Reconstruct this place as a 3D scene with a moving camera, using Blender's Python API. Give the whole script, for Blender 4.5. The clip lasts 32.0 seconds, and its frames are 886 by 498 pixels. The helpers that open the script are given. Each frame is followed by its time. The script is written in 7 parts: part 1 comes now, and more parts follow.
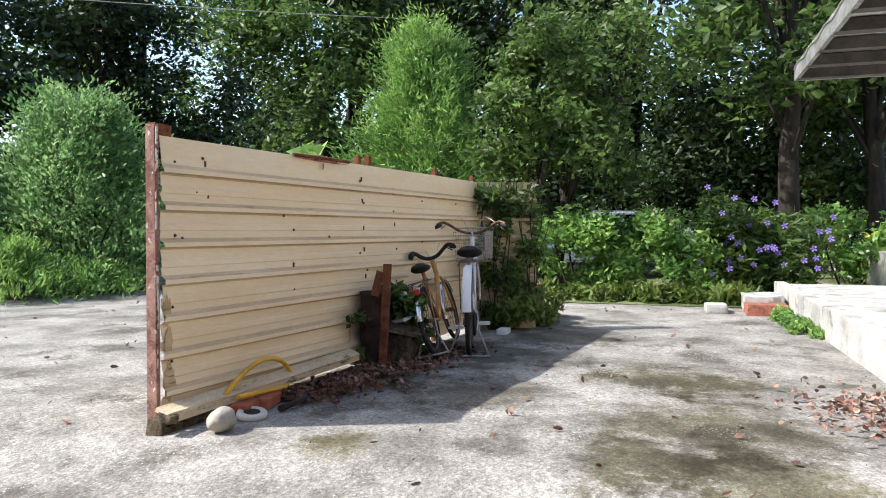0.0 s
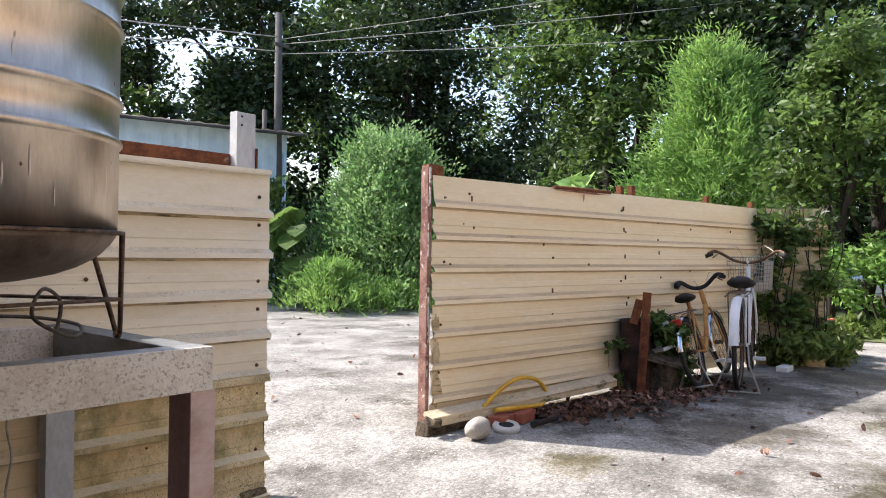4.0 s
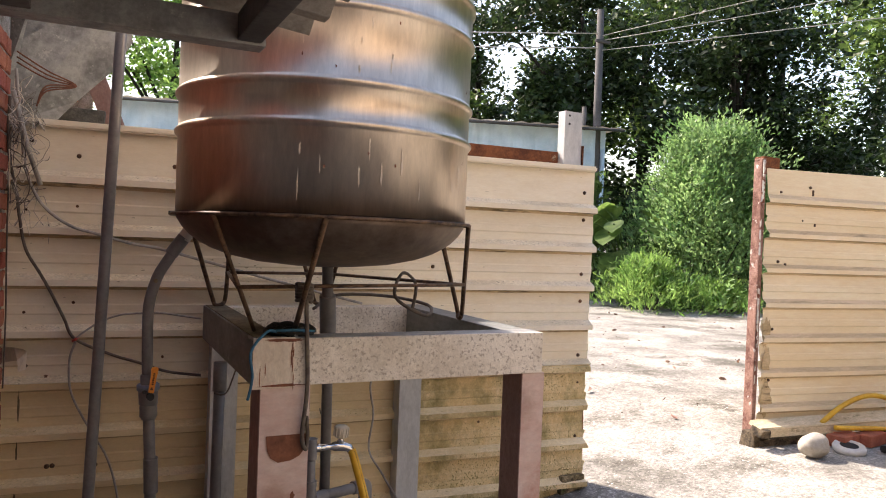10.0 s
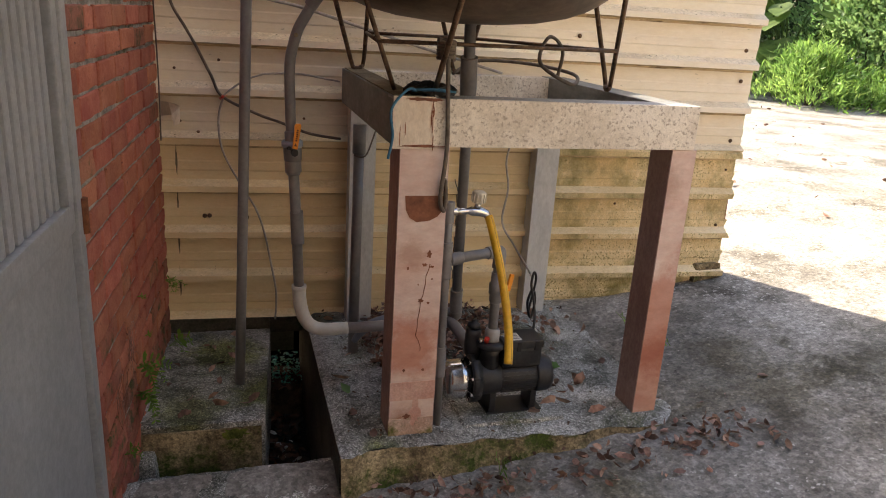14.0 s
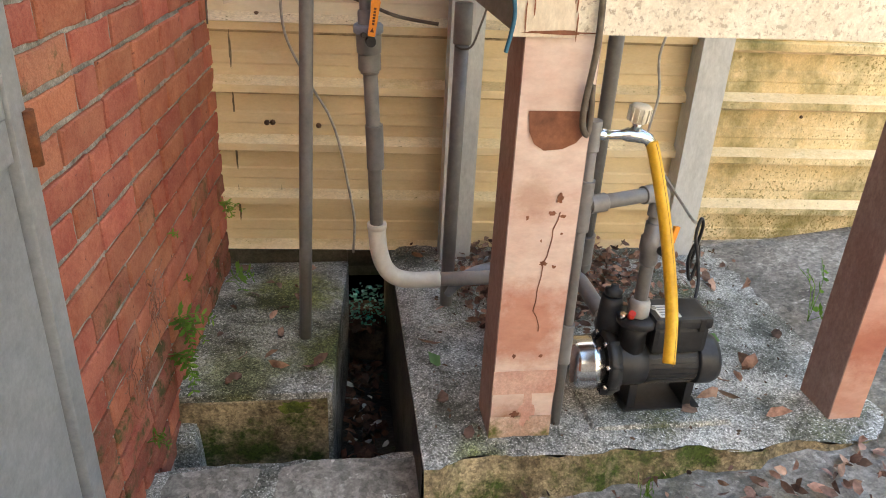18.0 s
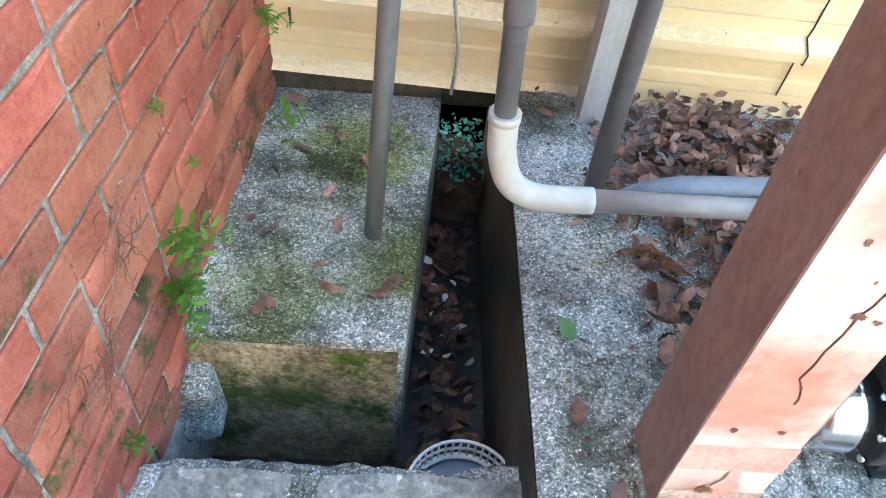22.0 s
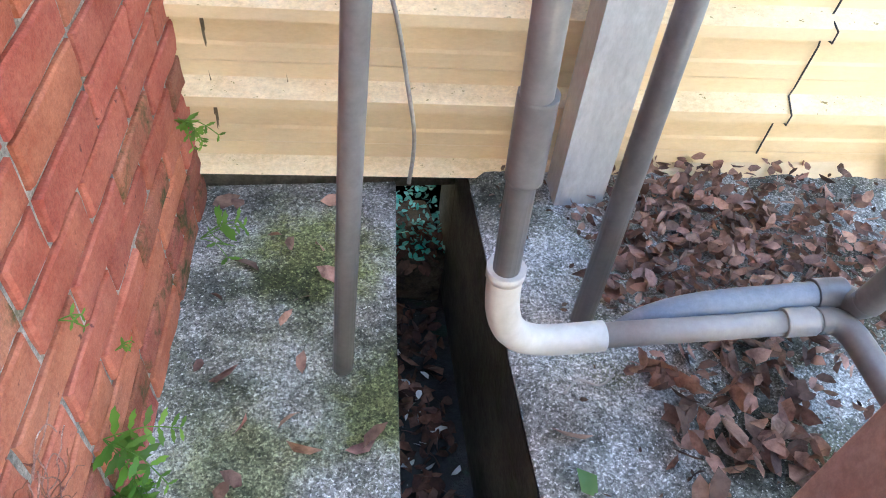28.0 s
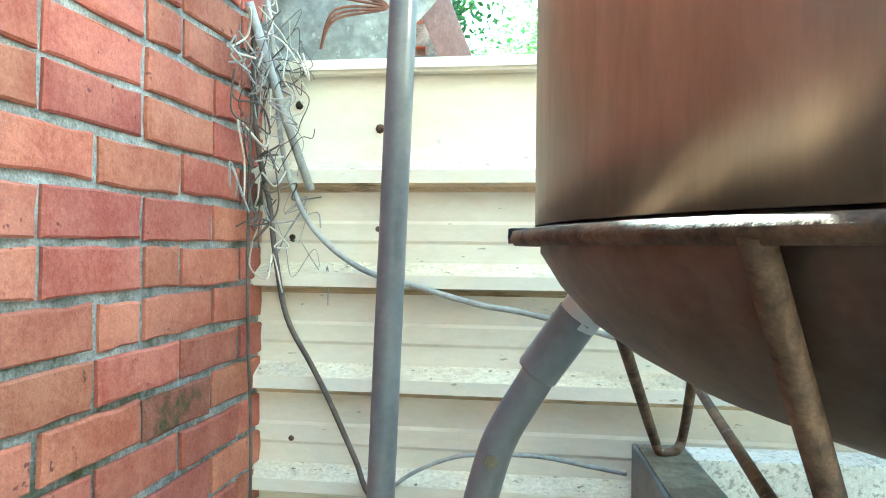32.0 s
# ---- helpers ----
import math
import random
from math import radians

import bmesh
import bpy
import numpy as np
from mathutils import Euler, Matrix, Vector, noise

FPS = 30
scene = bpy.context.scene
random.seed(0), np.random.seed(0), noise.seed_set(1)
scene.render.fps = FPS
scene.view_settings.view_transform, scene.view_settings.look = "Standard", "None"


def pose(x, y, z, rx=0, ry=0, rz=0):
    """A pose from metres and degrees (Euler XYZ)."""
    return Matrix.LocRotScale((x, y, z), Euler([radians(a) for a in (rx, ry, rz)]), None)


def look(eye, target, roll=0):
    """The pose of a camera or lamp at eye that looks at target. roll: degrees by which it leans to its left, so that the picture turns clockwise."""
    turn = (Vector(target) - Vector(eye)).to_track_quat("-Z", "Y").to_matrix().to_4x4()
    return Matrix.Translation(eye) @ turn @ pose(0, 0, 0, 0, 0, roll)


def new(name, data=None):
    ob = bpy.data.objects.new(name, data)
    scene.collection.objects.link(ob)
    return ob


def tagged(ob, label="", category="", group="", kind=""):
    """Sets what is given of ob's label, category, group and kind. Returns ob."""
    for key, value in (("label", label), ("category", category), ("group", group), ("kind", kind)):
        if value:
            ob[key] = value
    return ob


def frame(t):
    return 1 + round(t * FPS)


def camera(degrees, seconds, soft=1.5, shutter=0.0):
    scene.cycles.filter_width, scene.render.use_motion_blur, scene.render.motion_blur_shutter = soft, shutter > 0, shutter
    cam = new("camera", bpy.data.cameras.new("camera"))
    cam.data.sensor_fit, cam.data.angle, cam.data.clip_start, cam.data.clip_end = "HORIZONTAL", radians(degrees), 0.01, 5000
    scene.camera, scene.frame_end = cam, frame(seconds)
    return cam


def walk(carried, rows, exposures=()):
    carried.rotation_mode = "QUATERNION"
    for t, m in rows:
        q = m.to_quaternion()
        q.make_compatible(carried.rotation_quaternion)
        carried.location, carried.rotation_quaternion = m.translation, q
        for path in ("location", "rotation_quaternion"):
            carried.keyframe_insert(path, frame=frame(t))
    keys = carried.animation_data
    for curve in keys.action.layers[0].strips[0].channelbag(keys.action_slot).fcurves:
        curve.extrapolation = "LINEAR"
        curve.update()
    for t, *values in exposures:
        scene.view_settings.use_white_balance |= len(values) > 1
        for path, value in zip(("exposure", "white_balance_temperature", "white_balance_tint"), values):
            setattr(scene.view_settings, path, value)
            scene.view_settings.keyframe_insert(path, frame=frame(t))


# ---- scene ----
cam = camera(62.2, 32.0, soft=1.0)
PATH = [
    (0, (0.45, -2.676, 0.997), (2.357, -2.074, 0.947), 0.1),
    (0.5, (0.434, -2.731, 1.021), (2.261, -1.917, 0.989), 0.9),
    (1, (0.418, -2.81, 1.011), (2.169, -1.847, 0.931), 1.0),
    (1.5, (0.403, -2.805, 1.018), (2.135, -1.811, 0.914), 1.1),
    (2, (0.363, -2.799, 1.014), (2.108, -1.826, 0.933), -0.8),
    (2.5, (0.347, -2.866, 1.026), (2.025, -1.778, 1.007), 0.3),
    (3, (0.354, -2.932, 1.029), (1.963, -1.744, 1.039), 1.0),
    (3.5, (0.34, -2.98, 1.029), (1.904, -1.733, 1.036), 1.2),
    (5.5, (0.33, -3.009, 1.034), (1.769, -1.62, 1.063), -0.6),
    (6, (0.34, -3.051, 1.03), (1.731, -1.616, 1.072), -0.3),
    (6.5, (0.327, -3.067, 1.03), (1.658, -1.577, 1.099), 0.2),
    (7, (0.308, -3.056, 1.026), (1.552, -1.491, 1.093), 0.3),
    (7.5, (0.29, -3.049, 1.029), (1.442, -1.415, 1.089), 1.1),
    (8, (0.276, -3.034, 1.03), (1.351, -1.349, 1.081), 1.4),
    (8.5, (0.266, -3.028, 1.029), (1.274, -1.301, 1.067), 2.0),
    (9, (0.261, -3.026, 1.025), (1.219, -1.27, 1.038), 2.3),
    (9.5, (0.261, -3.028, 1.025), (1.171, -1.247, 1.02), 2.3),
    (10, (0.255, -3.026, 1.023), (1.127, -1.226, 0.996), 2.2),
    (10.5, (0.253, -3.022, 1.013), (1.094, -1.211, 0.902), 2.6),
    (11, (0.255, -3.013, 1.004), (1.056, -1.192, 0.803), 2.9),
    (11.5, (0.259, -3.009, 0.996), (1.015, -1.181, 0.704), 3.0),
    (12, (0.26, -3.006, 0.987), (0.988, -1.179, 0.622), 3.6),
    (12.5, (0.253, -2.992, 0.97), (0.956, -1.172, 0.529), 3.7),
    (13, (0.254, -2.984, 0.961), (0.93, -1.168, 0.467), 3.7),
    (13.5, (0.255, -2.978, 0.948), (0.868, -1.151, 0.414), 3.9),
    (14, (0.254, -2.943, 0.942), (0.8, -1.115, 0.339), 3.6),
    (14.5, (0.254, -2.874, 0.93), (0.774, -1.062, 0.264), 3.4),
    (16.5, (0.302, -2.723, 0.851), (0.715, -0.899, 0.143), 2.4),
    (17, (0.363, -2.606, 0.854), (0.719, -0.791, 0.092), 2.7),
    (17.5, (0.385, -2.482, 0.833), (0.662, -0.682, 0.007), 3.9),
    (18, (0.365, -2.3, 0.819), (0.642, -0.525, -0.059), 2.9),
    (18.5, (0.334, -2.202, 0.792), (0.601, -0.466, -0.165), 4.0),
    (19, (0.374, -2.065, 0.773), (0.612, -0.365, -0.254), 4.0),
    (19.5, (0.399, -1.968, 0.768), (0.532, -0.296, -0.321), 4.0),
    (20, (0.378, -1.867, 0.743), (0.515, -0.237, -0.407), 5.3),
    (20.5, (0.325, -1.744, 0.721), (0.483, -0.189, -0.527), 4.4),
    (21, (0.278, -1.65, 0.719), (0.468, -0.172, -0.615), 5.9),
    (21.5, (0.311, -1.532, 0.706), (0.411, -0.115, -0.702), 5.0),
    (22, (0.325, -1.481, 0.685), (0.429, -0.109, -0.767), 6.7),
    (22.5, (0.306, -1.378, 0.678), (0.507, -0.087, -0.836), 8.9),
    (23, (0.27, -1.3, 0.654), (0.466, -0.119, -0.948), 8.8),
    (23.5, (0.261, -1.269, 0.646), (0.476, -0.131, -0.985), 10.0),
    (24, (0.254, -1.246, 0.636), (0.489, -0.155, -1.024), 11.3),
    (24.5, (0.244, -1.233, 0.628), (0.499, -0.171, -1.047), 12.3),
    (26.5, (0.25, -1.208, 0.637), (0.499, -0.128, -1.028), 10.9),
    (27, (0.259, -1.199, 0.655), (0.501, -0.049, -0.963), 9.0),
    (27.5, (0.249, -1.188, 0.688), (0.52, 0.069, -0.844), 8.2),
    (28, (0.252, -1.179, 0.714), (0.546, 0.159, -0.743), 6.9),
    (28.5, (0.281, -1.179, 0.776), (0.445, 0.373, -0.475), 4.0),
    (29, (0.341, -1.193, 0.846), (0.369, 0.548, -0.139), 3.1),
    (29.5, (0.369, -1.223, 0.899), (0.343, 0.62, 0.124), 2.6),
    (30, (0.394, -1.241, 0.932), (0.359, 0.651, 0.284), 2.0),
    (30.5, (0.418, -1.267, 0.976), (0.265, 0.673, 0.514), 0.8),
    (31, (0.432, -1.287, 1.005), (0.281, 0.687, 0.722), 0.5),
    (31.5, (0.435, -1.302, 1.034), (0.274, 0.688, 0.901), 0.4),
    (32, (0.459, -1.343, 1.059), (0.275, 0.649, 1.056), 0.6),
]
EXPOSURES = [
    (0.0, 0.95, 6100, 11),
    (6.0, 1.3, 6500, 18),
    (10.0, 1.46, 7000, 19),
    (12.0, 1.46, 7000, 17),
    (14.0, 1.85, 7500, 15),
    (17.0, 2.85, 7300, 6),
    (19.0, 3.45, 7300, 6),
    (20.0, 3.7, 5600, -2),
    (22.0, 4.35, 5500, -3),
    (24.5, 4.95, 5700, -10),
    (27.0, 4.82, 5700, -2),
    (28.0, 4.3, 5600, 5),
    (29.0, 3.8, 4500, 2),
    (30.0, 3.68, 4900, 2),
    (31.0, 3.57, 5000, -6),
    (32.0, 3.7, 4800, -24),
]
walk(cam, [(t, look(eye, target, roll)) for t, eye, target, roll in PATH], EXPOSURES)

# ---- light ----
SUN_FROM = Vector((-0.58, 1.4, 1.51)).normalized()
world = bpy.data.worlds.new("sky")
world.use_nodes = True
scene.world = world
wn = world.node_tree.nodes
sky = wn.new("ShaderNodeTexSky")
sky.sky_type = "NISHITA"
sky.sun_disc = False
sky.sun_elevation = math.asin(SUN_FROM.z)
sky.sun_rotation = math.atan2(SUN_FROM.x, SUN_FROM.y)
sky.air_density, sky.dust_density = 1.2, 2.0
wn["Background"].inputs["Strength"].default_value = 0.15
world.node_tree.links.new(sky.outputs["Color"], wn["Background"].inputs["Color"])
sun = new("sun", bpy.data.lights.new("sun", "SUN"))
sun.data.energy, sun.data.angle, sun.data.color = 4.0, radians(0.6), (1.0, 0.95, 0.86)
sun.matrix_world = look(SUN_FROM * 40, (0, 0, 0))

# ---- materials ----


def grain(name, c1, c2, scale=6.0, rough=0.8, metal=0.0, fine=60.0, bump=0.15, spots=None, spot_scale=3.0, spot_at=0.6,
          stretch=(1, 1, 1), per="", spec=0.4, coat=0.0, spot_edge=0.06, translucent=0.0, ramp_at=(0.58, 0.87), spread=(0.62, 1.35), speck=None, speck_scale=120.0, speck_at=0.62, grit=0.1, pebble=0.0, pebble_scale=220.0):
    """A surface of two colours mixed by noise at two scales, with optional stains of a third colour and variation per piece."""
    m = bpy.data.materials.new(name)
    m.use_nodes = True
    nt = m.node_tree
    n, link = nt.nodes, nt.links.new
    b = n["Principled BSDF"]
    tc, mp = n.new("ShaderNodeTexCoord"), n.new("ShaderNodeMapping")
    mp.inputs["Scale"].default_value = stretch
    geo = n.new("ShaderNodeNewGeometry")
    link(geo.outputs["Position"], mp.inputs["Vector"])
    big, small = n.new("ShaderNodeTexNoise"), n.new("ShaderNodeTexNoise")
    for t, s, d in ((big, scale, 6), (small, fine, 4)):
        t.inputs["Scale"].default_value = s
        t.inputs["Detail"].default_value = d
        t.inputs["Roughness"].default_value = 0.62
        link(mp.outputs["Vector"], t.inputs["Vector"])
    add = n.new("ShaderNodeMath")
    add.operation = "MULTIPLY_ADD"
    add.inputs[1].default_value = 0.45
    link(small.outputs["Fac"], add.inputs[0])
    link(big.outputs["Fac"], add.inputs[2])
    ramp = n.new("ShaderNodeValToRGB")
    ramp.color_ramp.elements[0].position, ramp.color_ramp.elements[1].position = ramp_at
    ramp.color_ramp.elements[0].color, ramp.color_ramp.elements[1].color = (*c1, 1), (*c2, 1)
    link(add.outputs[0], ramp.inputs["Fac"])
    out = ramp.outputs["Color"]
    if spots:
        sp = n.new("ShaderNodeTexNoise")
        sp.inputs["Scale"].default_value, sp.inputs["Detail"].default_value = spot_scale, 7
        sp.inputs["Roughness"].default_value = 0.68
        link(mp.outputs["Vector"], sp.inputs["Vector"])
        r2 = n.new("ShaderNodeValToRGB")
        r2.color_ramp.elements[0].position, r2.color_ramp.elements[1].position = spot_at, spot_at + spot_edge
        link(sp.outputs["Fac"], r2.inputs["Fac"])
        mx = n.new("ShaderNodeMix")
        mx.data_type = "RGBA"
        link(r2.outputs["Color"], mx.inputs["Factor"])
        link(out, mx.inputs[6])
        mx.inputs[7].default_value = (*spots, 1)
        out = mx.outputs[2]
    if speck:
        sv = n.new("ShaderNodeTexNoise")
        sv.inputs["Scale"].default_value, sv.inputs["Detail"].default_value = speck_scale, 5
        link(mp.outputs["Vector"], sv.inputs["Vector"])
        gate = n.new("ShaderNodeMath")
        gate.operation = "MULTIPLY_ADD"
        gate.inputs[1].default_value = 0.5
        link(big.outputs["Fac"], gate.inputs[0])
        link(sv.outputs["Fac"], gate.inputs[2])
        r3 = n.new("ShaderNodeValToRGB")
        r3.color_ramp.elements[0].position, r3.color_ramp.elements[1].position = speck_at + 0.23, speck_at + 0.29
        link(gate.outputs[0], r3.inputs["Fac"])
        m3 = n.new("ShaderNodeMix")
        m3.data_type = "RGBA"
        link(r3.outputs["Color"], m3.inputs["Factor"])
        link(out, m3.inputs[6])
        m3.inputs[7].default_value = (*speck, 1)
        out = m3.outputs[2]
    if grit:
        gn = n.new("ShaderNodeTexNoise")
        gn.inputs["Scale"].default_value, gn.inputs["Detail"].default_value = fine * 3.0, 5
        gn.inputs["Roughness"].default_value = 0.75
        link(mp.outputs["Vector"], gn.inputs["Vector"])
        gr = n.new("ShaderNodeMapRange")
        gr.inputs["From Min"].default_value, gr.inputs["From Max"].default_value = 0.32, 0.68
        gr.inputs["To Min"].default_value, gr.inputs["To Max"].default_value = 1 - grit, 1 + grit
        link(gn.outputs["Fac"], gr.inputs["Value"])
        gm = n.new("ShaderNodeMix")
        gm.data_type, gm.blend_type = "RGBA", "MULTIPLY"
        gm.inputs["Factor"].default_value = 1.0
        link(out, gm.inputs[6])
        link(gr.outputs["Result"], gm.inputs[7])
        out = gm.outputs[2]
    if pebble:
        vo = n.new("ShaderNodeTexVoronoi")
        vo.inputs["Scale"].default_value = pebble_scale
        wv = n.new("ShaderNodeVectorMath")
        wv.operation = "MULTIPLY_ADD"
        wv.inputs[1].default_value = (0.02, 0.02, 0.02)
        link(small.outputs["Color"], wv.inputs[0])
        link(mp.outputs["Vector"], wv.inputs[2])
        link(wv.outputs[0], vo.inputs["Vector"])
        sepc = n.new("ShaderNodeSeparateColor")
        link(vo.outputs["Color"], sepc.inputs["Color"])
        pr = n.new("ShaderNodeMapRange")
        pr.inputs["To Min"].default_value, pr.inputs["To Max"].default_value = 1 - pebble, 1 + pebble
        link(sepc.outputs[0], pr.inputs["Value"])
        pm = n.new("ShaderNodeMix")
        pm.data_type, pm.blend_type = "RGBA", "MULTIPLY"
        pm.inputs["Factor"].default_value = 1.0
        link(out, pm.inputs[6])
        link(pr.outputs["Result"], pm.inputs[7])
        out = pm.outputs[2]
    if per:
        hs = n.new("ShaderNodeHueSaturation")
        if per == "object":
            rnd = n.new("ShaderNodeObjectInfo").outputs["Random"]
        else:
            rnd = geo.outputs["Random Per Island"]
        mr = n.new("ShaderNodeMapRange")
        mr.inputs["To Min"].default_value, mr.inputs["To Max"].default_value = spread
        link(rnd, mr.inputs["Value"])
        link(mr.outputs["Result"], hs.inputs["Value"])
        wob = n.new("ShaderNodeMath")
        wob.operation = "MULTIPLY"
        wob.inputs[1].default_value = 7.31
        link(rnd, wob.inputs[0])
        fr = n.new("ShaderNodeMath")
        fr.operation = "FRACT"
        link(wob.outputs[0], fr.inputs[0])
        mh = n.new("ShaderNodeMapRange")
        mh.inputs["To Min"].default_value, mh.inputs["To Max"].default_value = 0.492, 0.508
        link(fr.outputs[0], mh.inputs["Value"])
        link(mh.outputs["Result"], hs.inputs["Hue"])
        link(out, hs.inputs["Color"])
        out = hs.outputs["Color"]
    link(out, b.inputs["Base Color"])
    rr = n.new("ShaderNodeMapRange")
    rr.inputs["To Min"].default_value, rr.inputs["To Max"].default_value = max(0.03, rough - 0.12), min(1, rough + 0.12)
    link(big.outputs["Fac"], rr.inputs["Value"])
    link(rr.outputs["Result"], b.inputs["Roughness"])
    b.inputs["Metallic"].default_value = metal
    b.inputs["Specular IOR Level"].default_value = spec
    if bump:
        bp = n.new("ShaderNodeBump")
        bp.inputs["Strength"].default_value, bp.inputs["Distance"].default_value = bump, 0.01
        link(add.outputs[0], bp.inputs["Height"])
        link(bp.outputs["Normal"], b.inputs["Normal"])
    if translucent:
        tr, ms = n.new("ShaderNodeBsdfTranslucent"), n.new("ShaderNodeMixShader")
        link(out, tr.inputs["Color"])
        ms.inputs["Fac"].default_value = translucent
        link(b.outputs[0], ms.inputs[1])
        link(tr.outputs[0], ms.inputs[2])
        link(ms.outputs[0], n["Material Output"].inputs["Surface"])
    return m


def leafy(name, dark, light, thin=0.5):
    return grain(name, dark, light, scale=1.2, fine=9, rough=0.45, bump=0, per="island", spec=0.45, translucent=thin, grit=0)


M_CONC = grain("weathered_concrete", (0.105, 0.097, 0.082), (0.335, 0.315, 0.28), 1.7, 0.92, fine=30, bump=0.22, spots=(0.095, 0.086, 0.068), spot_scale=1.3, spot_at=0.53, spot_edge=0.1, speck=(0.42, 0.4, 0.36), speck_scale=55, speck_at=0.64, grit=0.42, pebble=0.26, pebble_scale=70, ramp_at=(0.5, 0.86))
M_PAD = grain("mossy_concrete", (0.09, 0.093, 0.075), (0.38, 0.375, 0.345), 6.0, 0.95, fine=70, bump=1.0, spots=(0.1, 0.115, 0.045), spot_scale=3.2, spot_at=0.52, spot_edge=0.22, speck=(0.5, 0.5, 0.47), speck_scale=230, speck_at=0.56, grit=0.55, pebble=0.5, pebble_scale=230)
def stains(m, spots, level=0.0):
    """Adds stains with noisy outlines to a surface: each (x, y, radius, tint) or (x, y, radius, tint, z)."""
    n, link = m.node_tree.nodes, m.node_tree.links.new
    b = n["Principled BSDF"]
    geo = n.new("ShaderNodeNewGeometry")
    ns = n.new("ShaderNodeTexNoise")
    ns.inputs["Scale"].default_value, ns.inputs["Detail"].default_value, ns.inputs["Roughness"].default_value = 3.5, 9, 0.72
    link(geo.outputs["Position"], ns.inputs["Vector"])
    out = b.inputs["Base Color"].links[0].from_socket
    for x, y, r, colour, *z in spots:
        dist = n.new("ShaderNodeVectorMath")
        dist.operation = "DISTANCE"
        dist.inputs[1].default_value = (x, y, z[0] if z else level)
        link(geo.outputs["Position"], dist.inputs[0])
        near = n.new("ShaderNodeMapRange")
        near.inputs["From Max"].default_value = r
        near.inputs["To Min"].default_value, near.inputs["To Max"].default_value = 0.32, -0.2
        link(dist.outputs["Value"], near.inputs["Value"])
        add = n.new("ShaderNodeMath")
        add.operation = "ADD"
        link(near.outputs["Result"], add.inputs[0])
        link(ns.outputs["Fac"], add.inputs[1])
        edge = n.new("ShaderNodeMapRange")
        edge.inputs["From Min"].default_value, edge.inputs["From Max"].default_value = 0.5, 0.68
        link(add.outputs[0], edge.inputs["Value"])
        mx = n.new("ShaderNodeMix")
        mx.data_type, mx.blend_type = "RGBA", "MULTIPLY"
        link(edge.outputs["Result"], mx.inputs["Factor"])
        link(out, mx.inputs[6])
        mx.inputs[7].default_value = (*colour, 1)
        out = mx.outputs[2]
    link(out, b.inputs["Base Color"])


stains(M_CONC, ((3.75, -2.6, 0.75, (0.38, 0.36, 0.26)), (5.5, -2.9, 0.9, (0.42, 0.4, 0.31)), (3.6, -1.15, 0.35, (0.5, 0.46, 0.28)), (4.8, -1.5, 0.9, (0.45, 0.42, 0.36)), (2.6, -1.2, 0.8, (0.42, 0.42, 0.37)), (4.4, -2.85, 1.1, (0.5, 0.48, 0.36)), (6.2, -1.2, 1.4, (0.35, 0.33, 0.28)), (5.0, -0.8, 0.9, (0.3, 0.27, 0.22)), (3.6, -3.0, 0.8, (0.5, 0.48, 0.34)), (7.4, -1.7, 1.2, (0.45, 0.42, 0.34)), (5.6, -2.6, 1.0, (0.5, 0.48, 0.36)), (1.2, -1.35, 0.8, (0.45, 0.43, 0.33)), (2.0, -1.0, 0.8, (0.45, 0.43, 0.35))))
stains(M_PAD, ((0.2, -0.45, 0.5, (0.8, 0.82, 0.74)), (0.2, -0.18, 0.34, (0.55, 0.6, 0.25)), (0.34, -0.5, 0.28, (0.4, 0.43, 0.2)), (0.1, -0.62, 0.22, (0.6, 0.62, 0.4)), (1.15, -0.42, 0.5, (0.55, 0.54, 0.5)), (0.66, -1.05, 0.14, (0.55, 0.62, 0.25)), (0.58, -0.12, 0.24, (0.45, 0.45, 0.36)), (0.9, -0.7, 0.2, (0.65, 0.63, 0.56))), -0.33)
M_PADSIDE = grain("pad_edge_concrete", (0.1, 0.075, 0.04), (0.4, 0.32, 0.19), 7.0, 0.95, fine=60, bump=0.9, spots=(0.05, 0.075, 0.012), spot_scale=6.0, spot_at=0.52, spot_edge=0.1, grit=0.35, pebble=0.35, pebble_scale=160)
M_MOSS = grain("green_moss", (0.05, 0.07, 0.01), (0.16, 0.19, 0.03), 20.0, 0.98, fine=120, bump=1.0, grit=0.35)
# damp tone, lowered further to stand for the weak light in the corner
M_DIMWETCONC = grain("dim_wet_concrete", (0.03, 0.03, 0.022), (0.12, 0.11, 0.085), 5.0, 0.7, fine=50, bump=0.8, spots=(0.03, 0.045, 0.012), spot_scale=6.0, spot_at=0.55, spot_edge=0.12, grit=0.35)
M_CURB = grain("white_washed_concrete", (0.3, 0.29, 0.265), (0.54, 0.525, 0.49), 3.0, 0.9, fine=40, bump=0.3, spots=(0.2, 0.19, 0.17), spot_scale=2.5, spot_at=0.58)
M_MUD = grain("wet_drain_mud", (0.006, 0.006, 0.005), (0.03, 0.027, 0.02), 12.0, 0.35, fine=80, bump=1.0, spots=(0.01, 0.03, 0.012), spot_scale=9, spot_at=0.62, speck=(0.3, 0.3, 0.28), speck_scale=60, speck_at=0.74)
M_SHEET = grain("cream_painted_steel", (0.82, 0.66, 0.41), (0.91, 0.79, 0.56), 1.6, 0.42, fine=30, bump=0.03, stretch=(0.4, 1, 2.2), spots=(0.5, 0.35, 0.16), spot_scale=3.0, spot_at=0.66, spot_edge=0.16, grit=0.04)
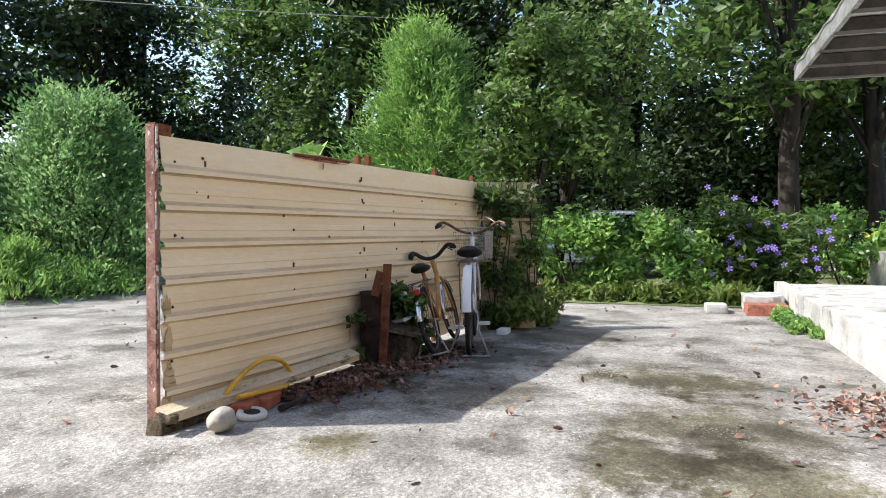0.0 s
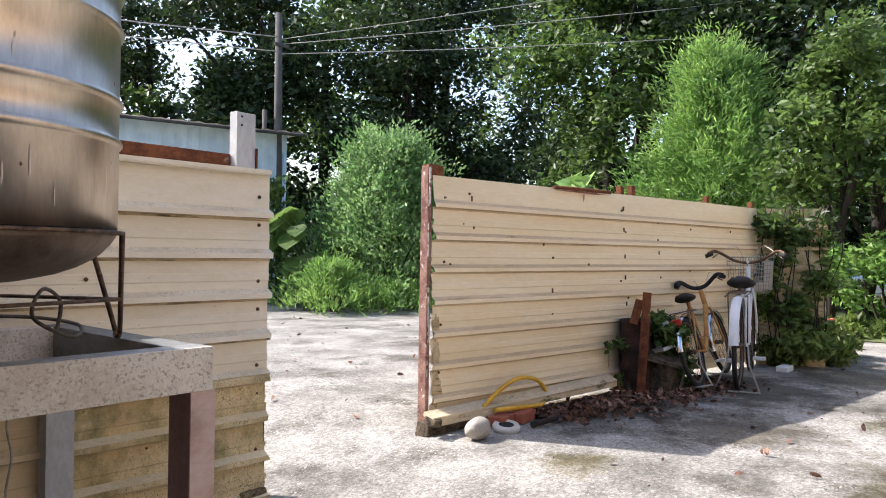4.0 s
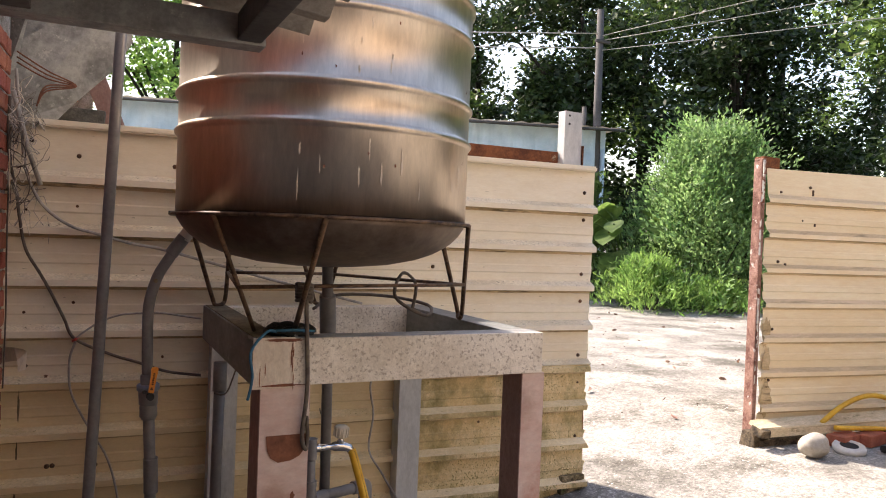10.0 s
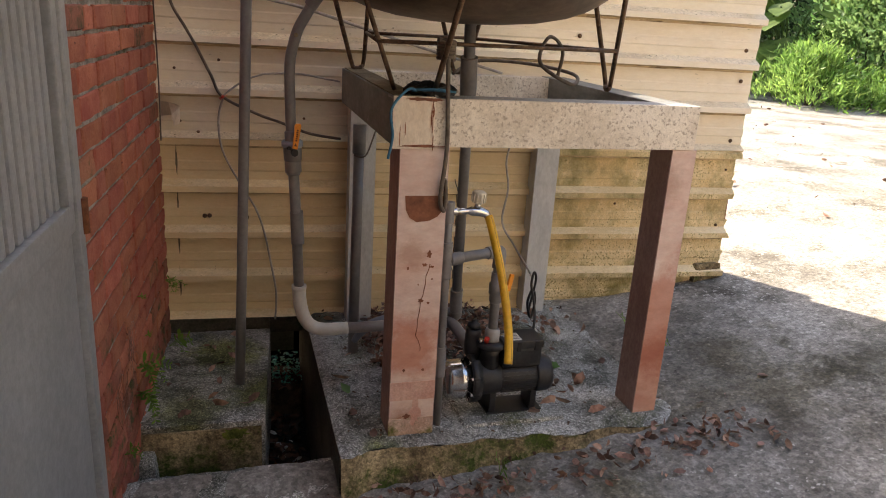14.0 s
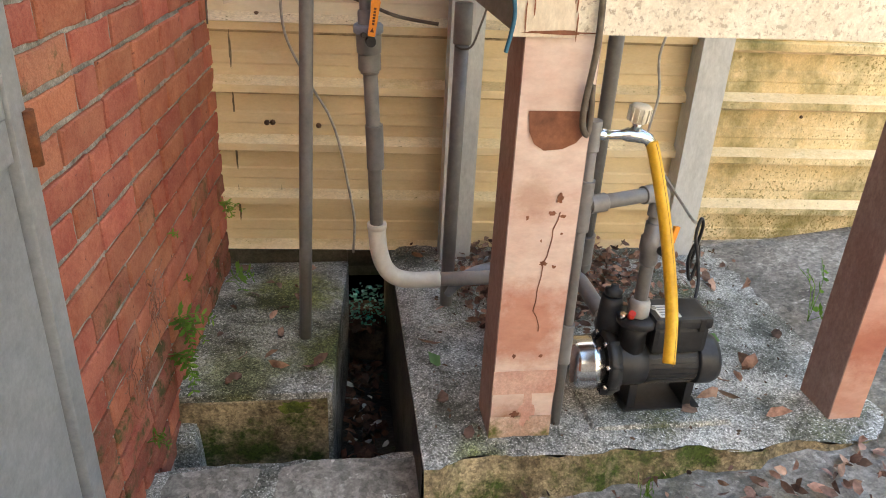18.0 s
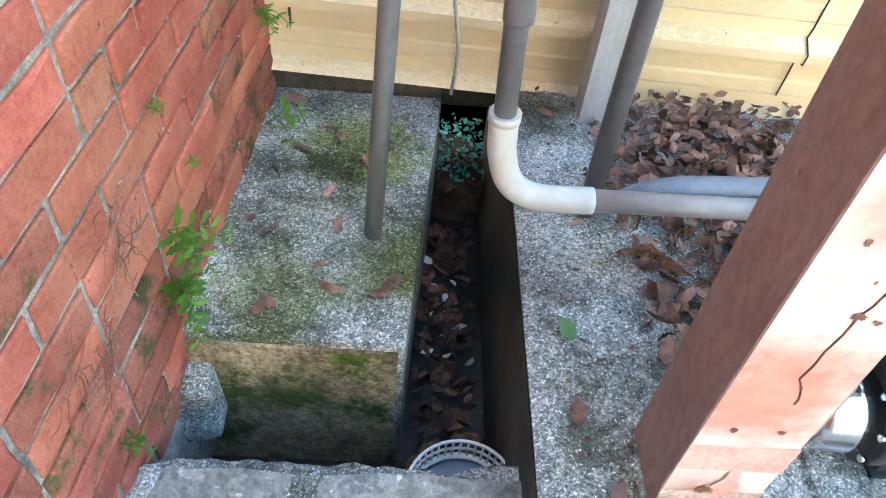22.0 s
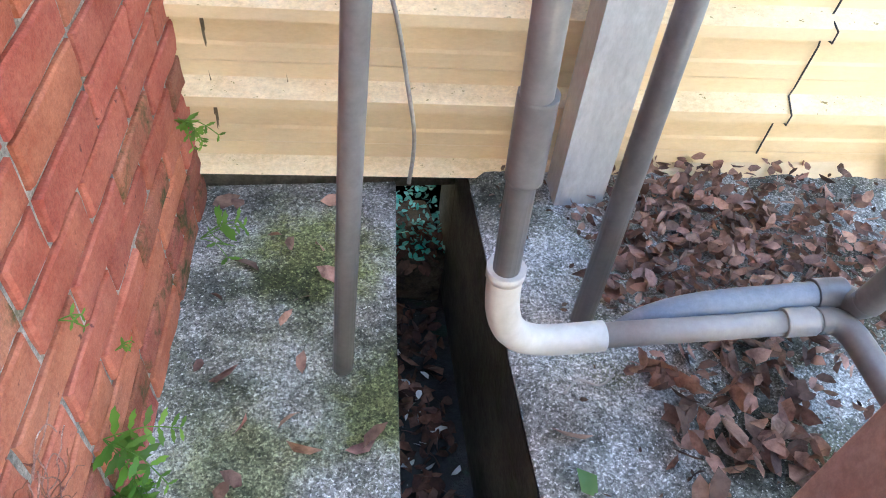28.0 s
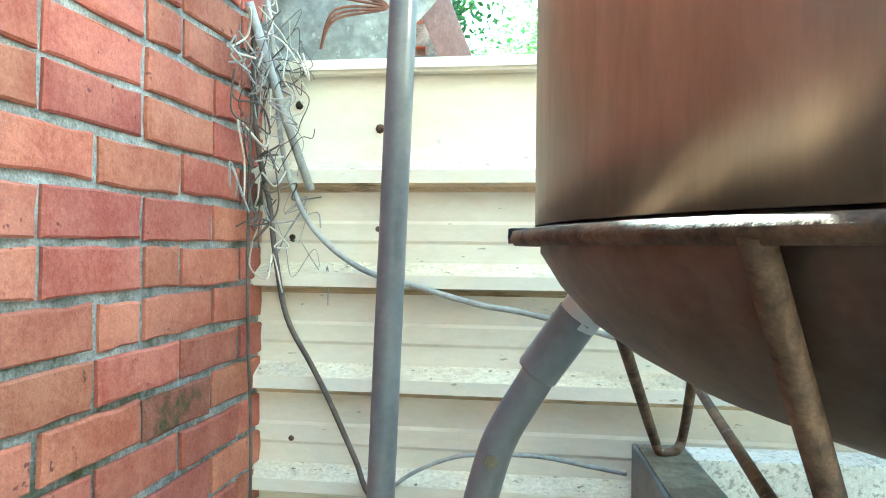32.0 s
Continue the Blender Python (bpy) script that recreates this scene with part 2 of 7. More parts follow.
# brown grime, with the shade under the ribs put into its colour
M_GRIMESHADE = grain("grime_and_shade_cream_steel", (0.42, 0.3, 0.15), (0.7, 0.54, 0.33), 3.0, 0.6, fine=60, bump=0.1, stretch=(0.4, 1, 2.5), spots=(0.13, 0.09, 0.04), spot_scale=14.0, spot_at=0.54, spot_edge=0.12, grit=0.2)
M_GRIMESHADEA = grain("faint_grime_and_shade_steel", (0.5, 0.37, 0.2), (0.74, 0.58, 0.37), 2.0, 0.6, fine=60, bump=0.05, stretch=(0.3, 1, 2.5), spots=(0.2, 0.14, 0.07), spot_scale=6.0, spot_at=0.6, spot_edge=0.14, grit=0.1)
M_SHEETW = grain("chalky_cream_steel", (0.79, 0.7, 0.53), (0.87, 0.8, 0.655), 1.8, 0.5, fine=30, bump=0.03, stretch=(0.5, 1, 1.6), spots=(0.46, 0.38, 0.24), spot_scale=7.0, spot_at=0.69, spot_edge=0.1, grit=0.04, speck=(0.5, 0.45, 0.33), speck_scale=70, speck_at=0.74)
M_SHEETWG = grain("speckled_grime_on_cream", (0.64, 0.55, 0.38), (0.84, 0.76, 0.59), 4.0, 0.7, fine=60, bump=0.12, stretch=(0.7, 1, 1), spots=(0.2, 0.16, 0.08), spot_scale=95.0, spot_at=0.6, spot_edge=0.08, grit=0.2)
M_SHEETY = grain("mossy_yellow_steel", (0.74, 0.58, 0.33), (0.8, 0.655, 0.405), 2.0, 0.45, fine=40, bump=0.04, stretch=(0.6, 1, 1.5), spots=(0.3, 0.25, 0.1), spot_scale=5.0, spot_at=0.68, spot_edge=0.14, grit=0.05)
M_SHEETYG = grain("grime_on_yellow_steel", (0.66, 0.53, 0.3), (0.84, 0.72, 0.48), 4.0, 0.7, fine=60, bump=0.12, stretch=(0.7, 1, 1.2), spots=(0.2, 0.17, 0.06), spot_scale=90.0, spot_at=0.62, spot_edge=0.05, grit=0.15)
M_SHEETM = grain("moss_stained_steel", (0.6, 0.45, 0.22), (0.78, 0.65, 0.4), 3.0, 0.6, fine=60, bump=0.1, stretch=(1, 1, 0.8), spots=(0.16, 0.145, 0.04), spot_scale=5.0, spot_at=0.47, spot_edge=0.22, speck=(0.26, 0.21, 0.08), speck_scale=140, speck_at=0.62, grit=0.2)
M_RUST = grain("rusted_steel", (0.09, 0.028, 0.012), (0.25, 0.09, 0.035), 9.0, 0.85, 0.2, fine=90, bump=0.5, spots=(0.5, 0.44, 0.33), spot_scale=5, spot_at=0.66)
M_STAIN = grain("brown_rust_stain", (0.15, 0.055, 0.03), (0.27, 0.11, 0.06), 14.0, 0.8, fine=60, bump=0.1)
M_PLATE = grain("cream_plate_with_rust_runs", (0.62, 0.52, 0.4), (0.78, 0.7, 0.57), 5, 0.65, fine=60, bump=0.15, stretch=(1, 1, 0.5), spots=(0.4, 0.22, 0.12), spot_scale=9, spot_at=0.7, spot_edge=0.08)
M_PEEL = grain("peeling_white_paint_on_rust", (0.6, 0.57, 0.5), (0.74, 0.71, 0.64), 5, 0.7, fine=60, bump=0.4, spots=(0.2, 0.065, 0.035), spot_scale=26, spot_at=0.5, spot_edge=0.04, grit=0.2)
M_OLDRUST = grain("flaked_rust", (0.17, 0.075, 0.055), (0.38, 0.22, 0.17), 14, 0.9, 0.0, fine=90, bump=1.0, spots=(0.6, 0.55, 0.49), spot_scale=22, spot_at=0.62, spot_edge=0.04, grit=0.4)
M_OLDDRUM = grain("dark_rusted_drum", (0.018, 0.01, 0.007), (0.07, 0.034, 0.022), 9, 0.9, fine=90, bump=0.5, grit=0.3)
M_ROT = grain("rotten_wood", (0.03, 0.022, 0.014), (0.16, 0.12, 0.075), 18, 0.95, fine=90, bump=1.0, grit=0.35)
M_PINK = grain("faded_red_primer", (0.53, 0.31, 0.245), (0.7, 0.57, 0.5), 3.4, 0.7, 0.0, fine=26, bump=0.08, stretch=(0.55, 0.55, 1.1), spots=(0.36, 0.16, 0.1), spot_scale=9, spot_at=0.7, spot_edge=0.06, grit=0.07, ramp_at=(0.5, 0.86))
M_REDBROWN = grain("dark_red_brown", (0.26, 0.15, 0.125), (0.4, 0.27, 0.23), 3.2, 0.7, 0.0, fine=60, bump=0.15, stretch=(1, 1, 0.6), spots=(0.1, 0.03, 0.02), spot_scale=14, spot_at=0.66, grit=0.15)
M_LEGFOOT = grain("mossy_foot_paint", (0.42, 0.27, 0.2), (0.62, 0.48, 0.4), 6, 0.9, fine=60, bump=0.3, spots=(0.12, 0.12, 0.03), spot_scale=16, spot_at=0.48, spot_edge=0.14, grit=0.3)
M_SALMON = grain("salmon_paint_patch", (0.5, 0.26, 0.2), (0.64, 0.42, 0.34), 6, 0.75, fine=60, bump=0.1, grit=0.15)
stains(M_PINK, ((0.74, -1.05, 0.2, (0.78, 0.5, 0.42), 0.02), (0.74, -1.05, 0.13, (0.55, 0.42, 0.3), -0.25), (0.73, -1.05, 0.09, (0.8, 0.72, 0.66), 0.3), (1.56, -1.05, 0.4, (0.74, 0.5, 0.44), 0.1), (1.56, -1.05, 0.3, (0.82, 0.62, 0.55), -0.2), (1.5, -1.05, 0.12, (0.75, 0.7, 0.66), 0.5)))
M_GALV = grain("galvanised_steel", (0.22, 0.22, 0.21), (0.44, 0.44, 0.42), 7, 0.5, 0.4, fine=50, bump=0.08, spots=(0.5, 0.49, 0.46), spot_scale=30, spot_at=0.6, spot_edge=0.05)
M_GALVDARK = grain("dull_weathered_galvanised", (0.13, 0.135, 0.125), (0.25, 0.255, 0.24), 6, 0.6, 0.25, fine=40, bump=0.08, stretch=(1, 0.5, 1), spots=(0.34, 0.35, 0.34), spot_scale=16, spot_at=0.62, spot_edge=0.14)
M_GALVTOP = grain("brown_dirt_on_steel", (0.1, 0.075, 0.04), (0.24, 0.2, 0.13), 7, 0.9, fine=60, bump=0.4, grit=0.25)
M_GALVLEG = grain("pale_galvanised_leg", (0.4, 0.41, 0.41), (0.58, 0.59, 0.58), 4, 0.5, 0.15, fine=40, bump=0.05, stretch=(1, 1, 0.4), spots=(0.3, 0.27, 0.2), spot_scale=12, spot_at=0.66, spot_edge=0.1)
M_WHITEFLAKE = grain("flaking_white_galvanised", (0.6, 0.53, 0.42), (0.8, 0.74, 0.63), 5, 0.55, 0.0, fine=60, bump=0.25, spots=(0.43, 0.37, 0.29), spot_scale=95, spot_at=0.54, spot_edge=0.06, grit=0.16)
# the warm tint puts the sunlit yard's reflection into the steel's colour
M_STEEL = grain("warm_tinted_stainless", (0.53, 0.44, 0.345), (0.69, 0.595, 0.49), 1.6, 0.36, 1.0, fine=26, bump=0.03, stretch=(1, 1, 0.22), spots=(0.46, 0.375, 0.28), spot_scale=4, spot_at=0.62, spot_edge=0.2, speck=(0.74, 0.63, 0.48), speck_scale=22, speck_at=0.72)
M_STEELBROWN = grain("dull_brown_stainless", (0.11, 0.075, 0.055), (0.22, 0.165, 0.125), 3, 0.5, 0.8, fine=30, bump=0.08)
M_CHROME = grain("polished_steel", (0.6, 0.6, 0.6), (0.75, 0.74, 0.72), 3, 0.18, 1.0, bump=0)
M_ROD = grain("rusty_rod", (0.045, 0.026, 0.016), (0.2, 0.12, 0.07), 22, 0.6, 0.4, fine=90, bump=0.3, spots=(0.42, 0.36, 0.27), spot_scale=45, spot_at=0.66, grit=0.25)
M_PVC = grain("grey_pvc", (0.145, 0.142, 0.143), (0.215, 0.208, 0.205), 5, 0.33, fine=60, bump=0.02, spots=(0.27, 0.22, 0.17), spot_scale=6, spot_at=0.72, spec=0.5, grit=0.04)
M_PVCW = grain("pale_pvc", (0.54, 0.515, 0.46), (0.66, 0.64, 0.59), 6, 0.4, fine=60, bump=0.02, spots=(0.42, 0.37, 0.28), spot_scale=9, spot_at=0.7, grit=0.03)
M_PVCL = grain("light_grey_pvc", (0.27, 0.26, 0.25), (0.36, 0.35, 0.33), 5, 0.33, fine=60, bump=0.02, spec=0.5, grit=0.04)
M_PVCB = grain("bluish_pvc", (0.16, 0.19, 0.24), (0.24, 0.28, 0.34), 5, 0.45, bump=0.03)
M_BLACK = grain("black_plastic", (0.012, 0.012, 0.013), (0.03, 0.03, 0.032), 8, 0.45, fine=80, bump=0.05)
M_RUBBER = grain("black_rubber", (0.01, 0.01, 0.01), (0.03, 0.028, 0.026), 9, 0.8, bump=0.1)
M_HOSE = grain("yellow_hose", (0.62, 0.33, 0.02), (0.78, 0.46, 0.04), 5, 0.4, fine=40, bump=0.05, spots=(0.3, 0.18, 0.02), spot_scale=12, spot_at=0.68)
M_ORANGE = grain("orange_plastic", (0.75, 0.25, 0.02), (0.85, 0.32, 0.03), 8, 0.4, bump=0)
M_OLDORANGE = grain("weathered_orange_paint", (0.5, 0.22, 0.06), (0.64, 0.34, 0.1), 9, 0.5, fine=60, bump=0.08, spots=(0.16, 0.07, 0.03), spot_scale=14, spot_at=0.62)
M_IVORY = grain("ivory_plastic", (0.6, 0.54, 0.42), (0.72, 0.66, 0.54), 8, 0.45, bump=0.02)
M_WHITE = grain("white_paint", (0.68, 0.68, 0.66), (0.8, 0.8, 0.78), 4, 0.5, bump=0.05, spots=(0.35, 0.3, 0.24), spot_scale=9, spot_at=0.7)
M_BRICK = grain("red_brick", (0.33, 0.088, 0.052), (0.47, 0.175, 0.11), 9, 0.85, fine=110, bump=0.45, per="object", spots=(0.52, 0.3, 0.23), spot_scale=13, spot_at=0.66, spot_edge=0.16, spread=(0.8, 1.14), speck=(0.16, 0.05, 0.04), speck_scale=60, speck_at=0.72, grit=0.22)
M_BRICKMOSS = grain("mossy_red_brick", (0.3, 0.085, 0.055), (0.42, 0.17, 0.11), 9, 0.92, fine=110, bump=0.7, per="object", spots=(0.075, 0.075, 0.022), spot_scale=14, spot_at=0.52, spot_edge=0.12, spread=(0.66, 1.05), grit=0.3)
M_BRICKFAR = grain("far_red_brick", (0.3, 0.075, 0.04), (0.45, 0.15, 0.08), 9, 0.88, fine=110, bump=0.5)
M_MORTAR = grain("grey_mortar", (0.16, 0.155, 0.135), (0.42, 0.41, 0.38), 14, 0.95, fine=90, bump=1.0, spots=(0.07, 0.075, 0.035), spot_scale=5, spot_at=0.56, spot_edge=0.1, grit=0.4)
M_DOOR = grain("grey_aluminium", (0.32, 0.335, 0.35), (0.46, 0.475, 0.49), 1.5, 0.45, 0.4, fine=40, bump=0.03, spots=(0.2, 0.22, 0.16), spot_scale=2, spot_at=0.66, spot_edge=0.2)
M_SHED = grain("pale_blue_steel", (0.36, 0.48, 0.56), (0.52, 0.64, 0.71), 2, 0.5, bump=0.03)
M_ROOF = grain("weathered_steel_roof", (0.3, 0.27, 0.22), (0.5, 0.46, 0.4), 4, 0.6, 0.2, bump=0.1, spots=(0.2, 0.1, 0.05), spot_scale=5, spot_at=0.62)
M_DARKIN = grain("dark_purlin_steel", (0.06, 0.055, 0.05), (0.13, 0.12, 0.11), 6, 0.6, 0.3, bump=0.1)
M_WOODPOLE = grain("concrete_pole", (0.055, 0.05, 0.047), (0.1, 0.095, 0.09), 3, 0.9, bump=0.2)
M_BARK = grain("tree_bark", (0.014, 0.011, 0.008), (0.045, 0.035, 0.026), 6, 0.95, fine=30, bump=0.8, stretch=(1, 1, 0.25))
M_STONE = grain("river_stone", (0.3, 0.27, 0.22), (0.45, 0.41, 0.35), 6, 0.85, bump=0.2)
M_BOARD = grain("weathered_board", (0.45, 0.36, 0.22), (0.68, 0.56, 0.38), 5, 0.85, fine=60, bump=0.3, stretch=(0.3, 1, 1), spots=(0.14, 0.12, 0.05), spot_scale=9, spot_at=0.6, spot_edge=0.06, grit=0.2)
M_PLASTER = grain("old_plaster", (0.42, 0.4, 0.36), (0.58, 0.55, 0.5), 3, 0.9, bump=0.2)
M_OCHRE = grain("ochre_plaster", (0.33, 0.26, 0.19), (0.45, 0.37, 0.28), 1.5, 0.9, bump=0.2)
M_TURF = grain("grassy_soil", (0.06, 0.09, 0.025), (0.16, 0.17, 0.07), 2, 0.95, fine=20, bump=0.6)
M_WIRE = grain("grey_cable", (0.28, 0.26, 0.23), (0.45, 0.43, 0.38), 20, 0.6, bump=0)
M_WIREDARK = grain("brown_cable", (0.08, 0.06, 0.045), (0.16, 0.13, 0.1), 20, 0.7, bump=0)
M_BLUE = grain("blue_cord", (0.02, 0.09, 0.16), (0.04, 0.16, 0.25), 20, 0.7, bump=0)
M_RED = grain("red_plastic", (0.5, 0.03, 0.02), (0.62, 0.05, 0.03), 8, 0.4, bump=0)
M_TEAL = grain("teal_bag", (0.05, 0.5, 0.4), (0.4, 0.72, 0.63), 14, 0.4, bump=0.2)
M_CAR = grain("silver_car_paint", (0.3, 0.34, 0.4), (0.4, 0.44, 0.5), 2, 0.2, 0.5, bump=0)
M_GLASS = grain("car_glass", (0.02, 0.025, 0.03), (0.04, 0.05, 0.06), 2, 0.08, bump=0)
M_DEAD = grain("dead_leaf", (0.11, 0.058, 0.04), (0.34, 0.205, 0.15), 20, 0.75, bump=0, per="island", translucent=0.12, spread=(0.4, 1.7))
M_DEADDARK = grain("rotting_leaf", (0.06, 0.03, 0.018), (0.2, 0.1, 0.065), 20, 0.8, bump=0, per="island", spread=(0.4, 1.6))
# green lowered so the colour itself holds the wood's shade
M_LEAF_DARK = leafy("shaded_forest_leaf", (0.014, 0.03, 0.011), (0.06, 0.1, 0.028), 0.34)
M_LEAF_MID = leafy("tree_leaf", (0.042, 0.085, 0.022), (0.15, 0.23, 0.055), 0.55)
M_LEAF_LIGHT = leafy("bright_leaf", (0.11, 0.24, 0.05), (0.33, 0.5, 0.13))
M_LEAF_BLUE = leafy("vine_leaf", (0.09, 0.2, 0.055), (0.33, 0.49, 0.19), 0.5)
M_GRASS = leafy("grass_blade", (0.08, 0.13, 0.02), (0.22, 0.29, 0.07))
M_FERN = leafy("fern_leaf", (0.09, 0.21, 0.02), (0.22, 0.38, 0.05))
M_RUSTSTAIN = grain("orange_rust_stain", (0.42, 0.17, 0.06), (0.58, 0.32, 0.14), 30.0, 0.7, fine=90, bump=0.1, grit=0.2)
M_PETAL = grain("violet_petal", (0.25, 0.17, 0.55), (0.38, 0.28, 0.68), 9, 0.6, bump=0, translucent=0.3)
M_YPETAL = grain("yellow_petal", (0.7, 0.5, 0.02), (0.8, 0.62, 0.05), 9, 0.6, bump=0, translucent=0.3)

# ---- building helpers ----
rng = np.random.default_rng(7)


def thing(name, label, category, group="", at=(0, 0, 0)):
    ob = new(name)
    ob.empty_display_size = 0.05
    ob.location = at
    return tagged(ob, label, category, group)


def part(name, bm, mat, parent=None, label="", smooth=False):
    """Links a bmesh as one mesh object, under its thing where one is given; coordinates are the world's."""
    me = bpy.data.meshes.new(name)
    bm.to_mesh(me)
    bm.free()
    if smooth:
        for p in me.polygons:
            p.use_smooth = True
    for m in mat if isinstance(mat, (list, tuple)) else (mat,):
        me.materials.append(m)
    ob = new(name, me)
    if parent is not None:
        ob.parent = parent
        base = parent.location.copy() if parent.parent is None else Vector()
        ob.matrix_parent_inverse = Matrix.Translation(-base)
    if label:
        ob["label"] = label
    return ob


def cube(bm, x0, x1, y0, y1, z0, z1, bevel=0.0, m=None, jag=0.0, mat=0):
    made = bmesh.ops.create_cube(bm, size=1)["verts"]
    for v in made:
        v.co = Vector((x0 + (v.co.x + 0.5) * (x1 - x0), y0 + (v.co.y + 0.5) * (y1 - y0), z0 + (v.co.z + 0.5) * (z1 - z0)))
        if jag:
            v.co += Vector(rng.uniform(-jag, jag, 3))
    if bevel:
        r = bmesh.ops.bevel(bm, geom=list({e for v in made for e in v.link_edges}), offset=bevel, segments=2, affect="EDGES", profile=0.7)
        made = list({v for f in r["faces"] for v in f.verts} | {v for v in made if v.is_valid})
    if m is not None:
        bmesh.ops.transform(bm, matrix=m, verts=made)
    return bm


def smooth_path(pts, steps=6):
    pts = [Vector(p) for p in pts]
    if len(pts) < 3:
        return pts
    out = []
    for i in range(len(pts) - 1):
        a, b, c, d = pts[max(i - 1, 0)], pts[i], pts[i + 1], pts[min(i + 2, len(pts) - 1)]
        for k in range(steps):
            t = k / steps
            out.append(0.5 * (2 * b + (c - a) * t + (2 * a - 5 * b + 4 * c - d) * t * t + (3 * b - a - 3 * c + d) * t ** 3))
    return out + [pts[-1]]


def tube(bm, pts, r, seg=10, ends=True, curve=False):
    """A round bar along points; r may be one radius or one per point."""
    pts = smooth_path(pts) if curve else [Vector(p) for p in pts]
    n = len(pts)
    radii = [r] * n if not isinstance(r, (list, tuple)) else [float(np.interp(i / (n - 1), np.linspace(0, 1, len(r)), r)) for i in range(n)]
    rings, side = [], None
    for i, p in enumerate(pts):
        d = (pts[min(i + 1, n - 1)] - pts[max(i - 1, 0)]).normalized()
        if side is None:
            side = d.orthogonal().normalized()
        side = (side - d * side.dot(d)).normalized()
        up = d.cross(side)
        rings.append([bm.verts.new(p + radii[i] * (math.cos(a) * side + math.sin(a) * up)) for a in (2 * math.pi * k / seg for k in range(seg))])
    for a, b in zip(rings, rings[1:]):
        for k in range(seg):
            bm.faces.new((a[k], a[(k + 1) % seg], b[(k + 1) % seg], b[k])).smooth = True
    if ends:
        bm.faces.new(rings[0][::-1])
        bm.faces.new(rings[-1])
    return bm


def turned(bm, profile, m=None, seg=32):
    """A body of revolution round z from (radius, height) pairs."""
    m = m or Matrix()
    rings = [[bm.verts.new(m @ Vector((r * math.cos(2 * math.pi * k / seg), r * math.sin(2 * math.pi * k / seg), z))) for k in range(seg)] for r, z in profile]
    for a, b in zip(rings, rings[1:]):
        for k in range(seg):
            bm.faces.new((a[k], a[(k + 1) % seg], b[(k + 1) % seg], b[k])).smooth = True
    bm.faces.new(rings[0][::-1])
    bm.faces.new(rings[-1])
    return bm


def B():
    return bmesh.new()


def rod(name, pts, r, mat, parent, label="", seg=10, curve=False):
    return part(name, tube(B(), pts, r, seg, True, curve), mat, parent, label)


def leaf_mesh(name, pos, size, mat, parent=None, long=1.9, up=0.0, label="", fold=0.25, oval=False, dirs=None, loose=0.6):
    """Many single leaves, each a folded lozenge, in one mesh."""
    n = len(pos)
    d = rng.normal(size=(n, 3))
    d[:, 2] = d[:, 2] * 0.6 + up
    if dirs is not None:
        d = d * loose + dirs
    d /= np.linalg.norm(d, axis=1)[:, None]
    s = np.cross(d, rng.normal(size=(n, 3)))
    s /= np.linalg.norm(s, axis=1)[:, None]
    nrm = np.cross(d, s)
    k = size * rng.uniform(0.6, 1.35, n)[:, None]
    if oval:
        u = [(-0.5, 0, 0), (-0.22, 0.36, 0.7), (0.2, 0.4, 1.0), (0.5, 0, 0.5), (0.2, -0.4, 1.0), (-0.22, -0.36, 0.7)]
        tri = [0, 1, 5, 1, 2, 4, 1, 4, 5, 2, 3, 4]
    else:
        u = [(-0.5, 0, 0), (0, 0.5, 1), (0.5, 0, 0), (0, -0.5, 1)]
        tri = [0, 1, 2, 0, 2, 3]
    c = len(u)
    curl = rng.uniform(0.3, 1.5, n)[:, None] * fold
    v = np.stack([pos + d * k * long * a + s * k * b + nrm * k * curl * f for a, b, f in u], 1)
    faces = (np.arange(n)[:, None] * c + np.array(tri)).reshape(-1, 3)
    me = bpy.data.meshes.new(name)
    me.vertices.add(c * n)
    me.vertices.foreach_set("co", v.ravel())
    me.loops.add(faces.size)
    me.loops.foreach_set("vertex_index", faces.ravel().astype(np.int32))
    me.polygons.add(len(faces))
    me.polygons.foreach_set("loop_start", (np.arange(len(faces)) * 3).astype(np.int32))
    me.update(calc_edges=True)
    me.materials.append(mat)
    ob = new(name, me)
    if parent is not None:
        ob.parent = parent
        ob.matrix_parent_inverse = Matrix.Translation(-parent.location)
    if label:
        ob["label"] = label
    return ob


def clumps(centres, radii, n, flat=0.8, shell=0.55):
    """n points spread through soft balls at the centres, denser towards their skins."""
    centres, radii = np.array(centres, float), np.array(radii, float)
    w = radii ** 2 / (radii ** 2).sum()
    pick = rng.choice(len(centres), n, p=w)
    d = rng.normal(size=(n, 3))
    d /= np.linalg.norm(d, axis=1)[:, None]
    r = rng.uniform(0, 1, n) ** shell * radii[pick] * rng.uniform(0.75, 1.2, n)
    p = d * r[:, None]
    p[:, 2] *= flat
    return centres[pick] + p


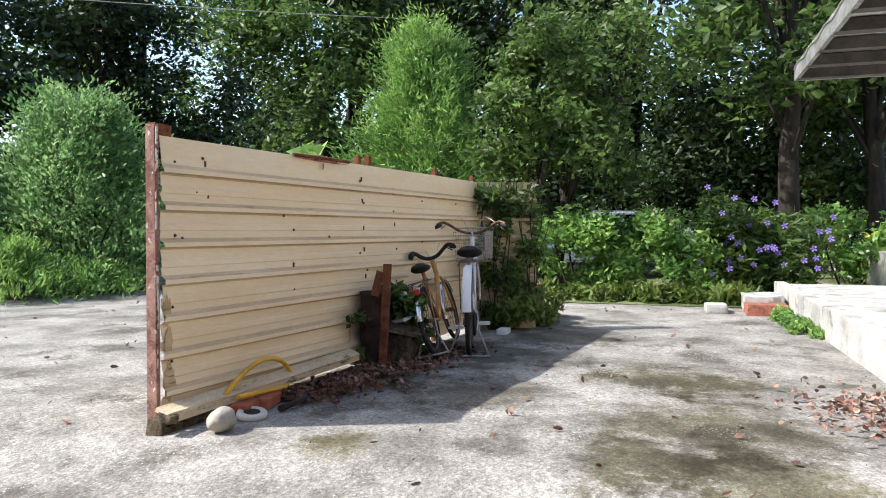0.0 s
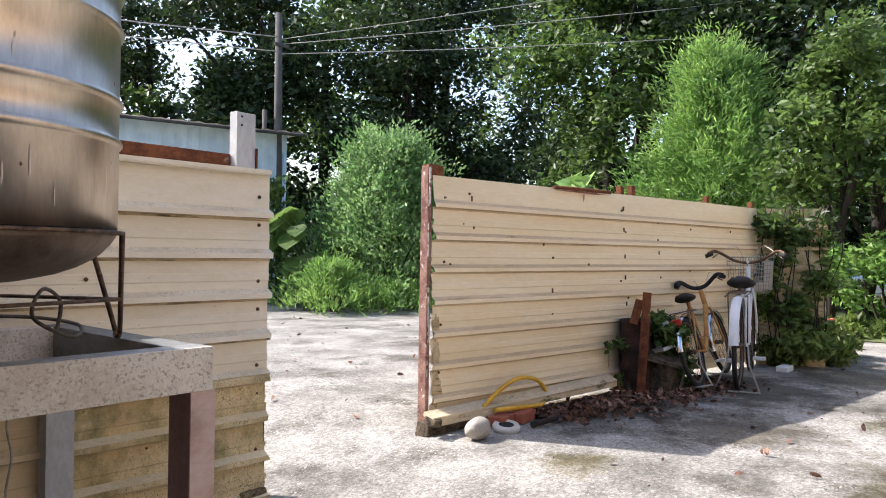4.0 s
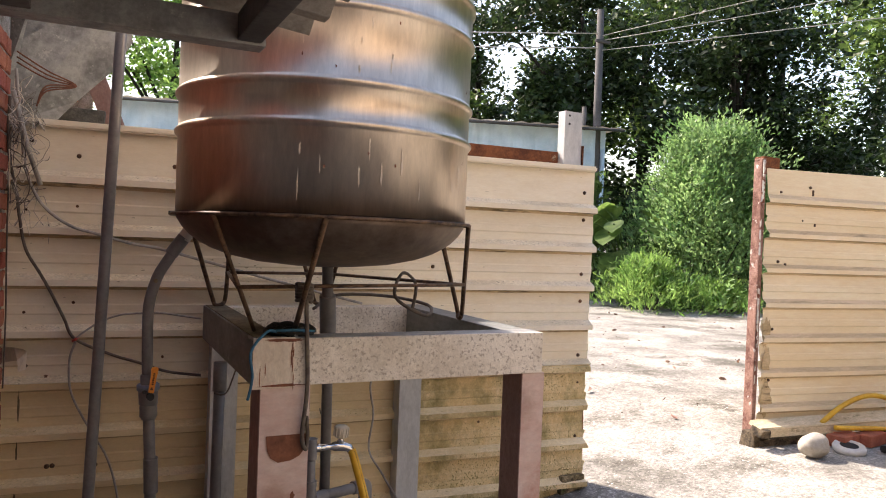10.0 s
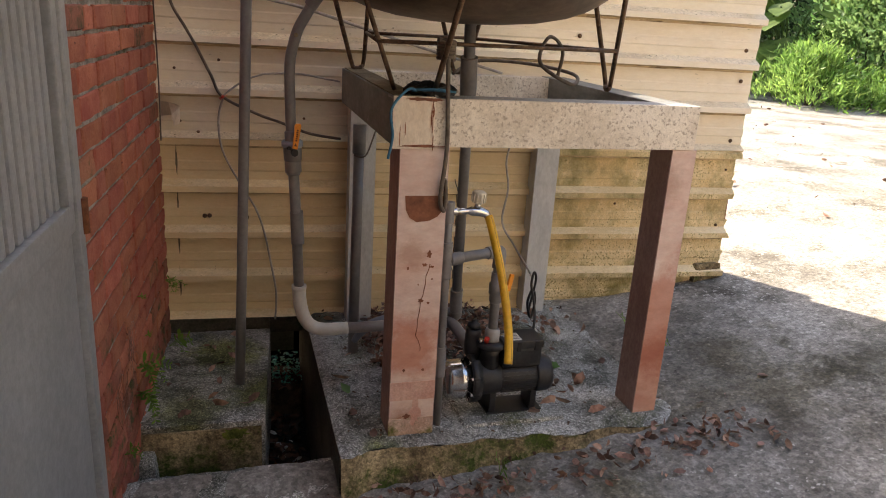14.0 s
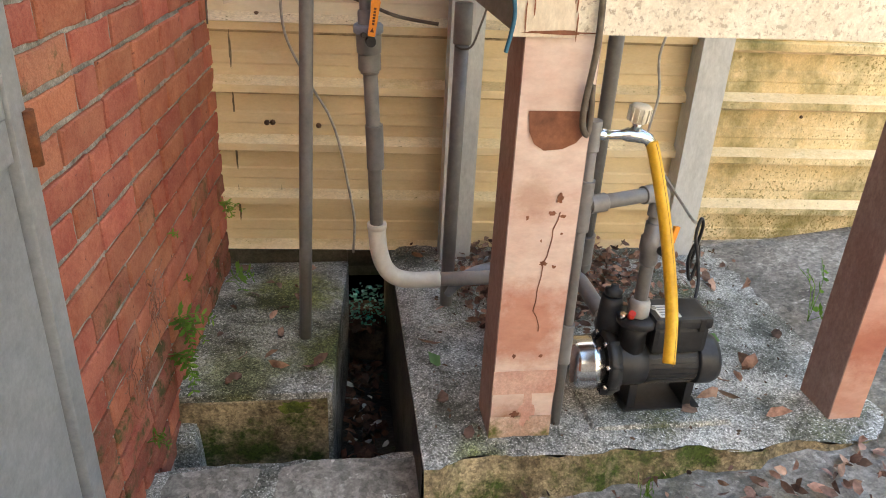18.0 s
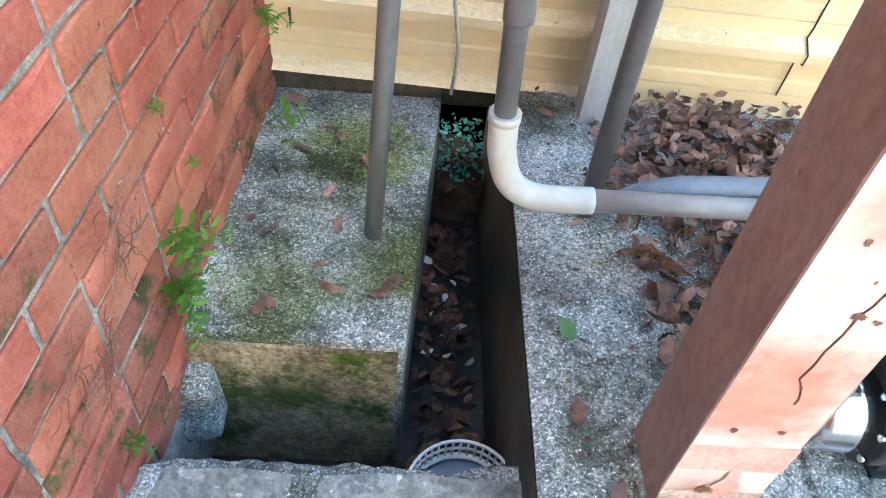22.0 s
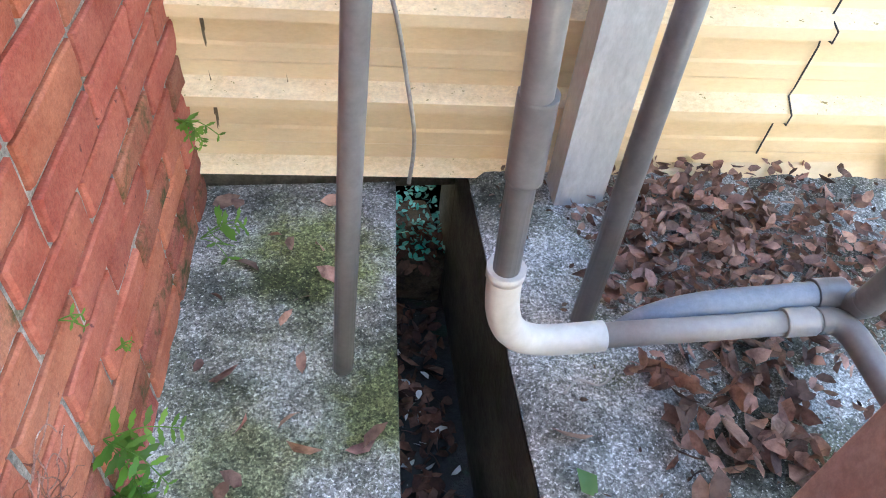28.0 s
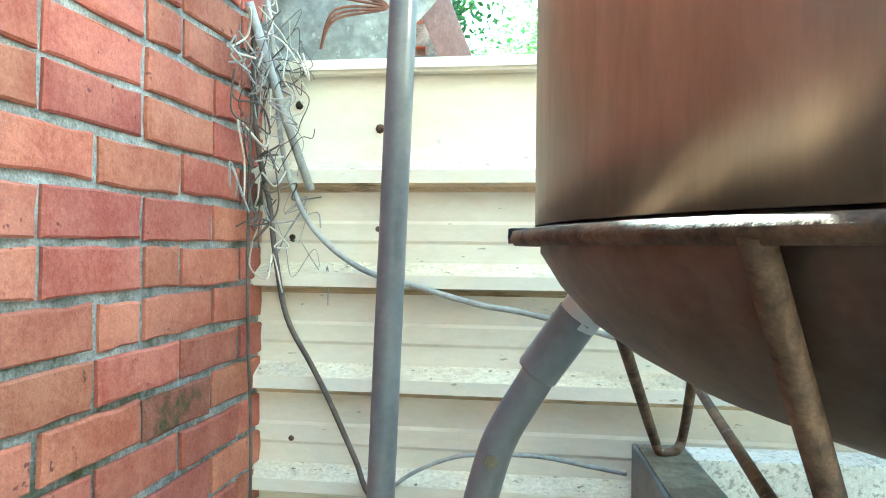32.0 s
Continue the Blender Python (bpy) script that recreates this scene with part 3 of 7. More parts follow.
def tree(label, base, height, spread, leaves, size, mat, trunk=0.2, crown_from=0.35, lean=(0, 0), balls=26, group="", low=None):
    """A tapered trunk with forking limbs and a crown of many leaves in uneven clumps."""
    base = Vector(base)
    t = thing("tree", label, "tree", group, base)
    top = base + Vector((lean[0], lean[1], height * 0.8))
    bend = [base - Vector((0, 0, 0.1)), base.lerp(top, 0.35) + Vector((*rng.uniform(-0.2, 0.2, 2), 0)), base.lerp(top, 0.7) + Vector((*rng.uniform(-0.3, 0.3, 2), 0)), top]
    part("trunk", tube(B(), bend, [trunk * 1.25, trunk, trunk * 0.6, trunk * 0.2], 9, True, True), M_BARK, t)
    centres, radii = [], []
    for i in range(balls):
        f = crown_from + (1 - crown_from) * rng.uniform(0, 1)
        a = rng.uniform(0, 2 * math.pi)
        out = spread * (0.35 + 0.65 * math.sin(math.pi * min(1, (f - crown_from) / (1 - crown_from) * 0.75 + 0.22))) * rng.uniform(0.25, 1.0)
        c = base + Vector((lean[0] * f + out * math.cos(a), lean[1] * f + out * math.sin(a), height * f))
        centres.append(c)
        radii.append(spread * rng.uniform(0.2, 0.42))
    for i in range(0, min(balls, 9)):
        c = Vector(centres[i])
        f = max(0.15, min(0.9, (c.z - base.z) / height * 0.7))
        start = bend[0].lerp(top, f)
        part("limb", tube(B(), [start, start.lerp(c, 0.5) + Vector((0, 0, 0.15 * spread)), c], [trunk * 0.4, trunk * 0.22, trunk * 0.06], 6, True, True), M_BARK, t)
    leaf_mesh("crown", clumps(centres, radii, leaves, 0.75), size, mat, t)
    return t


def bush(label, centres, radii, leaves, size, mat, name="bush", category="bush", long=1.9, up=0.0, group="", flat=0.9, stems=6, ground=0.0):
    c0 = Vector(np.mean(np.array(centres), 0))
    t = thing(name, label, category, group, (c0.x, c0.y, ground))
    for i in range(stems):
        c = Vector(centres[i % len(centres)])
        foot = Vector((c.x * 0.7 + c0.x * 0.3, c.y * 0.7 + c0.y * 0.3, ground - 0.05)) + Vector((*rng.uniform(-0.15, 0.15, 2), 0))
        part("stem", tube(B(), [foot, foot.lerp(c, 0.5) + Vector((*rng.uniform(-0.1, 0.1, 2), 0)), c], [0.025, 0.018, 0.006], 5, True, True), M_BARK, t)
    leaf_mesh("foliage", clumps(centres, radii, leaves, flat), size, mat, t, long, up)
    return t


GROUND_X = [-40, 0.0, 0.55, 1.0, 1.65, 2.45, 3.5, 5.0, 60]
GROUND_Z = [-0.43, -0.43, -0.415, -0.375, -0.285, -0.14, -0.01, 0.0, 0.0]


def ground_z(x, y=0.0):
    return float(np.interp(x, GROUND_X, GROUND_Z)) + 0.006 * math.sin(1.7 * x + 0.6 * y) * math.cos(1.3 * y)


def sprays(name, label, category, centre, width, height, count, per, leaf, long, mat, reach=0.4, rise=0.5, power=1.7, stems=6, group=""):
    """A shrub of many leafy shoots that spring from the skin of an uneven heap."""
    t = thing(name, label, category, group, centre)
    c = np.array(centre, float)
    f, a = rng.uniform(0, 1, count) ** 0.8, rng.uniform(0, 2 * math.pi, count)
    lump = 0.78 + 0.22 * np.sin(3 * a + 5 * f) + 0.24 * np.sin(5 * a - 9 * f + 1) + 0.15 * np.sin(11 * a + 17 * f)
    rad = width * (1 - 0.85 * f ** power) * lump * rng.uniform(0.45, 1.0, count)
    foot = c + np.stack([rad * np.cos(a), rad * np.sin(a), height * f * (0.85 + 0.15 * lump)], 1)
    way = np.stack([np.cos(a), np.sin(a), rise + 0.5 * f], 1) + rng.normal(0, 0.45, (count, 3))
    way /= np.linalg.norm(way, axis=1)[:, None]
    k = np.linspace(0.1, 1.0, per)
    size = reach * rng.uniform(0.4, 1.2, count) * np.where(rng.uniform(0, 1, count) < 0.12, 1.8, 1.0)
    pos = foot[:, None] + way[:, None] * (k[None, :, None] * size[:, None, None])
    pos[:, :, 2] -= 0.35 * (k ** 2)[None, :] * size[:, None]
    pos += rng.normal(0, 0.12 * reach, pos.shape)
    pos[:, :, 2] = np.maximum(pos[:, :, 2], c[2] + 0.02)
    for i in range(stems):
        p = Vector(foot[i])
        q = Vector((c[0] * 0.6 + p.x * 0.4, c[1] * 0.6 + p.y * 0.4, c[2] - 0.05))
        part("stem", tube(B(), [q, q.lerp(p, 0.5) + Vector((*rng.uniform(-0.1, 0.1, 2), 0)), p], [0.022, 0.015, 0.005], 5, True, True), M_BARK, t)
    leaf_mesh("foliage", pos.reshape(-1, 3), leaf, mat, t, long, 0.1, dirs=np.repeat(way, per, 0), loose=0.55)
    return t

# ---- ground, drain and pad ----


def sheet_grid(name, xs, ys, height, mat, skip=None):
    bm = B()
    grid = [[bm.verts.new((x, y, height(x, y))) for y in ys] for x in xs]
    for i in range(len(xs) - 1):
        for j in range(len(ys) - 1):
            if not (skip and skip((xs[i] + xs[i + 1]) / 2, (ys[j] + ys[j + 1]) / 2)):
                bm.faces.new((grid[i][j], grid[i + 1][j], grid[i + 1][j + 1], grid[i][j + 1])).smooth = True
    for v in [v for v in bm.verts if not v.link_faces]:
        bm.verts.remove(v)
    return part(name, bm, mat)


xs = [-400, -60, -8, -1, -0.12, 0.0] + list(np.linspace(0.1, 0.5, 5)) + [0.535] + list(np.linspace(0.7, 8, 50)) + [9, 10, 11, 12, 14, 18, 30, 80, 400]
ys = [-400, -60, -12] + list(np.linspace(-7, -1.1, 40)) + list(np.linspace(-1.0, -0.95, 2)) + list(np.linspace(-0.9, 0.0, 8)) + list(np.linspace(0.3, 9, 20)) + [12, 20, 60, 400]


def yard_z(x, y):
    z = ground_z(x, y)
    if -0.2 < x < 0.6 and -1.02 < y < -0.9:
        z += 0.012 * math.sin(23 * x) + 0.02
    return z


ground = sheet_grid("ground", xs, ys, yard_z, M_CONC, skip=lambda x, y: -0.1 < x < 0.535 and -0.95 < y < 0.2)
tagged(ground, "weathered grey concrete yard, stained and sloping towards the drain", "ground", kind="structure")
drain = thing("drain", "deep open concrete drain with wet mud and dead leaves in it", "drain", at=(0.45, -0.5, -0.8))
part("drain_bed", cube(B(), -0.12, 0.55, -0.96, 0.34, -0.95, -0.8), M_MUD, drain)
bm = B()
bmesh.ops.create_grid(bm, x_segments=46, y_segments=10, size=0.5)
for v in bm.verts:
    x, f = -0.15 + 0.71 * (v.co.x + 0.5), v.co.y + 0.5
    wob = noise.noise(Vector((x * 9, f * 2, 3))) * 0.022
    if f < 0.6:
        v.co = Vector((x, -1.2 + 0.27 * f / 0.6 + wob * f, -0.424 + 0.012 * noise.noise(Vector((x * 30, f * 12, 0))) + 0.02 * f - (0.02 if f < 0.05 else 0)))
    else:
        g = (f - 0.6) / 0.4
        v.co = Vector((x, -0.93 + wob + 0.012 * noise.noise(Vector((x * 25, g * 9, 7))), -0.412 - 0.5 * g))
part("drain_lip", bm, M_PAD, drain, "rough broken concrete edge", True)
# added blocks: stop sun leaking under the fence, dark like the shaded gap
part("back_wall", cube(B(), -0.12, 0.39, 0.035, 0.2, -0.9, -0.02, 0.004), M_DIMWETCONC, drain, "added dark block that stops sun under the fence")
part("back_wall", cube(B(), 0.53, 2.45, 0.035, 0.2, -0.9, -0.02, 0.004), M_DIMWETCONC, drain, "added dark block that stops sun under the fence")
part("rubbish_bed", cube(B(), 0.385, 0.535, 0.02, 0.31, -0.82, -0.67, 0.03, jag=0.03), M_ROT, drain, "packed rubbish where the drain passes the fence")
# lintel and culvert pieces are added as well, to close the passage
part("lintel", cube(B(), 0.39, 0.53, 0.04, 0.2, -0.4, -0.02, 0.004), M_DIMWETCONC, drain)
part("culvert_roof", cube(B(), 0.36, 0.56, 0.2, 0.9, -0.42, -0.34, 0.004), M_DIMWETCONC, drain)
part("culvert_end", cube(B(), 0.36, 0.56, 0.9, 1.0, -0.9, -0.34, 0.004), M_DIMWETCONC, drain)
block = thing("concrete_block", "square mossy concrete block standing in the drain beside the brick wall", "block", at=(0.18, -0.37, -0.8))
bm = B()
plan = [(-0.1, -0.716), (0.338, -0.722), (0.366, -0.3), (0.394, 0.03), (-0.1, 0.03)]
low, high = ([bm.verts.new((x, y, z)) for x, y in plan] for z in (-0.82, -0.372))
for i in range(5):
    bm.faces.new((low[i], low[(i + 1) % 5], high[(i + 1) % 5], high[i]))
bm.faces.new(high)
bm.faces.new(low[::-1])
bmesh.ops.bevel(bm, geom=list(bm.edges), offset=0.012, segments=2, affect="EDGES", profile=0.7)
part("block_body", bm, M_PAD, block)
part("block_face", cube(B(), -0.09, 0.325, -0.7265, -0.714, -0.8, -0.392), M_PADSIDE, block, "stained ochre side")
pad = thing("concrete_pad", "low concrete plinth under the water tank stand, mossy at its edge", "plinth", at=(1.1, -0.55, -0.45))
bm = B()
nx, ny = 34, 26
grid = [[bm.verts.new((0.533 + 1.14 * i / nx + 0, -1.1 + 1.2 * j / ny + (0.03 * noise.noise(Vector((i * 0.33, 0.5, 2))) if j == 0 else 0),
         -0.279 + 0.004 * math.sin(5 * i) * math.cos(3 * j) - (0.012 if j == 0 or i == 0 else 0))) for j in range(ny + 1)] for i in range(nx + 1)]
for i in range(nx):
    for j in range(ny):
        bm.faces.new((grid[i][j], grid[i + 1][j], grid[i + 1][j + 1], grid[i][j + 1])).smooth = True
part("pad_top", bm, M_PAD, pad)
bm = B()
for side in ([grid_i for grid_i in range(nx + 1)],):
    top = [(0.533 + 1.14 * i / nx, -1.1 + 0.03 * noise.noise(Vector((i * 0.33, 0.5, 2))), -0.291) for i in side]
    rows = [[bm.verts.new((x, y - d * 0.25 + 0.006 * math.sin(4 * i + 9 * d), z - d)) for i, (x, y, z) in enumerate(top)] for d in (0.0, 0.03, 0.07, 0.11, 0.2)]
    for a, b in zip(rows, rows[1:]):
        for i in range(nx):
            bm.faces.new((b[i], b[i + 1], a[i + 1], a[i])).smooth = True
part("pad_edge", bm, M_PADSIDE, pad, "crumbling mossy edge")
bm = B()
left = [(0.531, -1.1 + 1.2 * j / ny, -0.291) for j in range(ny + 1)]
a = [bm.verts.new(p) for p in left]
b = [bm.verts.new((p[0], p[1], -0.85)) for p in left]
for j in range(ny):
    bm.faces.new((a[j], a[j + 1], b[j + 1], b[j]))
part("pad_side", bm, M_DIMWETCONC, pad, "dark wet side in the drain")
part("pump_footing", cube(B(), 0.93, 1.27, -1.035, -0.84, -0.285, -0.27, 0.006, jag=0.008), M_PAD, pad, "pale cement footing")

# ---- fences ----


def fence_sheet(name, p0, p1, z1, z0, parent, mat, first=0.0, pitch=0.19, out=0.038, label="", ragged=0.0, z1b=None, z0b=None):
    """A steel sheet with level trapezoid ribs, from p0 to p1 in plan; z1 to z0, which may differ at the far end."""
    p0, p1 = Vector((*p0, 0)), Vector((*p1, 0))
    d = (p1 - p0).normalized()
    nrm = Vector((d.y, -d.x, 0))
    mats = len(mat) if isinstance(mat, list) else 1
    k, z = 0, z1 - first
    prof = []
    while z > z0 - 0.2:
        # index 1, under each rib, paints in shade along with grime
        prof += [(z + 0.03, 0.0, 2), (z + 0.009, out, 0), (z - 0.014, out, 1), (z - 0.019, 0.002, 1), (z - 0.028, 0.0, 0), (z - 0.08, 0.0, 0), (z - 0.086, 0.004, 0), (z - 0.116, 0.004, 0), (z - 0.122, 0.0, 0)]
        z -= pitch
    prof = [(z1, 0.0, 0)] + [q for q in prof if z0 < q[0] < z1] + [(z0, 0.0, 0)]
    bm = B()
    length = (p1 - p0).length
    cols = max(2, int(length / 0.35))
    back = -0.0025
    front, rear = [], []
    for i in range(cols + 1):
        f = i / cols
        jig = rng.uniform(-ragged, ragged) if i in (0, cols) else 0
        fcol, rcol = [], []
        for q, (z, o, _) in enumerate(prof):
            zz = z
            if q == 0 and z1b is not None:
                zz = z1 + (z1b - z1) * f
            if q == len(prof) - 1 and z0b is not None:
                zz = z0 + (z0b - z0) * f
            wav = 0.004 * math.sin(2.1 * f * length + 1.3 * z) + 0.003 * math.sin(11 * z + 3 * f)
            edge = rng.uniform(-ragged, ragged) if i in (0, cols) else 0
            c = p0 + d * (f * length + edge + jig) + nrm * (o + wav)
            fcol.append(bm.verts.new((c.x, c.y, zz)))
            c += nrm * back
            rcol.append(bm.verts.new((c.x, c.y, zz)))
        front.append(fcol)
        rear.append(rcol)
    for i in range(cols):
        for j in range(len(prof) - 1):
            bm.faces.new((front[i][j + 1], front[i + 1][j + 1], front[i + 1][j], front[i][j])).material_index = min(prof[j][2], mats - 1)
            bm.faces.new((rear[i][j], rear[i + 1][j], rear[i + 1][j + 1], rear[i][j + 1]))
        bm.faces.new((front[i][0], front[i + 1][0], rear[i + 1][0], rear[i][0]))
        bm.faces.new((rear[i][-1], rear[i + 1][-1], front[i + 1][-1], front[i][-1]))
    for i in (0, cols):
        for j in range(len(prof) - 1):
            bm.faces.new((front[i][j], rear[i][j], rear[i][j + 1], front[i][j + 1]))
    return part(name, bm, mat, parent, label)


def on_line(p0, p1, s, off=0.0):
    p0, p1 = Vector(p0), Vector(p1)
    d = (p1 - p0).normalized()
    c = p0 + d * s + Vector((d.y, -d.x)) * off
    return c.x, c.y


FB0, FB1 = (-0.02, 0.0), (2.452, -0.14)
FA0, FA1 = (3.56, -0.19), (7.62, -0.76)
fence_b = thing("metal_fence", "cream corrugated steel fence behind the water tank, mossy towards its foot", "fence", "corrugated fences", (1.2, -0.07, -0.35))
fence_sheet("upper_sheet", FB0, FB1, 1.375, 0.43, fence_b, [M_SHEETW, M_GRIMESHADE, M_SHEETWG], first=0.188, pitch=0.186)
fence_sheet("lower_sheet", on_line(FB0, FB1, 0, -0.006), on_line(FB0, FB1, 1.55, -0.006), 0.47, -0.3, fence_b, [M_SHEETY, M_GRIMESHADE, M_SHEETYG], first=0.03, pitch=0.184, label="yellowed lower sheet", z0b=-0.25)
fence_sheet("lower_sheet", on_line(FB0, FB1, 1.5, 0.004), on_line(FB0, FB1, 2.46, 0.004), 0.46, -0.26, fence_b, [M_SHEETM, M_GRIMESHADE, M_SHEETYG], first=0.03, pitch=0.184, ragged=0.012, label="mossy ragged lower sheet", z0b=-0.13)
bm = B()
p = [on_line(FB0, FB1, s, o) for s, o in ((0, -0.03), (2.47, -0.03), (2.47, 0.034), (0, 0.034))]
for z in (1.372, 1.398):
    for q in p:
        bm.verts.new((*q, z))
bm.verts.ensure_lookup_table()
for f in ((3, 2, 1, 0), (4, 5, 6, 7), (0, 1, 5, 4), (1, 2, 6, 5), (2, 3, 7, 6), (3, 0, 4, 7)):
    bm.faces.new([bm.verts[i] for i in f])
bmesh.ops.bevel(bm, geom=list(bm.edges), offset=0.006, segments=2, affect="EDGES")
part("capping", bm, M_SHEETW, fence_b, "folded cream capping")
screw_bm = turned(B(), [(0.009, 0.0), (0.009, 0.003), (0.0055, 0.004), (0.0055, 0.009), (0.003, 0.01)], pose(0, 0, 0, 90), 8)
screw_me = bpy.data.meshes.new("screw")
screw_bm.to_mesh(screw_me)
screw_bm.free()
screw_me.materials.append(M_ROD)


def screws(parent, line, spots, off=0.0):
    base = parent.location
    for s, z in spots:
        ob = new("screw", screw_me)
        ob.parent = parent
        ob.matrix_parent_inverse = Matrix.Translation(-base)
        ob.location = (*on_line(*line, s, off), z)


screws(fence_b, (FB0, FB1), [(0.087, 1.321), (0.076, 1.076), (0.078, 0.704), (0.236, 0.739), (0.154, 0.467), (0.087, 0.512), (0.547, 0.532), (0.325, 0.439), (0.183, 0.141), (0.325, 0.134), (0.239, 1.092), (0.24, 1.275), (0.165, 0.14),
                             (0.56, 0.94), (0.57, 1.26), (1.3, 0.93), (1.3, 1.25), (1.65, 0.55), (1.65, 0.9), (1.65, 1.28), (1.9, 0.2), (2.02, -0.05)] + [(2.42, 1.27 - 0.13 * i) for i in range(10)], 0.002)
part("end_post", cube(B(), 2.42, 2.47, -0.11, -0.07, -0.2, 0.35, 0.004, jag=0.006), M_RUST, fence_b, "rusted stub of an angle post")
tagged(part("broken_rubble", cube(B(), 2.3, 2.45, -0.17, -0.06, -0.19, -0.09, 0.02, jag=0.02), M_PADSIDE), "broken mossy concrete lump under the fence's end", "rubble")

fence_a = thing("metal_fence", "long cream corrugated steel fence with rusted top edge and posts", "fence", "corrugated fences", (5.5, -0.5, 0))
fence_sheet("sheet", FA0, on_line(FA0, FA1, 3.25), 1.475, 0.06, fence_a, [M_SHEET, M_GRIMESHADEA], out=0.026, first=0.17, ragged=0.01, z1b=1.49)
fence_sheet("sheet", on_line(FA0, FA1, 3.2, -0.007), on_line(FA0, FA1, 4.15, -0.007), 1.49, 0.04, fence_a, [M_SHEET, M_GRIMESHADEA], out=0.026, first=0.185)
FC1 = (on_line(FA0, FA1, 4.15)[0] + 0.25, on_line(FA0, FA1, 4.15)[1] - 0.55)
# the dark mossy material also stands for the shade on this return
fence_sheet("return_sheet", on_line(FA0, FA1, 4.15), FC1, 1.49, 0.0, fence_a, [M_SHEETM, M_GRIMESHADE, M_GRIMESHADE], first=0.185, label="mossy sheet, coloured darker for its shade")
bm = cube(B(), -0.017, 0.017, -0.03, 0.03, -0.03, 1.53, 0.004, jag=0.004)
bmesh.ops.transform(bm, matrix=pose(3.543, -0.165, 0), verts=list(bm.verts))
part("end_post", bm, M_OLDRUST, fence_a, "flaking rusted angle post")
for z0, z1, w in ((1.28, 1.52, 0.02), (1.0, 1.2, 0.009), (0.5, 0.82, 0.012), (0.3, 0.44, 0.008)):
    bm = cube(B(), 3.527, 3.527 + w, -0.1985, -0.1955, z0, z1, 0, jag=0.003)
    part("paint_flake", bm, M_PEEL, fence_a, "peeling pale blue-white paint")
part("post_cap", cube(B(), 3.57, 3.7, -0.16, -0.1, 1.46, 1.55, 0.006, jag=0.008), M_RUST, fence_a, "rusted bracket")
bm = tube(B(), [(*on_line(FA0, FA1, 1.1, 0.006), 1.482), (*on_line(FA0, FA1, 1.35, 0.02), 1.485), (*on_line(FA0, FA1, 1.75, 0.006), 1.487)], 0.012, 6)
part("rust_strip", bm, M_RUST, fence_a, "rusted torn top edge")
for s, h in ((2.1, 1.565), (3.25, 1.555), (1.95, 1.55), (4.1, 1.55)):
    x, y = on_line(FA0, FA1, s, -0.05)
    part("post", cube(B(), x - 0.03, x + 0.03, y - 0.02, y + 0.02, 0, h, 0.005), M_RUST, fence_a)
screws(fence_a, (FA0, FA1), [(0.1, 0.97), (0.3, 1.385), (0.25, 1.2), (0.08, 0.6), (0.07, 0.32), (0.32, 1.11), (1.9, 1.36), (1.95, 1.2), (1.9, 0.83), (2.0, 0.7), (2.4, 1.15), (2.45, 0.85), (2.9, 1.25), (2.9, 0.9), (3.6, 1.25), (1.1, 1.0), (1.1, 0.62),
                             (0.1, 1.35), (0.09, 0.75), (0.1, 0.18)], 0.002)
rail = thing("steel_post", "pale grey steel post with bolt holes behind the fence's end", "post", at=(2.55, 0.12, -0.1))
part("web", cube(B(), 2.3, 2.4, -0.095, -0.088, -0.15, 1.66, 0.001), M_GALVLEG, rail)
for z in (1.6, 1.64):
    part("bolt_hole", tube(B(), [(2.325, -0.0965, z), (2.325, -0.094, z)], 0.006, 8), M_BLACK, rail)
part("flange", cube(B(), 2.292, 2.3, -0.105, -0.05, -0.15, 1.66, 0.001), M_GALVLEG, rail)
part("flange", cube(B(), 2.4, 2.408, -0.105, -0.05, -0.15, 1.5, 0.001), M_RUST, rail, "rusted flange")
beam = tagged(part("steel_rail", cube(B(), 1.2, 2.29, -0.06, 0.0, 1.4, 1.465, 0.004), M_RUST), "rusty horizontal steel rail behind the fence", "rail")

# ---- brick building ----
wall_w = thing("brick_wall_west", "old red brick wall with grey mortar joints, mossy near the ground", "wall", at=(-0.1, -0.7, -0.5))
tagged(wall_w, kind="structure")
WALL_M = pose(-0.002, 0, 0, 0, 0, -3.7)
bm = cube(B(), -0.22, -0.0095, -1.24, 0.0, -0.9, 2.4)
bmesh.ops.transform(bm, matrix=WALL_M, verts=list(bm.verts))
part("mortar_bed", bm, M_MORTAR, wall_w)
outer = tagged(part("wall_house", cube(B(), -6.0, -0.3, -9.0, 0.2, -0.5, 2.9), M_BRICKFAR), "red brick house wall", "wall", kind="structure")
tagged(part("wall_south", cube(B(), -0.3, -0.1, -9.0, -2.25, -0.5, 2.5), M_BRICKFAR), "red brick wall beyond the door", "wall", kind="structure")
tagged(part("wall_lintel", cube(B(), -0.3, -0.1, -2.25, -1.24, 1.75, 2.5), M_BRICKFAR), "red brick wall above the door", "wall", kind="structure")

part("roof_slab", cube(B(), -6.2, -0.12, -9.2, 0.3, 2.92, 3.08, 0.02), M_ROOF, outer, "plain flat roof")

# ---- door ----
door = thing("door_1", "grey aluminium door with a ribbed upper half, standing ajar in the brick wall", "door", at=(-0.08, -1.28, -0.4))
tagged(door, kind="structure")
DM = pose(-0.092, -1.235, 0, 0, 0, -3.7)


def door_part(name, x0, x1, y0, y1, z0, z1, mat, label="", bevel=0.004):
    bm = cube(B(), x0, x1, y0, y1, z0, z1, bevel)
    bmesh.ops.transform(bm, matrix=DM, verts=list(bm.verts))
    return part(name, bm, mat, door, label)


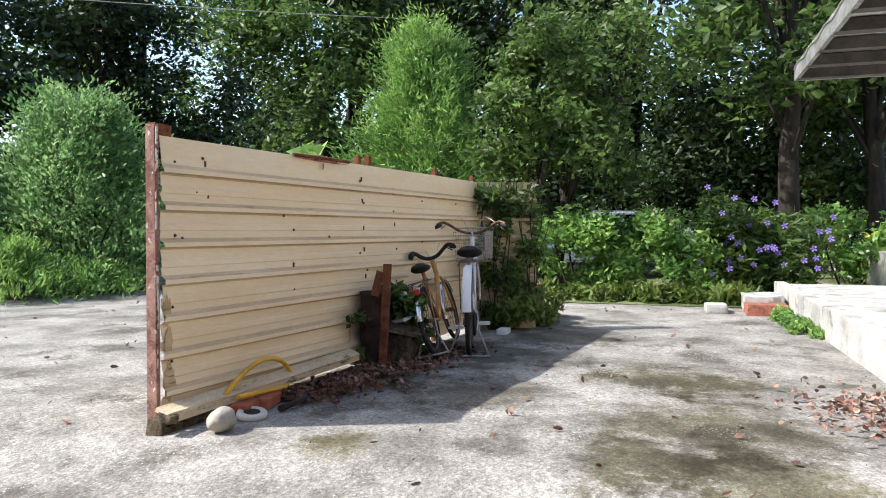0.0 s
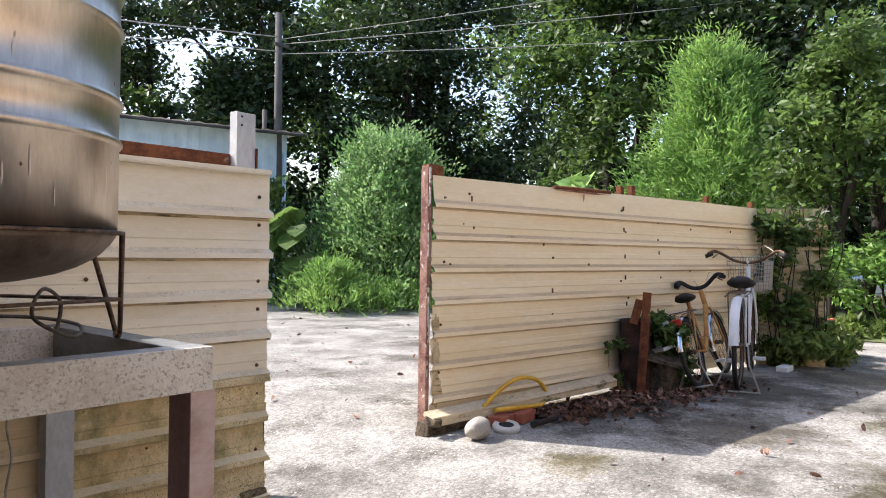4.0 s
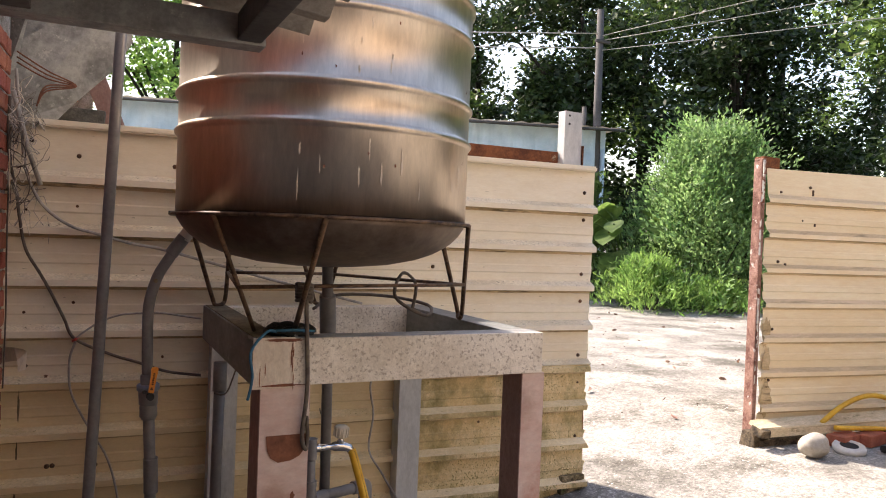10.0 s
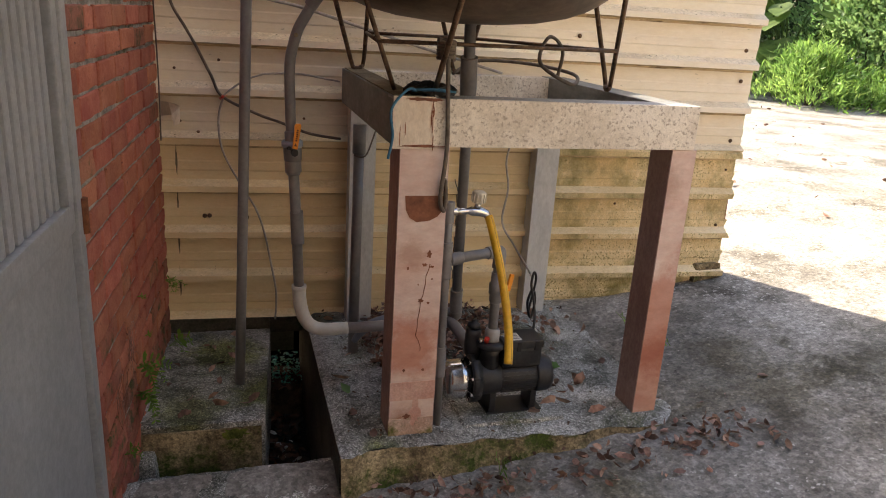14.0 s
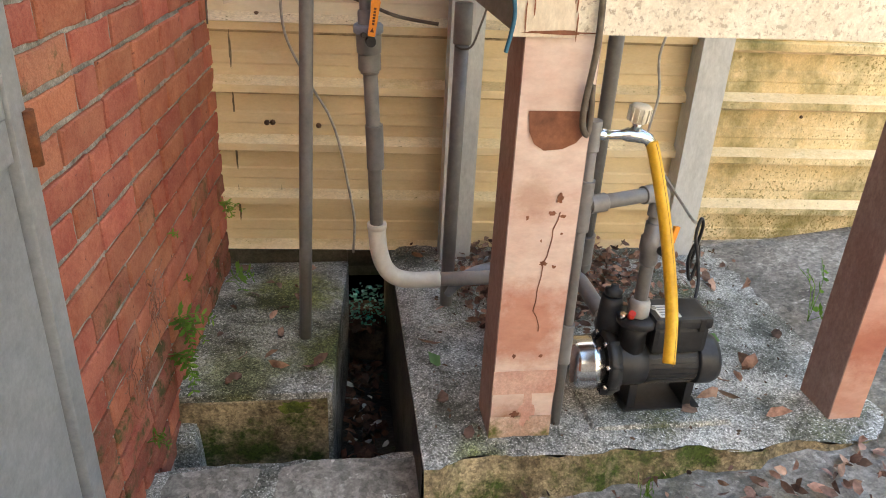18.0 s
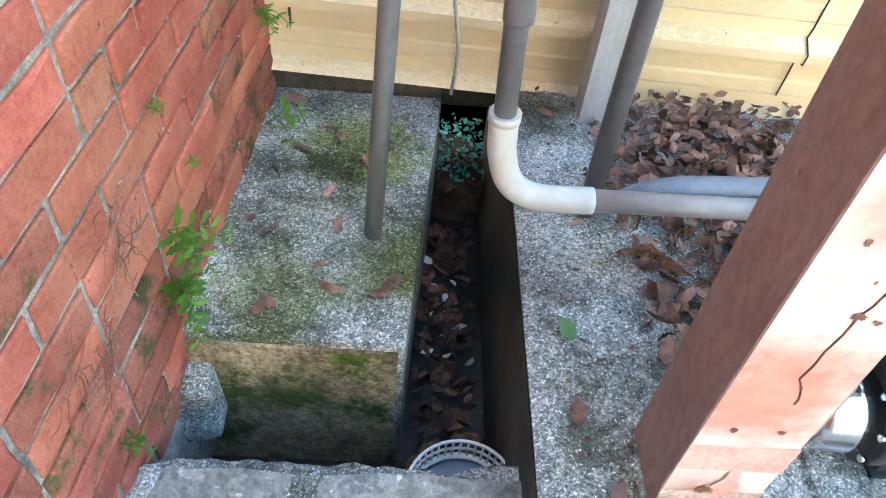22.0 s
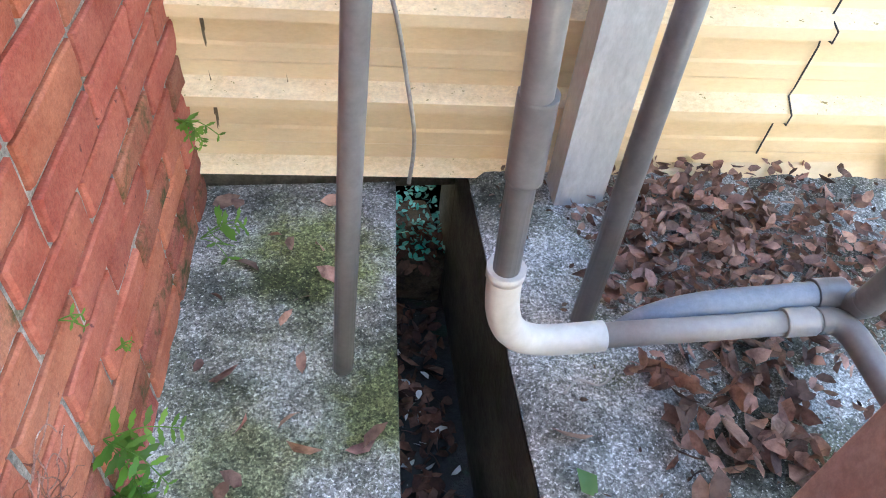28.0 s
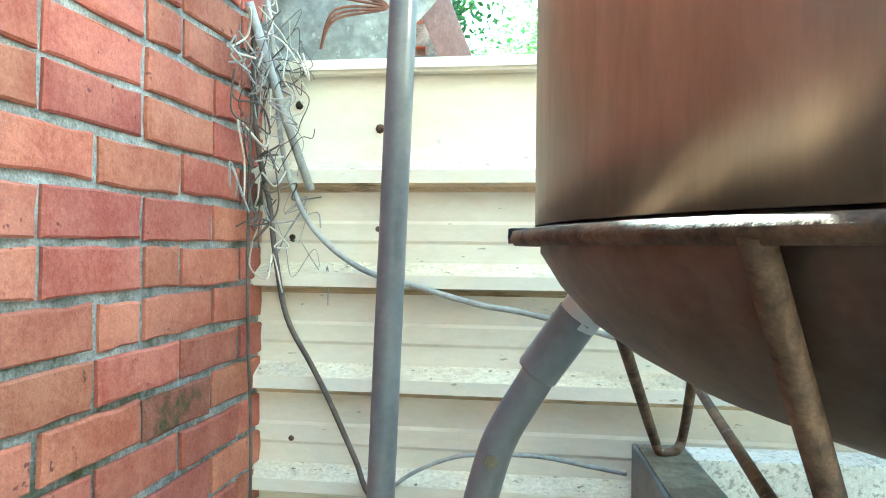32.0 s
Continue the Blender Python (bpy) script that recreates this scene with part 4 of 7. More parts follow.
door_part("jamb", -0.06, 0.03, -0.045, 0.0, -0.42, 1.75, M_DOOR)
door_part("lower_panel", -0.01, 0.015, -0.86, -0.05, -0.38, 0.46, M_DOOR, "dull grey lower panel")
door_part("mid_rail", -0.015, 0.025, -0.86, -0.05, 0.46, 0.52, M_DOOR)
door_part("stile", -0.015, 0.025, -0.085, -0.047, 0.52, 1.7, M_DOOR)
for i in range(16):
    y = -0.1 - i * 0.045
    door_part("rib", -0.005, 0.012, y - 0.03, y, 0.52, 1.7, M_DOOR, bevel=0.006)
part("hinge", tube(B(), [(-0.062, -1.24, 0.44), (-0.062, -1.24, 0.52)], 0.011, 10), M_RUST, door, "rusty butt hinge")

# ---- awning over the door ----
AZ = 1.44
awning = thing("awning", "low corrugated steel awning on dark galvanised purlins", "awning", at=(0.3, -2.2, AZ))
bm = B()
n = 56
ridge = [(-3.6 + (3.6 - 1.36) * i / n, 0.014 * (1 if (i // 2) % 2 else -1)) for i in range(n + 1)]
for off in (0.0, 0.003):
    near, far = ([bm.verts.new((x, y, AZ + 0.052 + dz + off + (0.12 if x < 0 else 0))) for y, dz in ridge] for x in (-0.3, 0.7))
    for i in range(n):
        bm.faces.new((near[i], far[i], far[i + 1], near[i + 1]))
part("roof_sheet", bm, M_ROOF, awning)
part("front_purlin", cube(B(), -0.12, 0.58, -1.47, -1.41, AZ - 0.03, AZ + 0.032, 0.004), M_GALV, awning)
part("side_purlin", cube(B(), 0.52, 0.57, -3.5, -1.47, AZ - 0.025, AZ + 0.032, 0.004), M_DARKIN, awning)
part("purlin", cube(B(), 0.1, 0.15, -3.5, -1.47, AZ - 0.025, AZ + 0.032, 0.004), M_DARKIN, awning)
part("rear_purlin", cube(B(), -0.12, 0.58, -3.55, -3.5, AZ - 0.03, AZ + 0.032, 0.004), M_GALV, awning)

# ---- roof edge behind the fence, seen over its top ----
lean = thing("lean_to", "lean-to with a grey sheet flap and dark red beam", "shed", at=(0.1, 0.7, 0))
# extra height is added to cut skylight in the corner
part("back_wall", cube(B(), -0.4, 0.26, 0.9, 1.05, -0.3, 2.4), M_MORTAR, lean)
# roof out of view, added to keep the sun off the stand
bm = B()
n = 30
eave, ridge = ([bm.verts.new((-0.4 + 1.3 * k / n, y, z + (0.02 if (k // 2) % 2 else 0))) for k in range(n + 1)] for y, z in ((0.3, 2.22), (1.9, 2.5)))
for k in range(n):
    bm.faces.new((eave[k], eave[k + 1], ridge[k + 1], ridge[k]))
bmesh.ops.solidify(bm, geom=list(bm.faces), thickness=0.004)
part("roof_sheet", bm, M_ROOF, lean, "unseen roof sheet added to shade the stand")
bm = B()
v = [bm.verts.new(p) for p in ((-0.4, 0.16, 1.98), (0.36, 0.2, 1.98), (0.4, 0.26, 1.78), (0.33, 0.3, 1.66), (0.2, 0.3, 1.52), (0.12, 0.28, 1.42), (-0.02, 0.24, 1.41), (-0.4, 0.2, 1.42))]
bm.faces.new(v)
bmesh.ops.solidify(bm, geom=list(bm.faces), thickness=0.006)
part("sheet_flap", bm, M_GALV, lean, "bent grey metal flap")
part("torn_corner", cube(B(), -0.08, 0.06, -0.003, 0.003, -0.13, 0.13, 0, pose(-0.02, 0.15, 1.74, 12, 25, -30), 0.02), M_GALV, lean, "folded corner of the sheet")
for k in range(3):
    rod("loose_wire", [(0.0, 0.14, 1.66 - 0.02 * k), (0.1, 0.13, 1.6 - 0.015 * k), (0.2, 0.17, 1.56), (0.1, 0.12, 1.52 + 0.01 * k), (0.07, 0.12, 1.46)], 0.003, M_STAIN, lean, "reddish wire", 5, True)
part("stained_ledge", cube(B(), -0.1, 0.3, 0.32, 0.42, 1.2, 1.5, 0.01, jag=0.012), M_DIMWETCONC, lean, "dark stained cement ledge")
bm = cube(B(), -0.04, 0.04, -0.03, 0.03, -0.9, 0.9, 0.004)
bmesh.ops.transform(bm, matrix=pose(0.31, 0.5, 1.55, 0, -22, 0) @ Matrix.Translation((0, 0, 0.75)), verts=list(bm.verts))
part("red_beam", bm, M_REDBROWN, lean, "dark red oxide beam")
part("parapet", cube(B(), 0.44, 1.3, 0.45, 0.65, 0.2, 1.47, 0.02, jag=0.01), M_PLASTER, lean, "grey cement parapet")
part("pillar", cube(B(), 2.35, 2.65, 6.0, 6.3, -0.2, 3.2, 0.01), M_WHITE, lean, "white concrete pillar")
part("blue_panel", cube(B(), 2.65, 3.3, 6.1, 6.2, -0.2, 3.15, 0.01), M_SHED, lean, "blue-grey wall panel")
# never in view: added to keep southern light off the low corner
tagged(part("wall_blocker", cube(B(), -0.1, 0.95, -3.95, -3.75, -0.5, 2.36), M_PLASTER), "added unseen wall that blocks light from the south", "wall", kind="structure")
# out of view: added as a warm reflector for the tank and fences
tagged(part("wall_bounce", cube(B(), -0.3, 15.0, -9.3, -9.0, -0.4, 7.0), M_OCHRE), "added unseen ochre wall that bounces warm light", "wall", kind="structure")

# ---- shed beyond the fence ----
shed = thing("shed", "pale blue corrugated steel shed with a rust-streaked roof edge", "shed", at=(5, 10.5, 0))
SH0, SH1 = (0.45, 12.1), (9.87, 9.3)
bm = B()
n = 170
length = (Vector(SH1) - Vector(SH0)).length
lo, hi = ([bm.verts.new((*on_line(SH0, SH1, length * i / n, 0.015 if (i // 2) % 2 else 0.0), z)) for i in range(n + 1)] for z in (-0.1, 3.4))
for i in range(n):
    bm.faces.new((lo[i], lo[i + 1], hi[i + 1], hi[i]))
part("front_wall", bm, M_SHED, shed)
bm = B()
e = [(*SH1, z) for z in (-0.1, 3.4)] + [(SH1[0] + 1.2, SH1[1] + 3.5, z) for z in (3.4, -0.1)]
bm.faces.new([bm.verts.new(p) for p in e])
bmesh.ops.solidify(bm, geom=list(bm.faces), thickness=0.02)
part("side_wall", bm, M_SHED, shed)
bm = B()
n = 60
lo, hi = ([bm.verts.new((on_line(SH0, SH1, (length + 0.3) * i / n, o)[0], on_line(SH0, SH1, (length + 0.3) * i / n, o)[1], z + (0.03 if i % 2 else 0.0))) for i in range(n + 1)] for o, z in ((0.35, 3.4), (-3.5, 3.62)))
for i in range(n):
    bm.faces.new((lo[i], lo[i + 1], hi[i + 1], hi[i]))
bmesh.ops.solidify(bm, geom=list(bm.faces), thickness=0.01)
part("roof", bm, M_ROOF, shed, "weathered roof sheets")
part("gutter", tube(B(), [(*on_line(SH0, SH1, 0, 0.37), 3.36), (*on_line(SH0, SH1, length + 0.25, 0.37), 3.36)], 0.03, 8), M_WOODPOLE, shed)
rod("downpipe", [(*on_line(SH0, SH1, length - 0.06, 0.06), 3.0), (*on_line(SH0, SH1, length - 0.06, 0.06), 0)], 0.035, M_SHED, shed)

# ---- raised platform and its roof ----
plat = thing("platform", "raised pale concrete platform with a low kerb wall", "platform", at=(9, -6, 0))
bm = cube(B(), 2.2, 11.6, -9.0, -4.12, -0.4, 0.27, 0.012)
part("slab", bm, M_CURB, plat)
part("kerb", cube(B(), 2.2, 11.6, -4.13, -4.0, -0.4, 0.3, 0.015, jag=0.008), M_CURB, plat, "whitewashed kerb with grey stains")
part("low_wall", cube(B(), 14.5, 20.0, -6.4, -6.1, 0, 0.65, 0.02), M_CURB, plat)
steps = thing("brick_steps", "two rough brick and stone steps against the platform", "steps", at=(10, -3.7, 0))
part("lower_step", cube(B(), 9.75, 10.3, -3.96, -3.5, -0.02, 0.13, 0.012, jag=0.01), M_BRICKMOSS, steps)
part("upper_step", cube(B(), 10.15, 10.9, -3.96, -3.5, 0, 0.2, 0.015, jag=0.012), M_CURB, steps)
tagged(part("white_stone", cube(B(), 9.9, 10.3, -3.3, -3.05, -0.02, 0.12, 0.04, jag=0.02), M_CURB), "pale rounded stone at the edge of the grass", "stone")
porch = thing("porch_roof", "corrugated steel porch roof on dark purlins above the platform", "roof", at=(5, -5, 2.3))
bm = B()
n = 24
for off in (0, 0.004):
    a, b = ([bm.verts.new((4.0 + (7.3 - 4.0) * i / n, y, 2.36 + (0.025 if (i // 2) % 2 else 0) + off)) for i in range(n + 1)] for y in (-3.62, -9))
    for i in range(n):
        bm.faces.new((a[i], a[i + 1], b[i + 1], b[i]))
part("roof_sheet", bm, M_WHITE, porch, "pale unseen roof sheet added to shade the stand")
part("fascia", cube(B(), 4.0, 7.3, -3.66, -3.63, 2.27, 2.4, 0.004), M_GALV, porch)
part("end_fascia", cube(B(), 7.3, 7.33, -9, -3.63, 2.27, 2.4, 0.004), M_GALV, porch)
for i in range(7):
    part("purlin", cube(B(), 4.2 + 0.5 * i, 4.3 + 0.5 * i, -8.9, -3.64, 2.27, 2.35, 0.003), M_DARKIN, porch)

# ---- stains and cracks of the fences ----


def blob(parent, name, mat, at, along, r, tall, label="", seed=0, up=(0, 0, 1), off=0.0012):
    """An irregular stain lying on a surface: centre, direction along it, half width and half height."""
    r2 = np.random.default_rng(seed)
    a, u = Vector(along).normalized(), Vector(up).normalized()
    nrm = a.cross(u)
    bm = B()
    ring = []
    for k in range(22):
        t = 2 * math.pi * k / 22
        f = r2.uniform(0.6, 1.15)
        ring.append(bm.verts.new(Vector(at) + a * (r * f * math.cos(t)) + u * (tall * f * math.sin(t)) + nrm * off))
    bm.faces.new(ring)
    return part(name, bm, mat, parent, label)


DB = (Vector(FB1) - Vector(FB0)).normalized()
DB = (DB.x, DB.y, 0)
DA = (Vector(FA1) - Vector(FA0)).normalized()
DA = (DA.x, DA.y, 0)
for i, (s, z, w, h) in enumerate(((0.453, -0.03, 0.03, 0.015), (0.069, 0.36, 0.004, 0.06), (0.067, 0.19, 0.004, 0.05), (0.064, 0.03, 0.004, 0.05), (0.062, -0.14, 0.004, 0.07), (0.2, -0.1, 0.002, 0.03))):
    blob(fence_b, "stain", M_RUSTSTAIN if i == 0 else M_GALVTOP, (*on_line(FB0, FB1, s, -0.002 if z < 0.43 else 0.004), z), DB, w, h, "rust stain" if i == 0 else "thin mossy drip", 20 + i, off=0.003)
crack = [(1.167, 0.3), (1.185, 0.175), (1.18, 0.091), (1.183, 0.029), (1.178, -0.06), (1.172, -0.148), (1.168, -0.229)]
heights = sorted({z for _, z in crack} | {rib + d for rib in (0.256, 0.072, -0.112) for d in (0.03, 0.009, -0.014, -0.019)}, reverse=True)
path = []
for z in heights:
    s = float(np.interp(z, [q[1] for q in crack[::-1]], [q[0] for q in crack[::-1]])) + 0.004 * noise.noise(Vector((z * 30, 0, 0)))
    proud = any(-0.0145 <= z - rib <= 0.0095 for rib in (0.256, 0.072, -0.112))
    path.append((*on_line(FB0, FB1, s, 0.043 if proud else 0.006), z))
part("crack", tube(B(), path, 0.002, 5), M_BLACK, fence_b, "dark crack in the sheet")
for i, (s, z, w, h) in enumerate(((1.4, 1.466, 0.34, 0.009), (1.42, 1.43, 0.012, 0.03), (1.62, 1.292, 0.05, 0.008), (2.45, 0.62, 0.25, 0.012), (0.035, 0.58, 0.03, 0.09), (0.045, 0.4, 0.035, 0.1), (0.05, 0.22, 0.045, 0.1), (1.75, 0.24, 0.012, 0.06), (1.78, 0.1, 0.015, 0.04))):
    blob(fence_a, "stain", M_OLDRUST if i < 3 else M_GRIMESHADE, (*on_line(FA0, FA1, s, 0.007), z), DA, w, h, "rust stain" if i < 3 else "brown grime", 80 + i, off=0.004)
for i, (s, z) in enumerate(((0.32, 1.36), (0.34, 1.19), (0.15, 0.95), (1.0, 1.1), (1.92, 1.38), (1.93, 1.22), (1.95, 1.02), (1.96, 0.86), (1.98, 0.66), (2.4, 1.3), (2.42, 1.05), (1.5, 0.95), (1.1, 0.78))):
    part("peg_mark", cube(B(), *[q for v in ((-0.006, 0.006), (-0.004, 0.004), (-0.02, 0.012)) for q in v], 0.002, Matrix.Translation((*on_line(FA0, FA1, s, 0.004), z))), M_ROD, fence_a)
part("splash_lump", cube(B(), -0.1, 0.0, -0.79, -0.722, -0.62, -0.45, 0.02, jag=0.02), M_PAD, block, "rough cement lump at the block's corner")
blob(block, "moss_patch", M_MOSS, (0.24, -0.7275, -0.41), (1, 0, 0), 0.05, 0.022, "bright moss", 3, off=0.002)

# ---- tank stand ----
SX0, SX1, SY0, SY1, SZ = 0.665, 1.585, -1.045, -0.1, 0.735
stand = thing("tank_stand", "heavy steel stand with faded red primer legs and flaking white beams", "stand", at=(1.1, -0.6, -0.28))


def channel(bm, length, w, d, t):
    """A C section along z, open at the back (+y), as one closed skin."""
    out = [(0, 0), (w, 0), (w, d), (w - t, d), (w - t, t), (t, t), (t, d), (0, d)]
    lo, hi = ([bm.verts.new((x, y, z)) for x, y in out] for z in (0, length))
    for i in range(8):
        bm.faces.new((lo[i], lo[(i + 1) % 8], hi[(i + 1) % 8], hi[i]))
    bm.faces.new(lo[::-1])
    bm.faces.new(hi)
    return bm


for x, w, lab in ((SX0 + 0.02, 0.14, "primer-pink leg with rust stains"), (SX1 - 0.07, 0.085, "faded red primer leg")):
    bm = channel(B(), SZ - 0.13 + 0.28, w, 0.12, 0.008)
    bmesh.ops.bevel(bm, geom=list(bm.edges), offset=0.002, segments=1, affect="EDGES")
    bmesh.ops.transform(bm, matrix=pose(x, SY0 + 0.006, -0.28), verts=list(bm.verts))
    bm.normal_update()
    # side and back faces take the darker red-brown material
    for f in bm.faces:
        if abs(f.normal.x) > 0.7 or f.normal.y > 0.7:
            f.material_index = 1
    part("leg", bm, [M_PINK, M_REDBROWN], stand, lab)
for x in (SX0 + 0.025, SX1 - 0.12):
    bm = channel(B(), SZ - 0.13 + 0.28, 0.1, 0.07, 0.006)
    bmesh.ops.transform(bm, matrix=pose(x, SY1 - 0.06, -0.28), verts=list(bm.verts))
    part("leg", bm, M_GALVLEG, stand, "pale galvanised back leg")
part("front_beam", cube(B(), SX0, SX1, SY0, SY0 + 0.012, SZ - 0.13, SZ, 0.003), M_WHITEFLAKE, stand, "flaking white front beam")
part("front_flange", cube(B(), SX0, SX1, SY0 + 0.012, SY0 + 0.09, SZ - 0.01, SZ, 0.002), M_GALV, stand)
part("end_plate", cube(B(), SX0 - 0.004, SX0 + 0.11, SY0 - 0.004, SY0 + 0.001, SZ - 0.135, SZ + 0.004, 0.002), M_PLATE, stand, "welded cream end plate")
part("side_beam", cube(B(), SX0, SX0 + 0.085, SY0 + 0.012, SY1 + 0.02, SZ - 0.13, SZ - 0.002, 0.004), M_GALVDARK, stand, "dull galvanised side beam")
part("dirt_film", cube(B(), SX0 + 0.006, SX0 + 0.079, SY0 + 0.03, SY1, SZ - 0.001, SZ + 0.0015), M_GALVTOP, stand, "brown dirt on the beam")
part("side_beam", cube(B(), SX1 - 0.1, SX1, SY0 + 0.012, SY1 + 0.02, SZ - 0.13, SZ - 0.002, 0.004), M_GALVDARK, stand, "dull galvanised side beam")
part("back_beam", cube(B(), SX0 + 0.085, SX1 - 0.1, SY1 - 0.06, SY1 + 0.02, SZ - 0.13, SZ - 0.004, 0.004), M_WHITEFLAKE, stand)
bm = B()
bm.faces.new([bm.verts.new((SX0 + x, SY0 + 0.0035, z)) for x, z in ((0.04, 0.47), (0.155, 0.47), (0.15, 0.43), (0.135, 0.41), (0.11, 0.398), (0.075, 0.395), (0.055, 0.408), (0.044, 0.43))])
part("rust_patch", bm, M_STAIN, stand, "dark rust stain")
for i, (x, z, w, h) in enumerate(((0.118, 0.3, 0.008, 0.013), (0.106, 0.268, 0.008, 0.006), (0.128, 0.262, 0.007, 0.004), (0.1, 0.16, 0.009, 0.006), (0.122, 0.152, 0.005, 0.005), (0.058, 0.26, 0.003, 0.006), (0.06, -0.06, 0.004, 0.006), (0.118, -0.062, 0.005, 0.005), (0.1, -0.205, 0.018, 0.045), (0.075, -0.215, 0.012, 0.01), (0.13, 0.225, 0.003, 0.003), (0.09, 0.21, 0.0025, 0.003))):
    blob(stand, "rust_spot", M_STAIN if i != 8 else M_SALMON, (SX0 + x, SY0 + 0.0052, z), (1, 0, 0), w, h, "", 200 + i)
streak = [(0.122, 0.27), (0.112, 0.235), (0.108, 0.19), (0.1, 0.16), (0.094, 0.1), (0.09, 0.05), (0.104, 0.02), (0.106, 0.0)]
for (xa, za), (xb, zb) in zip(streak, streak[1:]):
    part("rust_crack", tube(B(), [(SX0 + xa, SY0 + 0.0055, za), (SX0 + (xa + xb) / 2 + 0.002, SY0 + 0.0055, (za + zb) / 2), (SX0 + xb, SY0 + 0.0055, zb)], 0.0013, 4), M_STAIN, stand)
part("salmon_band", cube(B(), SX0 + 0.0205, SX0 + 0.1595, SY0 + 0.0045, SY0 + 0.0075, -0.16, -0.1, 0, jag=0.0), M_SALMON, stand, "deeper salmon paint band")
part("mossy_foot", cube(B(), SX0 + 0.0205, SX0 + 0.1595, SY0 + 0.0043, SY0 + 0.0075, -0.279, -0.222, 0), M_LEGFOOT, stand, "mossy worn paint at the foot")
for i in range(7):
    blob(stand, "rust_run", M_STAIN, (SX0 + (0.103, 0.106, 0.1, 0.104, 0.03, 0.016, 0.107)[i], SY0 - 0.0045, SZ - 0.02 - 0.016 * i), (1, 0, 0), rng.uniform(0.0012, 0.0024), rng.uniform(0.01, 0.035), "", 260 + i)

blob(stand, "rust_edge", M_STAIN, (SX0 + 0.075, SY0 - 0.0045, SZ - 0.126), (1, 0, 0), 0.07, 0.004, "rusty lower edge", 275)
blob(stand, "rust_edge", M_STAIN, (SX0 + 0.085, SY0 - 0.0045, SZ - 0.003), (1, 0, 0), 0.06, 0.005, "rusty upper edge", 276)

# ---- water tank ----
TC = Vector((0.905, -0.845, 0))
TR = 0.43
tank = thing("water_tank", "round stainless steel water tank with pressed bands and a domed bottom", "water tank", at=(TC.x, TC.y, 0.9))
TM = Matrix.Translation((TC.x, TC.y, 0))
prof = [(TR, 1.074)]
for z in (1.302, 1.408, 1.6, 1.705, 1.9, 2.005):
    prof += [(TR, z - 0.014), (TR + 0.005, z - 0.009), (TR + 0.009, z - 0.004), (TR + 0.01, z), (TR + 0.009, z + 0.004), (TR + 0.005, z + 0.009), (TR, z + 0.014)]
prof += [(TR, 2.2), (TR - 0.03, 2.24), (0.25, 2.31), (0.2, 2.32)]
part("body", turned(B(), prof, TM, 96), M_STEEL, tank)
bowl = [(0.02, 0.925), (0.1, 0.928), (0.2, 0.938), (0.28, 0.955), (0.33, 0.973), (0.365, 0.992), (0.39, 1.01), (0.412, 1.034), (0.422, 1.05), (TR - 0.004, 1.056), (TR - 0.004, 1.074)]
# the dome's steel is far darker and browner than the body's
part("bottom_dome", turned(B(), bowl, TM, 96), M_STEELBROWN, tank, "dull brown domed bottom")
part("rim", turned(B(), [(TR - 0.01, 1.0645), (TR + 0.008, 1.0645), (TR + 0.01, 1.068), (TR + 0.008, 1.0715), (TR - 0.01, 1.0715)], TM, 96), M_ROD, tank, "dark rusty rim seam")
part("rim_tab", cube(B(), 0.458, 0.474, -0.842, -0.83, 1.063, 1.073, 0.003, jag=0.002), M_BLACK, tank)
part("lid", turned(B(), [(0.22, 2.31), (0.22, 2.36), (0.05, 2.38)], TM, 32), M_STEEL, tank)
for k in range(34):
    a = radians(rng.uniform(-125, -15))
    low = k < 22
    z, tall = (rng.uniform(1.13, 1.26), rng.uniform(0.015, 0.045)) if low else (rng.uniform(1.44, 1.57), rng.uniform(0.006, 0.02))
    blob(tank, "drip_mark", M_PLATE if k % 3 else M_STAIN, (TC.x + (TR + 0.0006) * math.cos(a), TC.y + (TR + 0.0006) * math.sin(a), z), (-math.sin(a), math.cos(a), 0), rng.uniform(0.0012, 0.003), tall if k % 3 else 0.005, "", 500 + k, off=0.0006)
base = thing("tank_cradle", "rusty bent-rod cradle with looped feet under the tank", "cradle", at=(TC.x, TC.y, SZ))
ring = [(TC.x + (TR + 0.012) * math.cos(a), TC.y + (TR + 0.012) * math.sin(a), 1.066) for a in np.linspace(0, 2 * math.pi, 60)]
rod("ring", ring, 0.0055, M_ROD, base, seg=6)


def on_ring(deg, r, z):
    return TC + Vector((r * math.cos(radians(deg)), r * math.sin(radians(deg)), z))


FEET = (((-146, -106), ((0.69, -0.915), (0.782, -1.0))), ((-24, 12), ((1.472, -0.69), (1.482, -0.63))), ((62, 88), ((1.08, -0.14), (1.14, -0.14))), ((118, 146), ((0.735, -0.148), (0.683, -0.17))))
for degs, (f0, f1) in FEET:
    a, b = on_ring(degs[0], TR + 0.012, 1.066), on_ring(degs[1], TR + 0.012, 1.066)
    if degs[0] > 100:
        a, b, f0, f1 = b, a, f1, f0
    elif degs[0] > 60:
        a, b = b, a
    ga, gb = Vector((*f0, SZ + 0.008)), Vector((*f1, SZ + 0.008))
    fa, fb = ga + Vector((0, 0, 0.028)), gb + Vector((0, 0, 0.028))
    if degs[0] < -100:
        rod("foot", [a, a.lerp(ga, 0.5), ga], 0.0065, M_ROD, base, seg=10)
        rod("foot", [b, b.lerp(gb, 0.5), gb], 0.0075, M_ROD, base, seg=10)
    else:
        rod("foot", [a, a.lerp(fa, 0.5), fa, ga.lerp(gb, 0.25), ga.lerp(gb, 0.75), fb, b.lerp(fb, 0.5), b], 0.008, M_ROD, base, seg=8, curve=True)
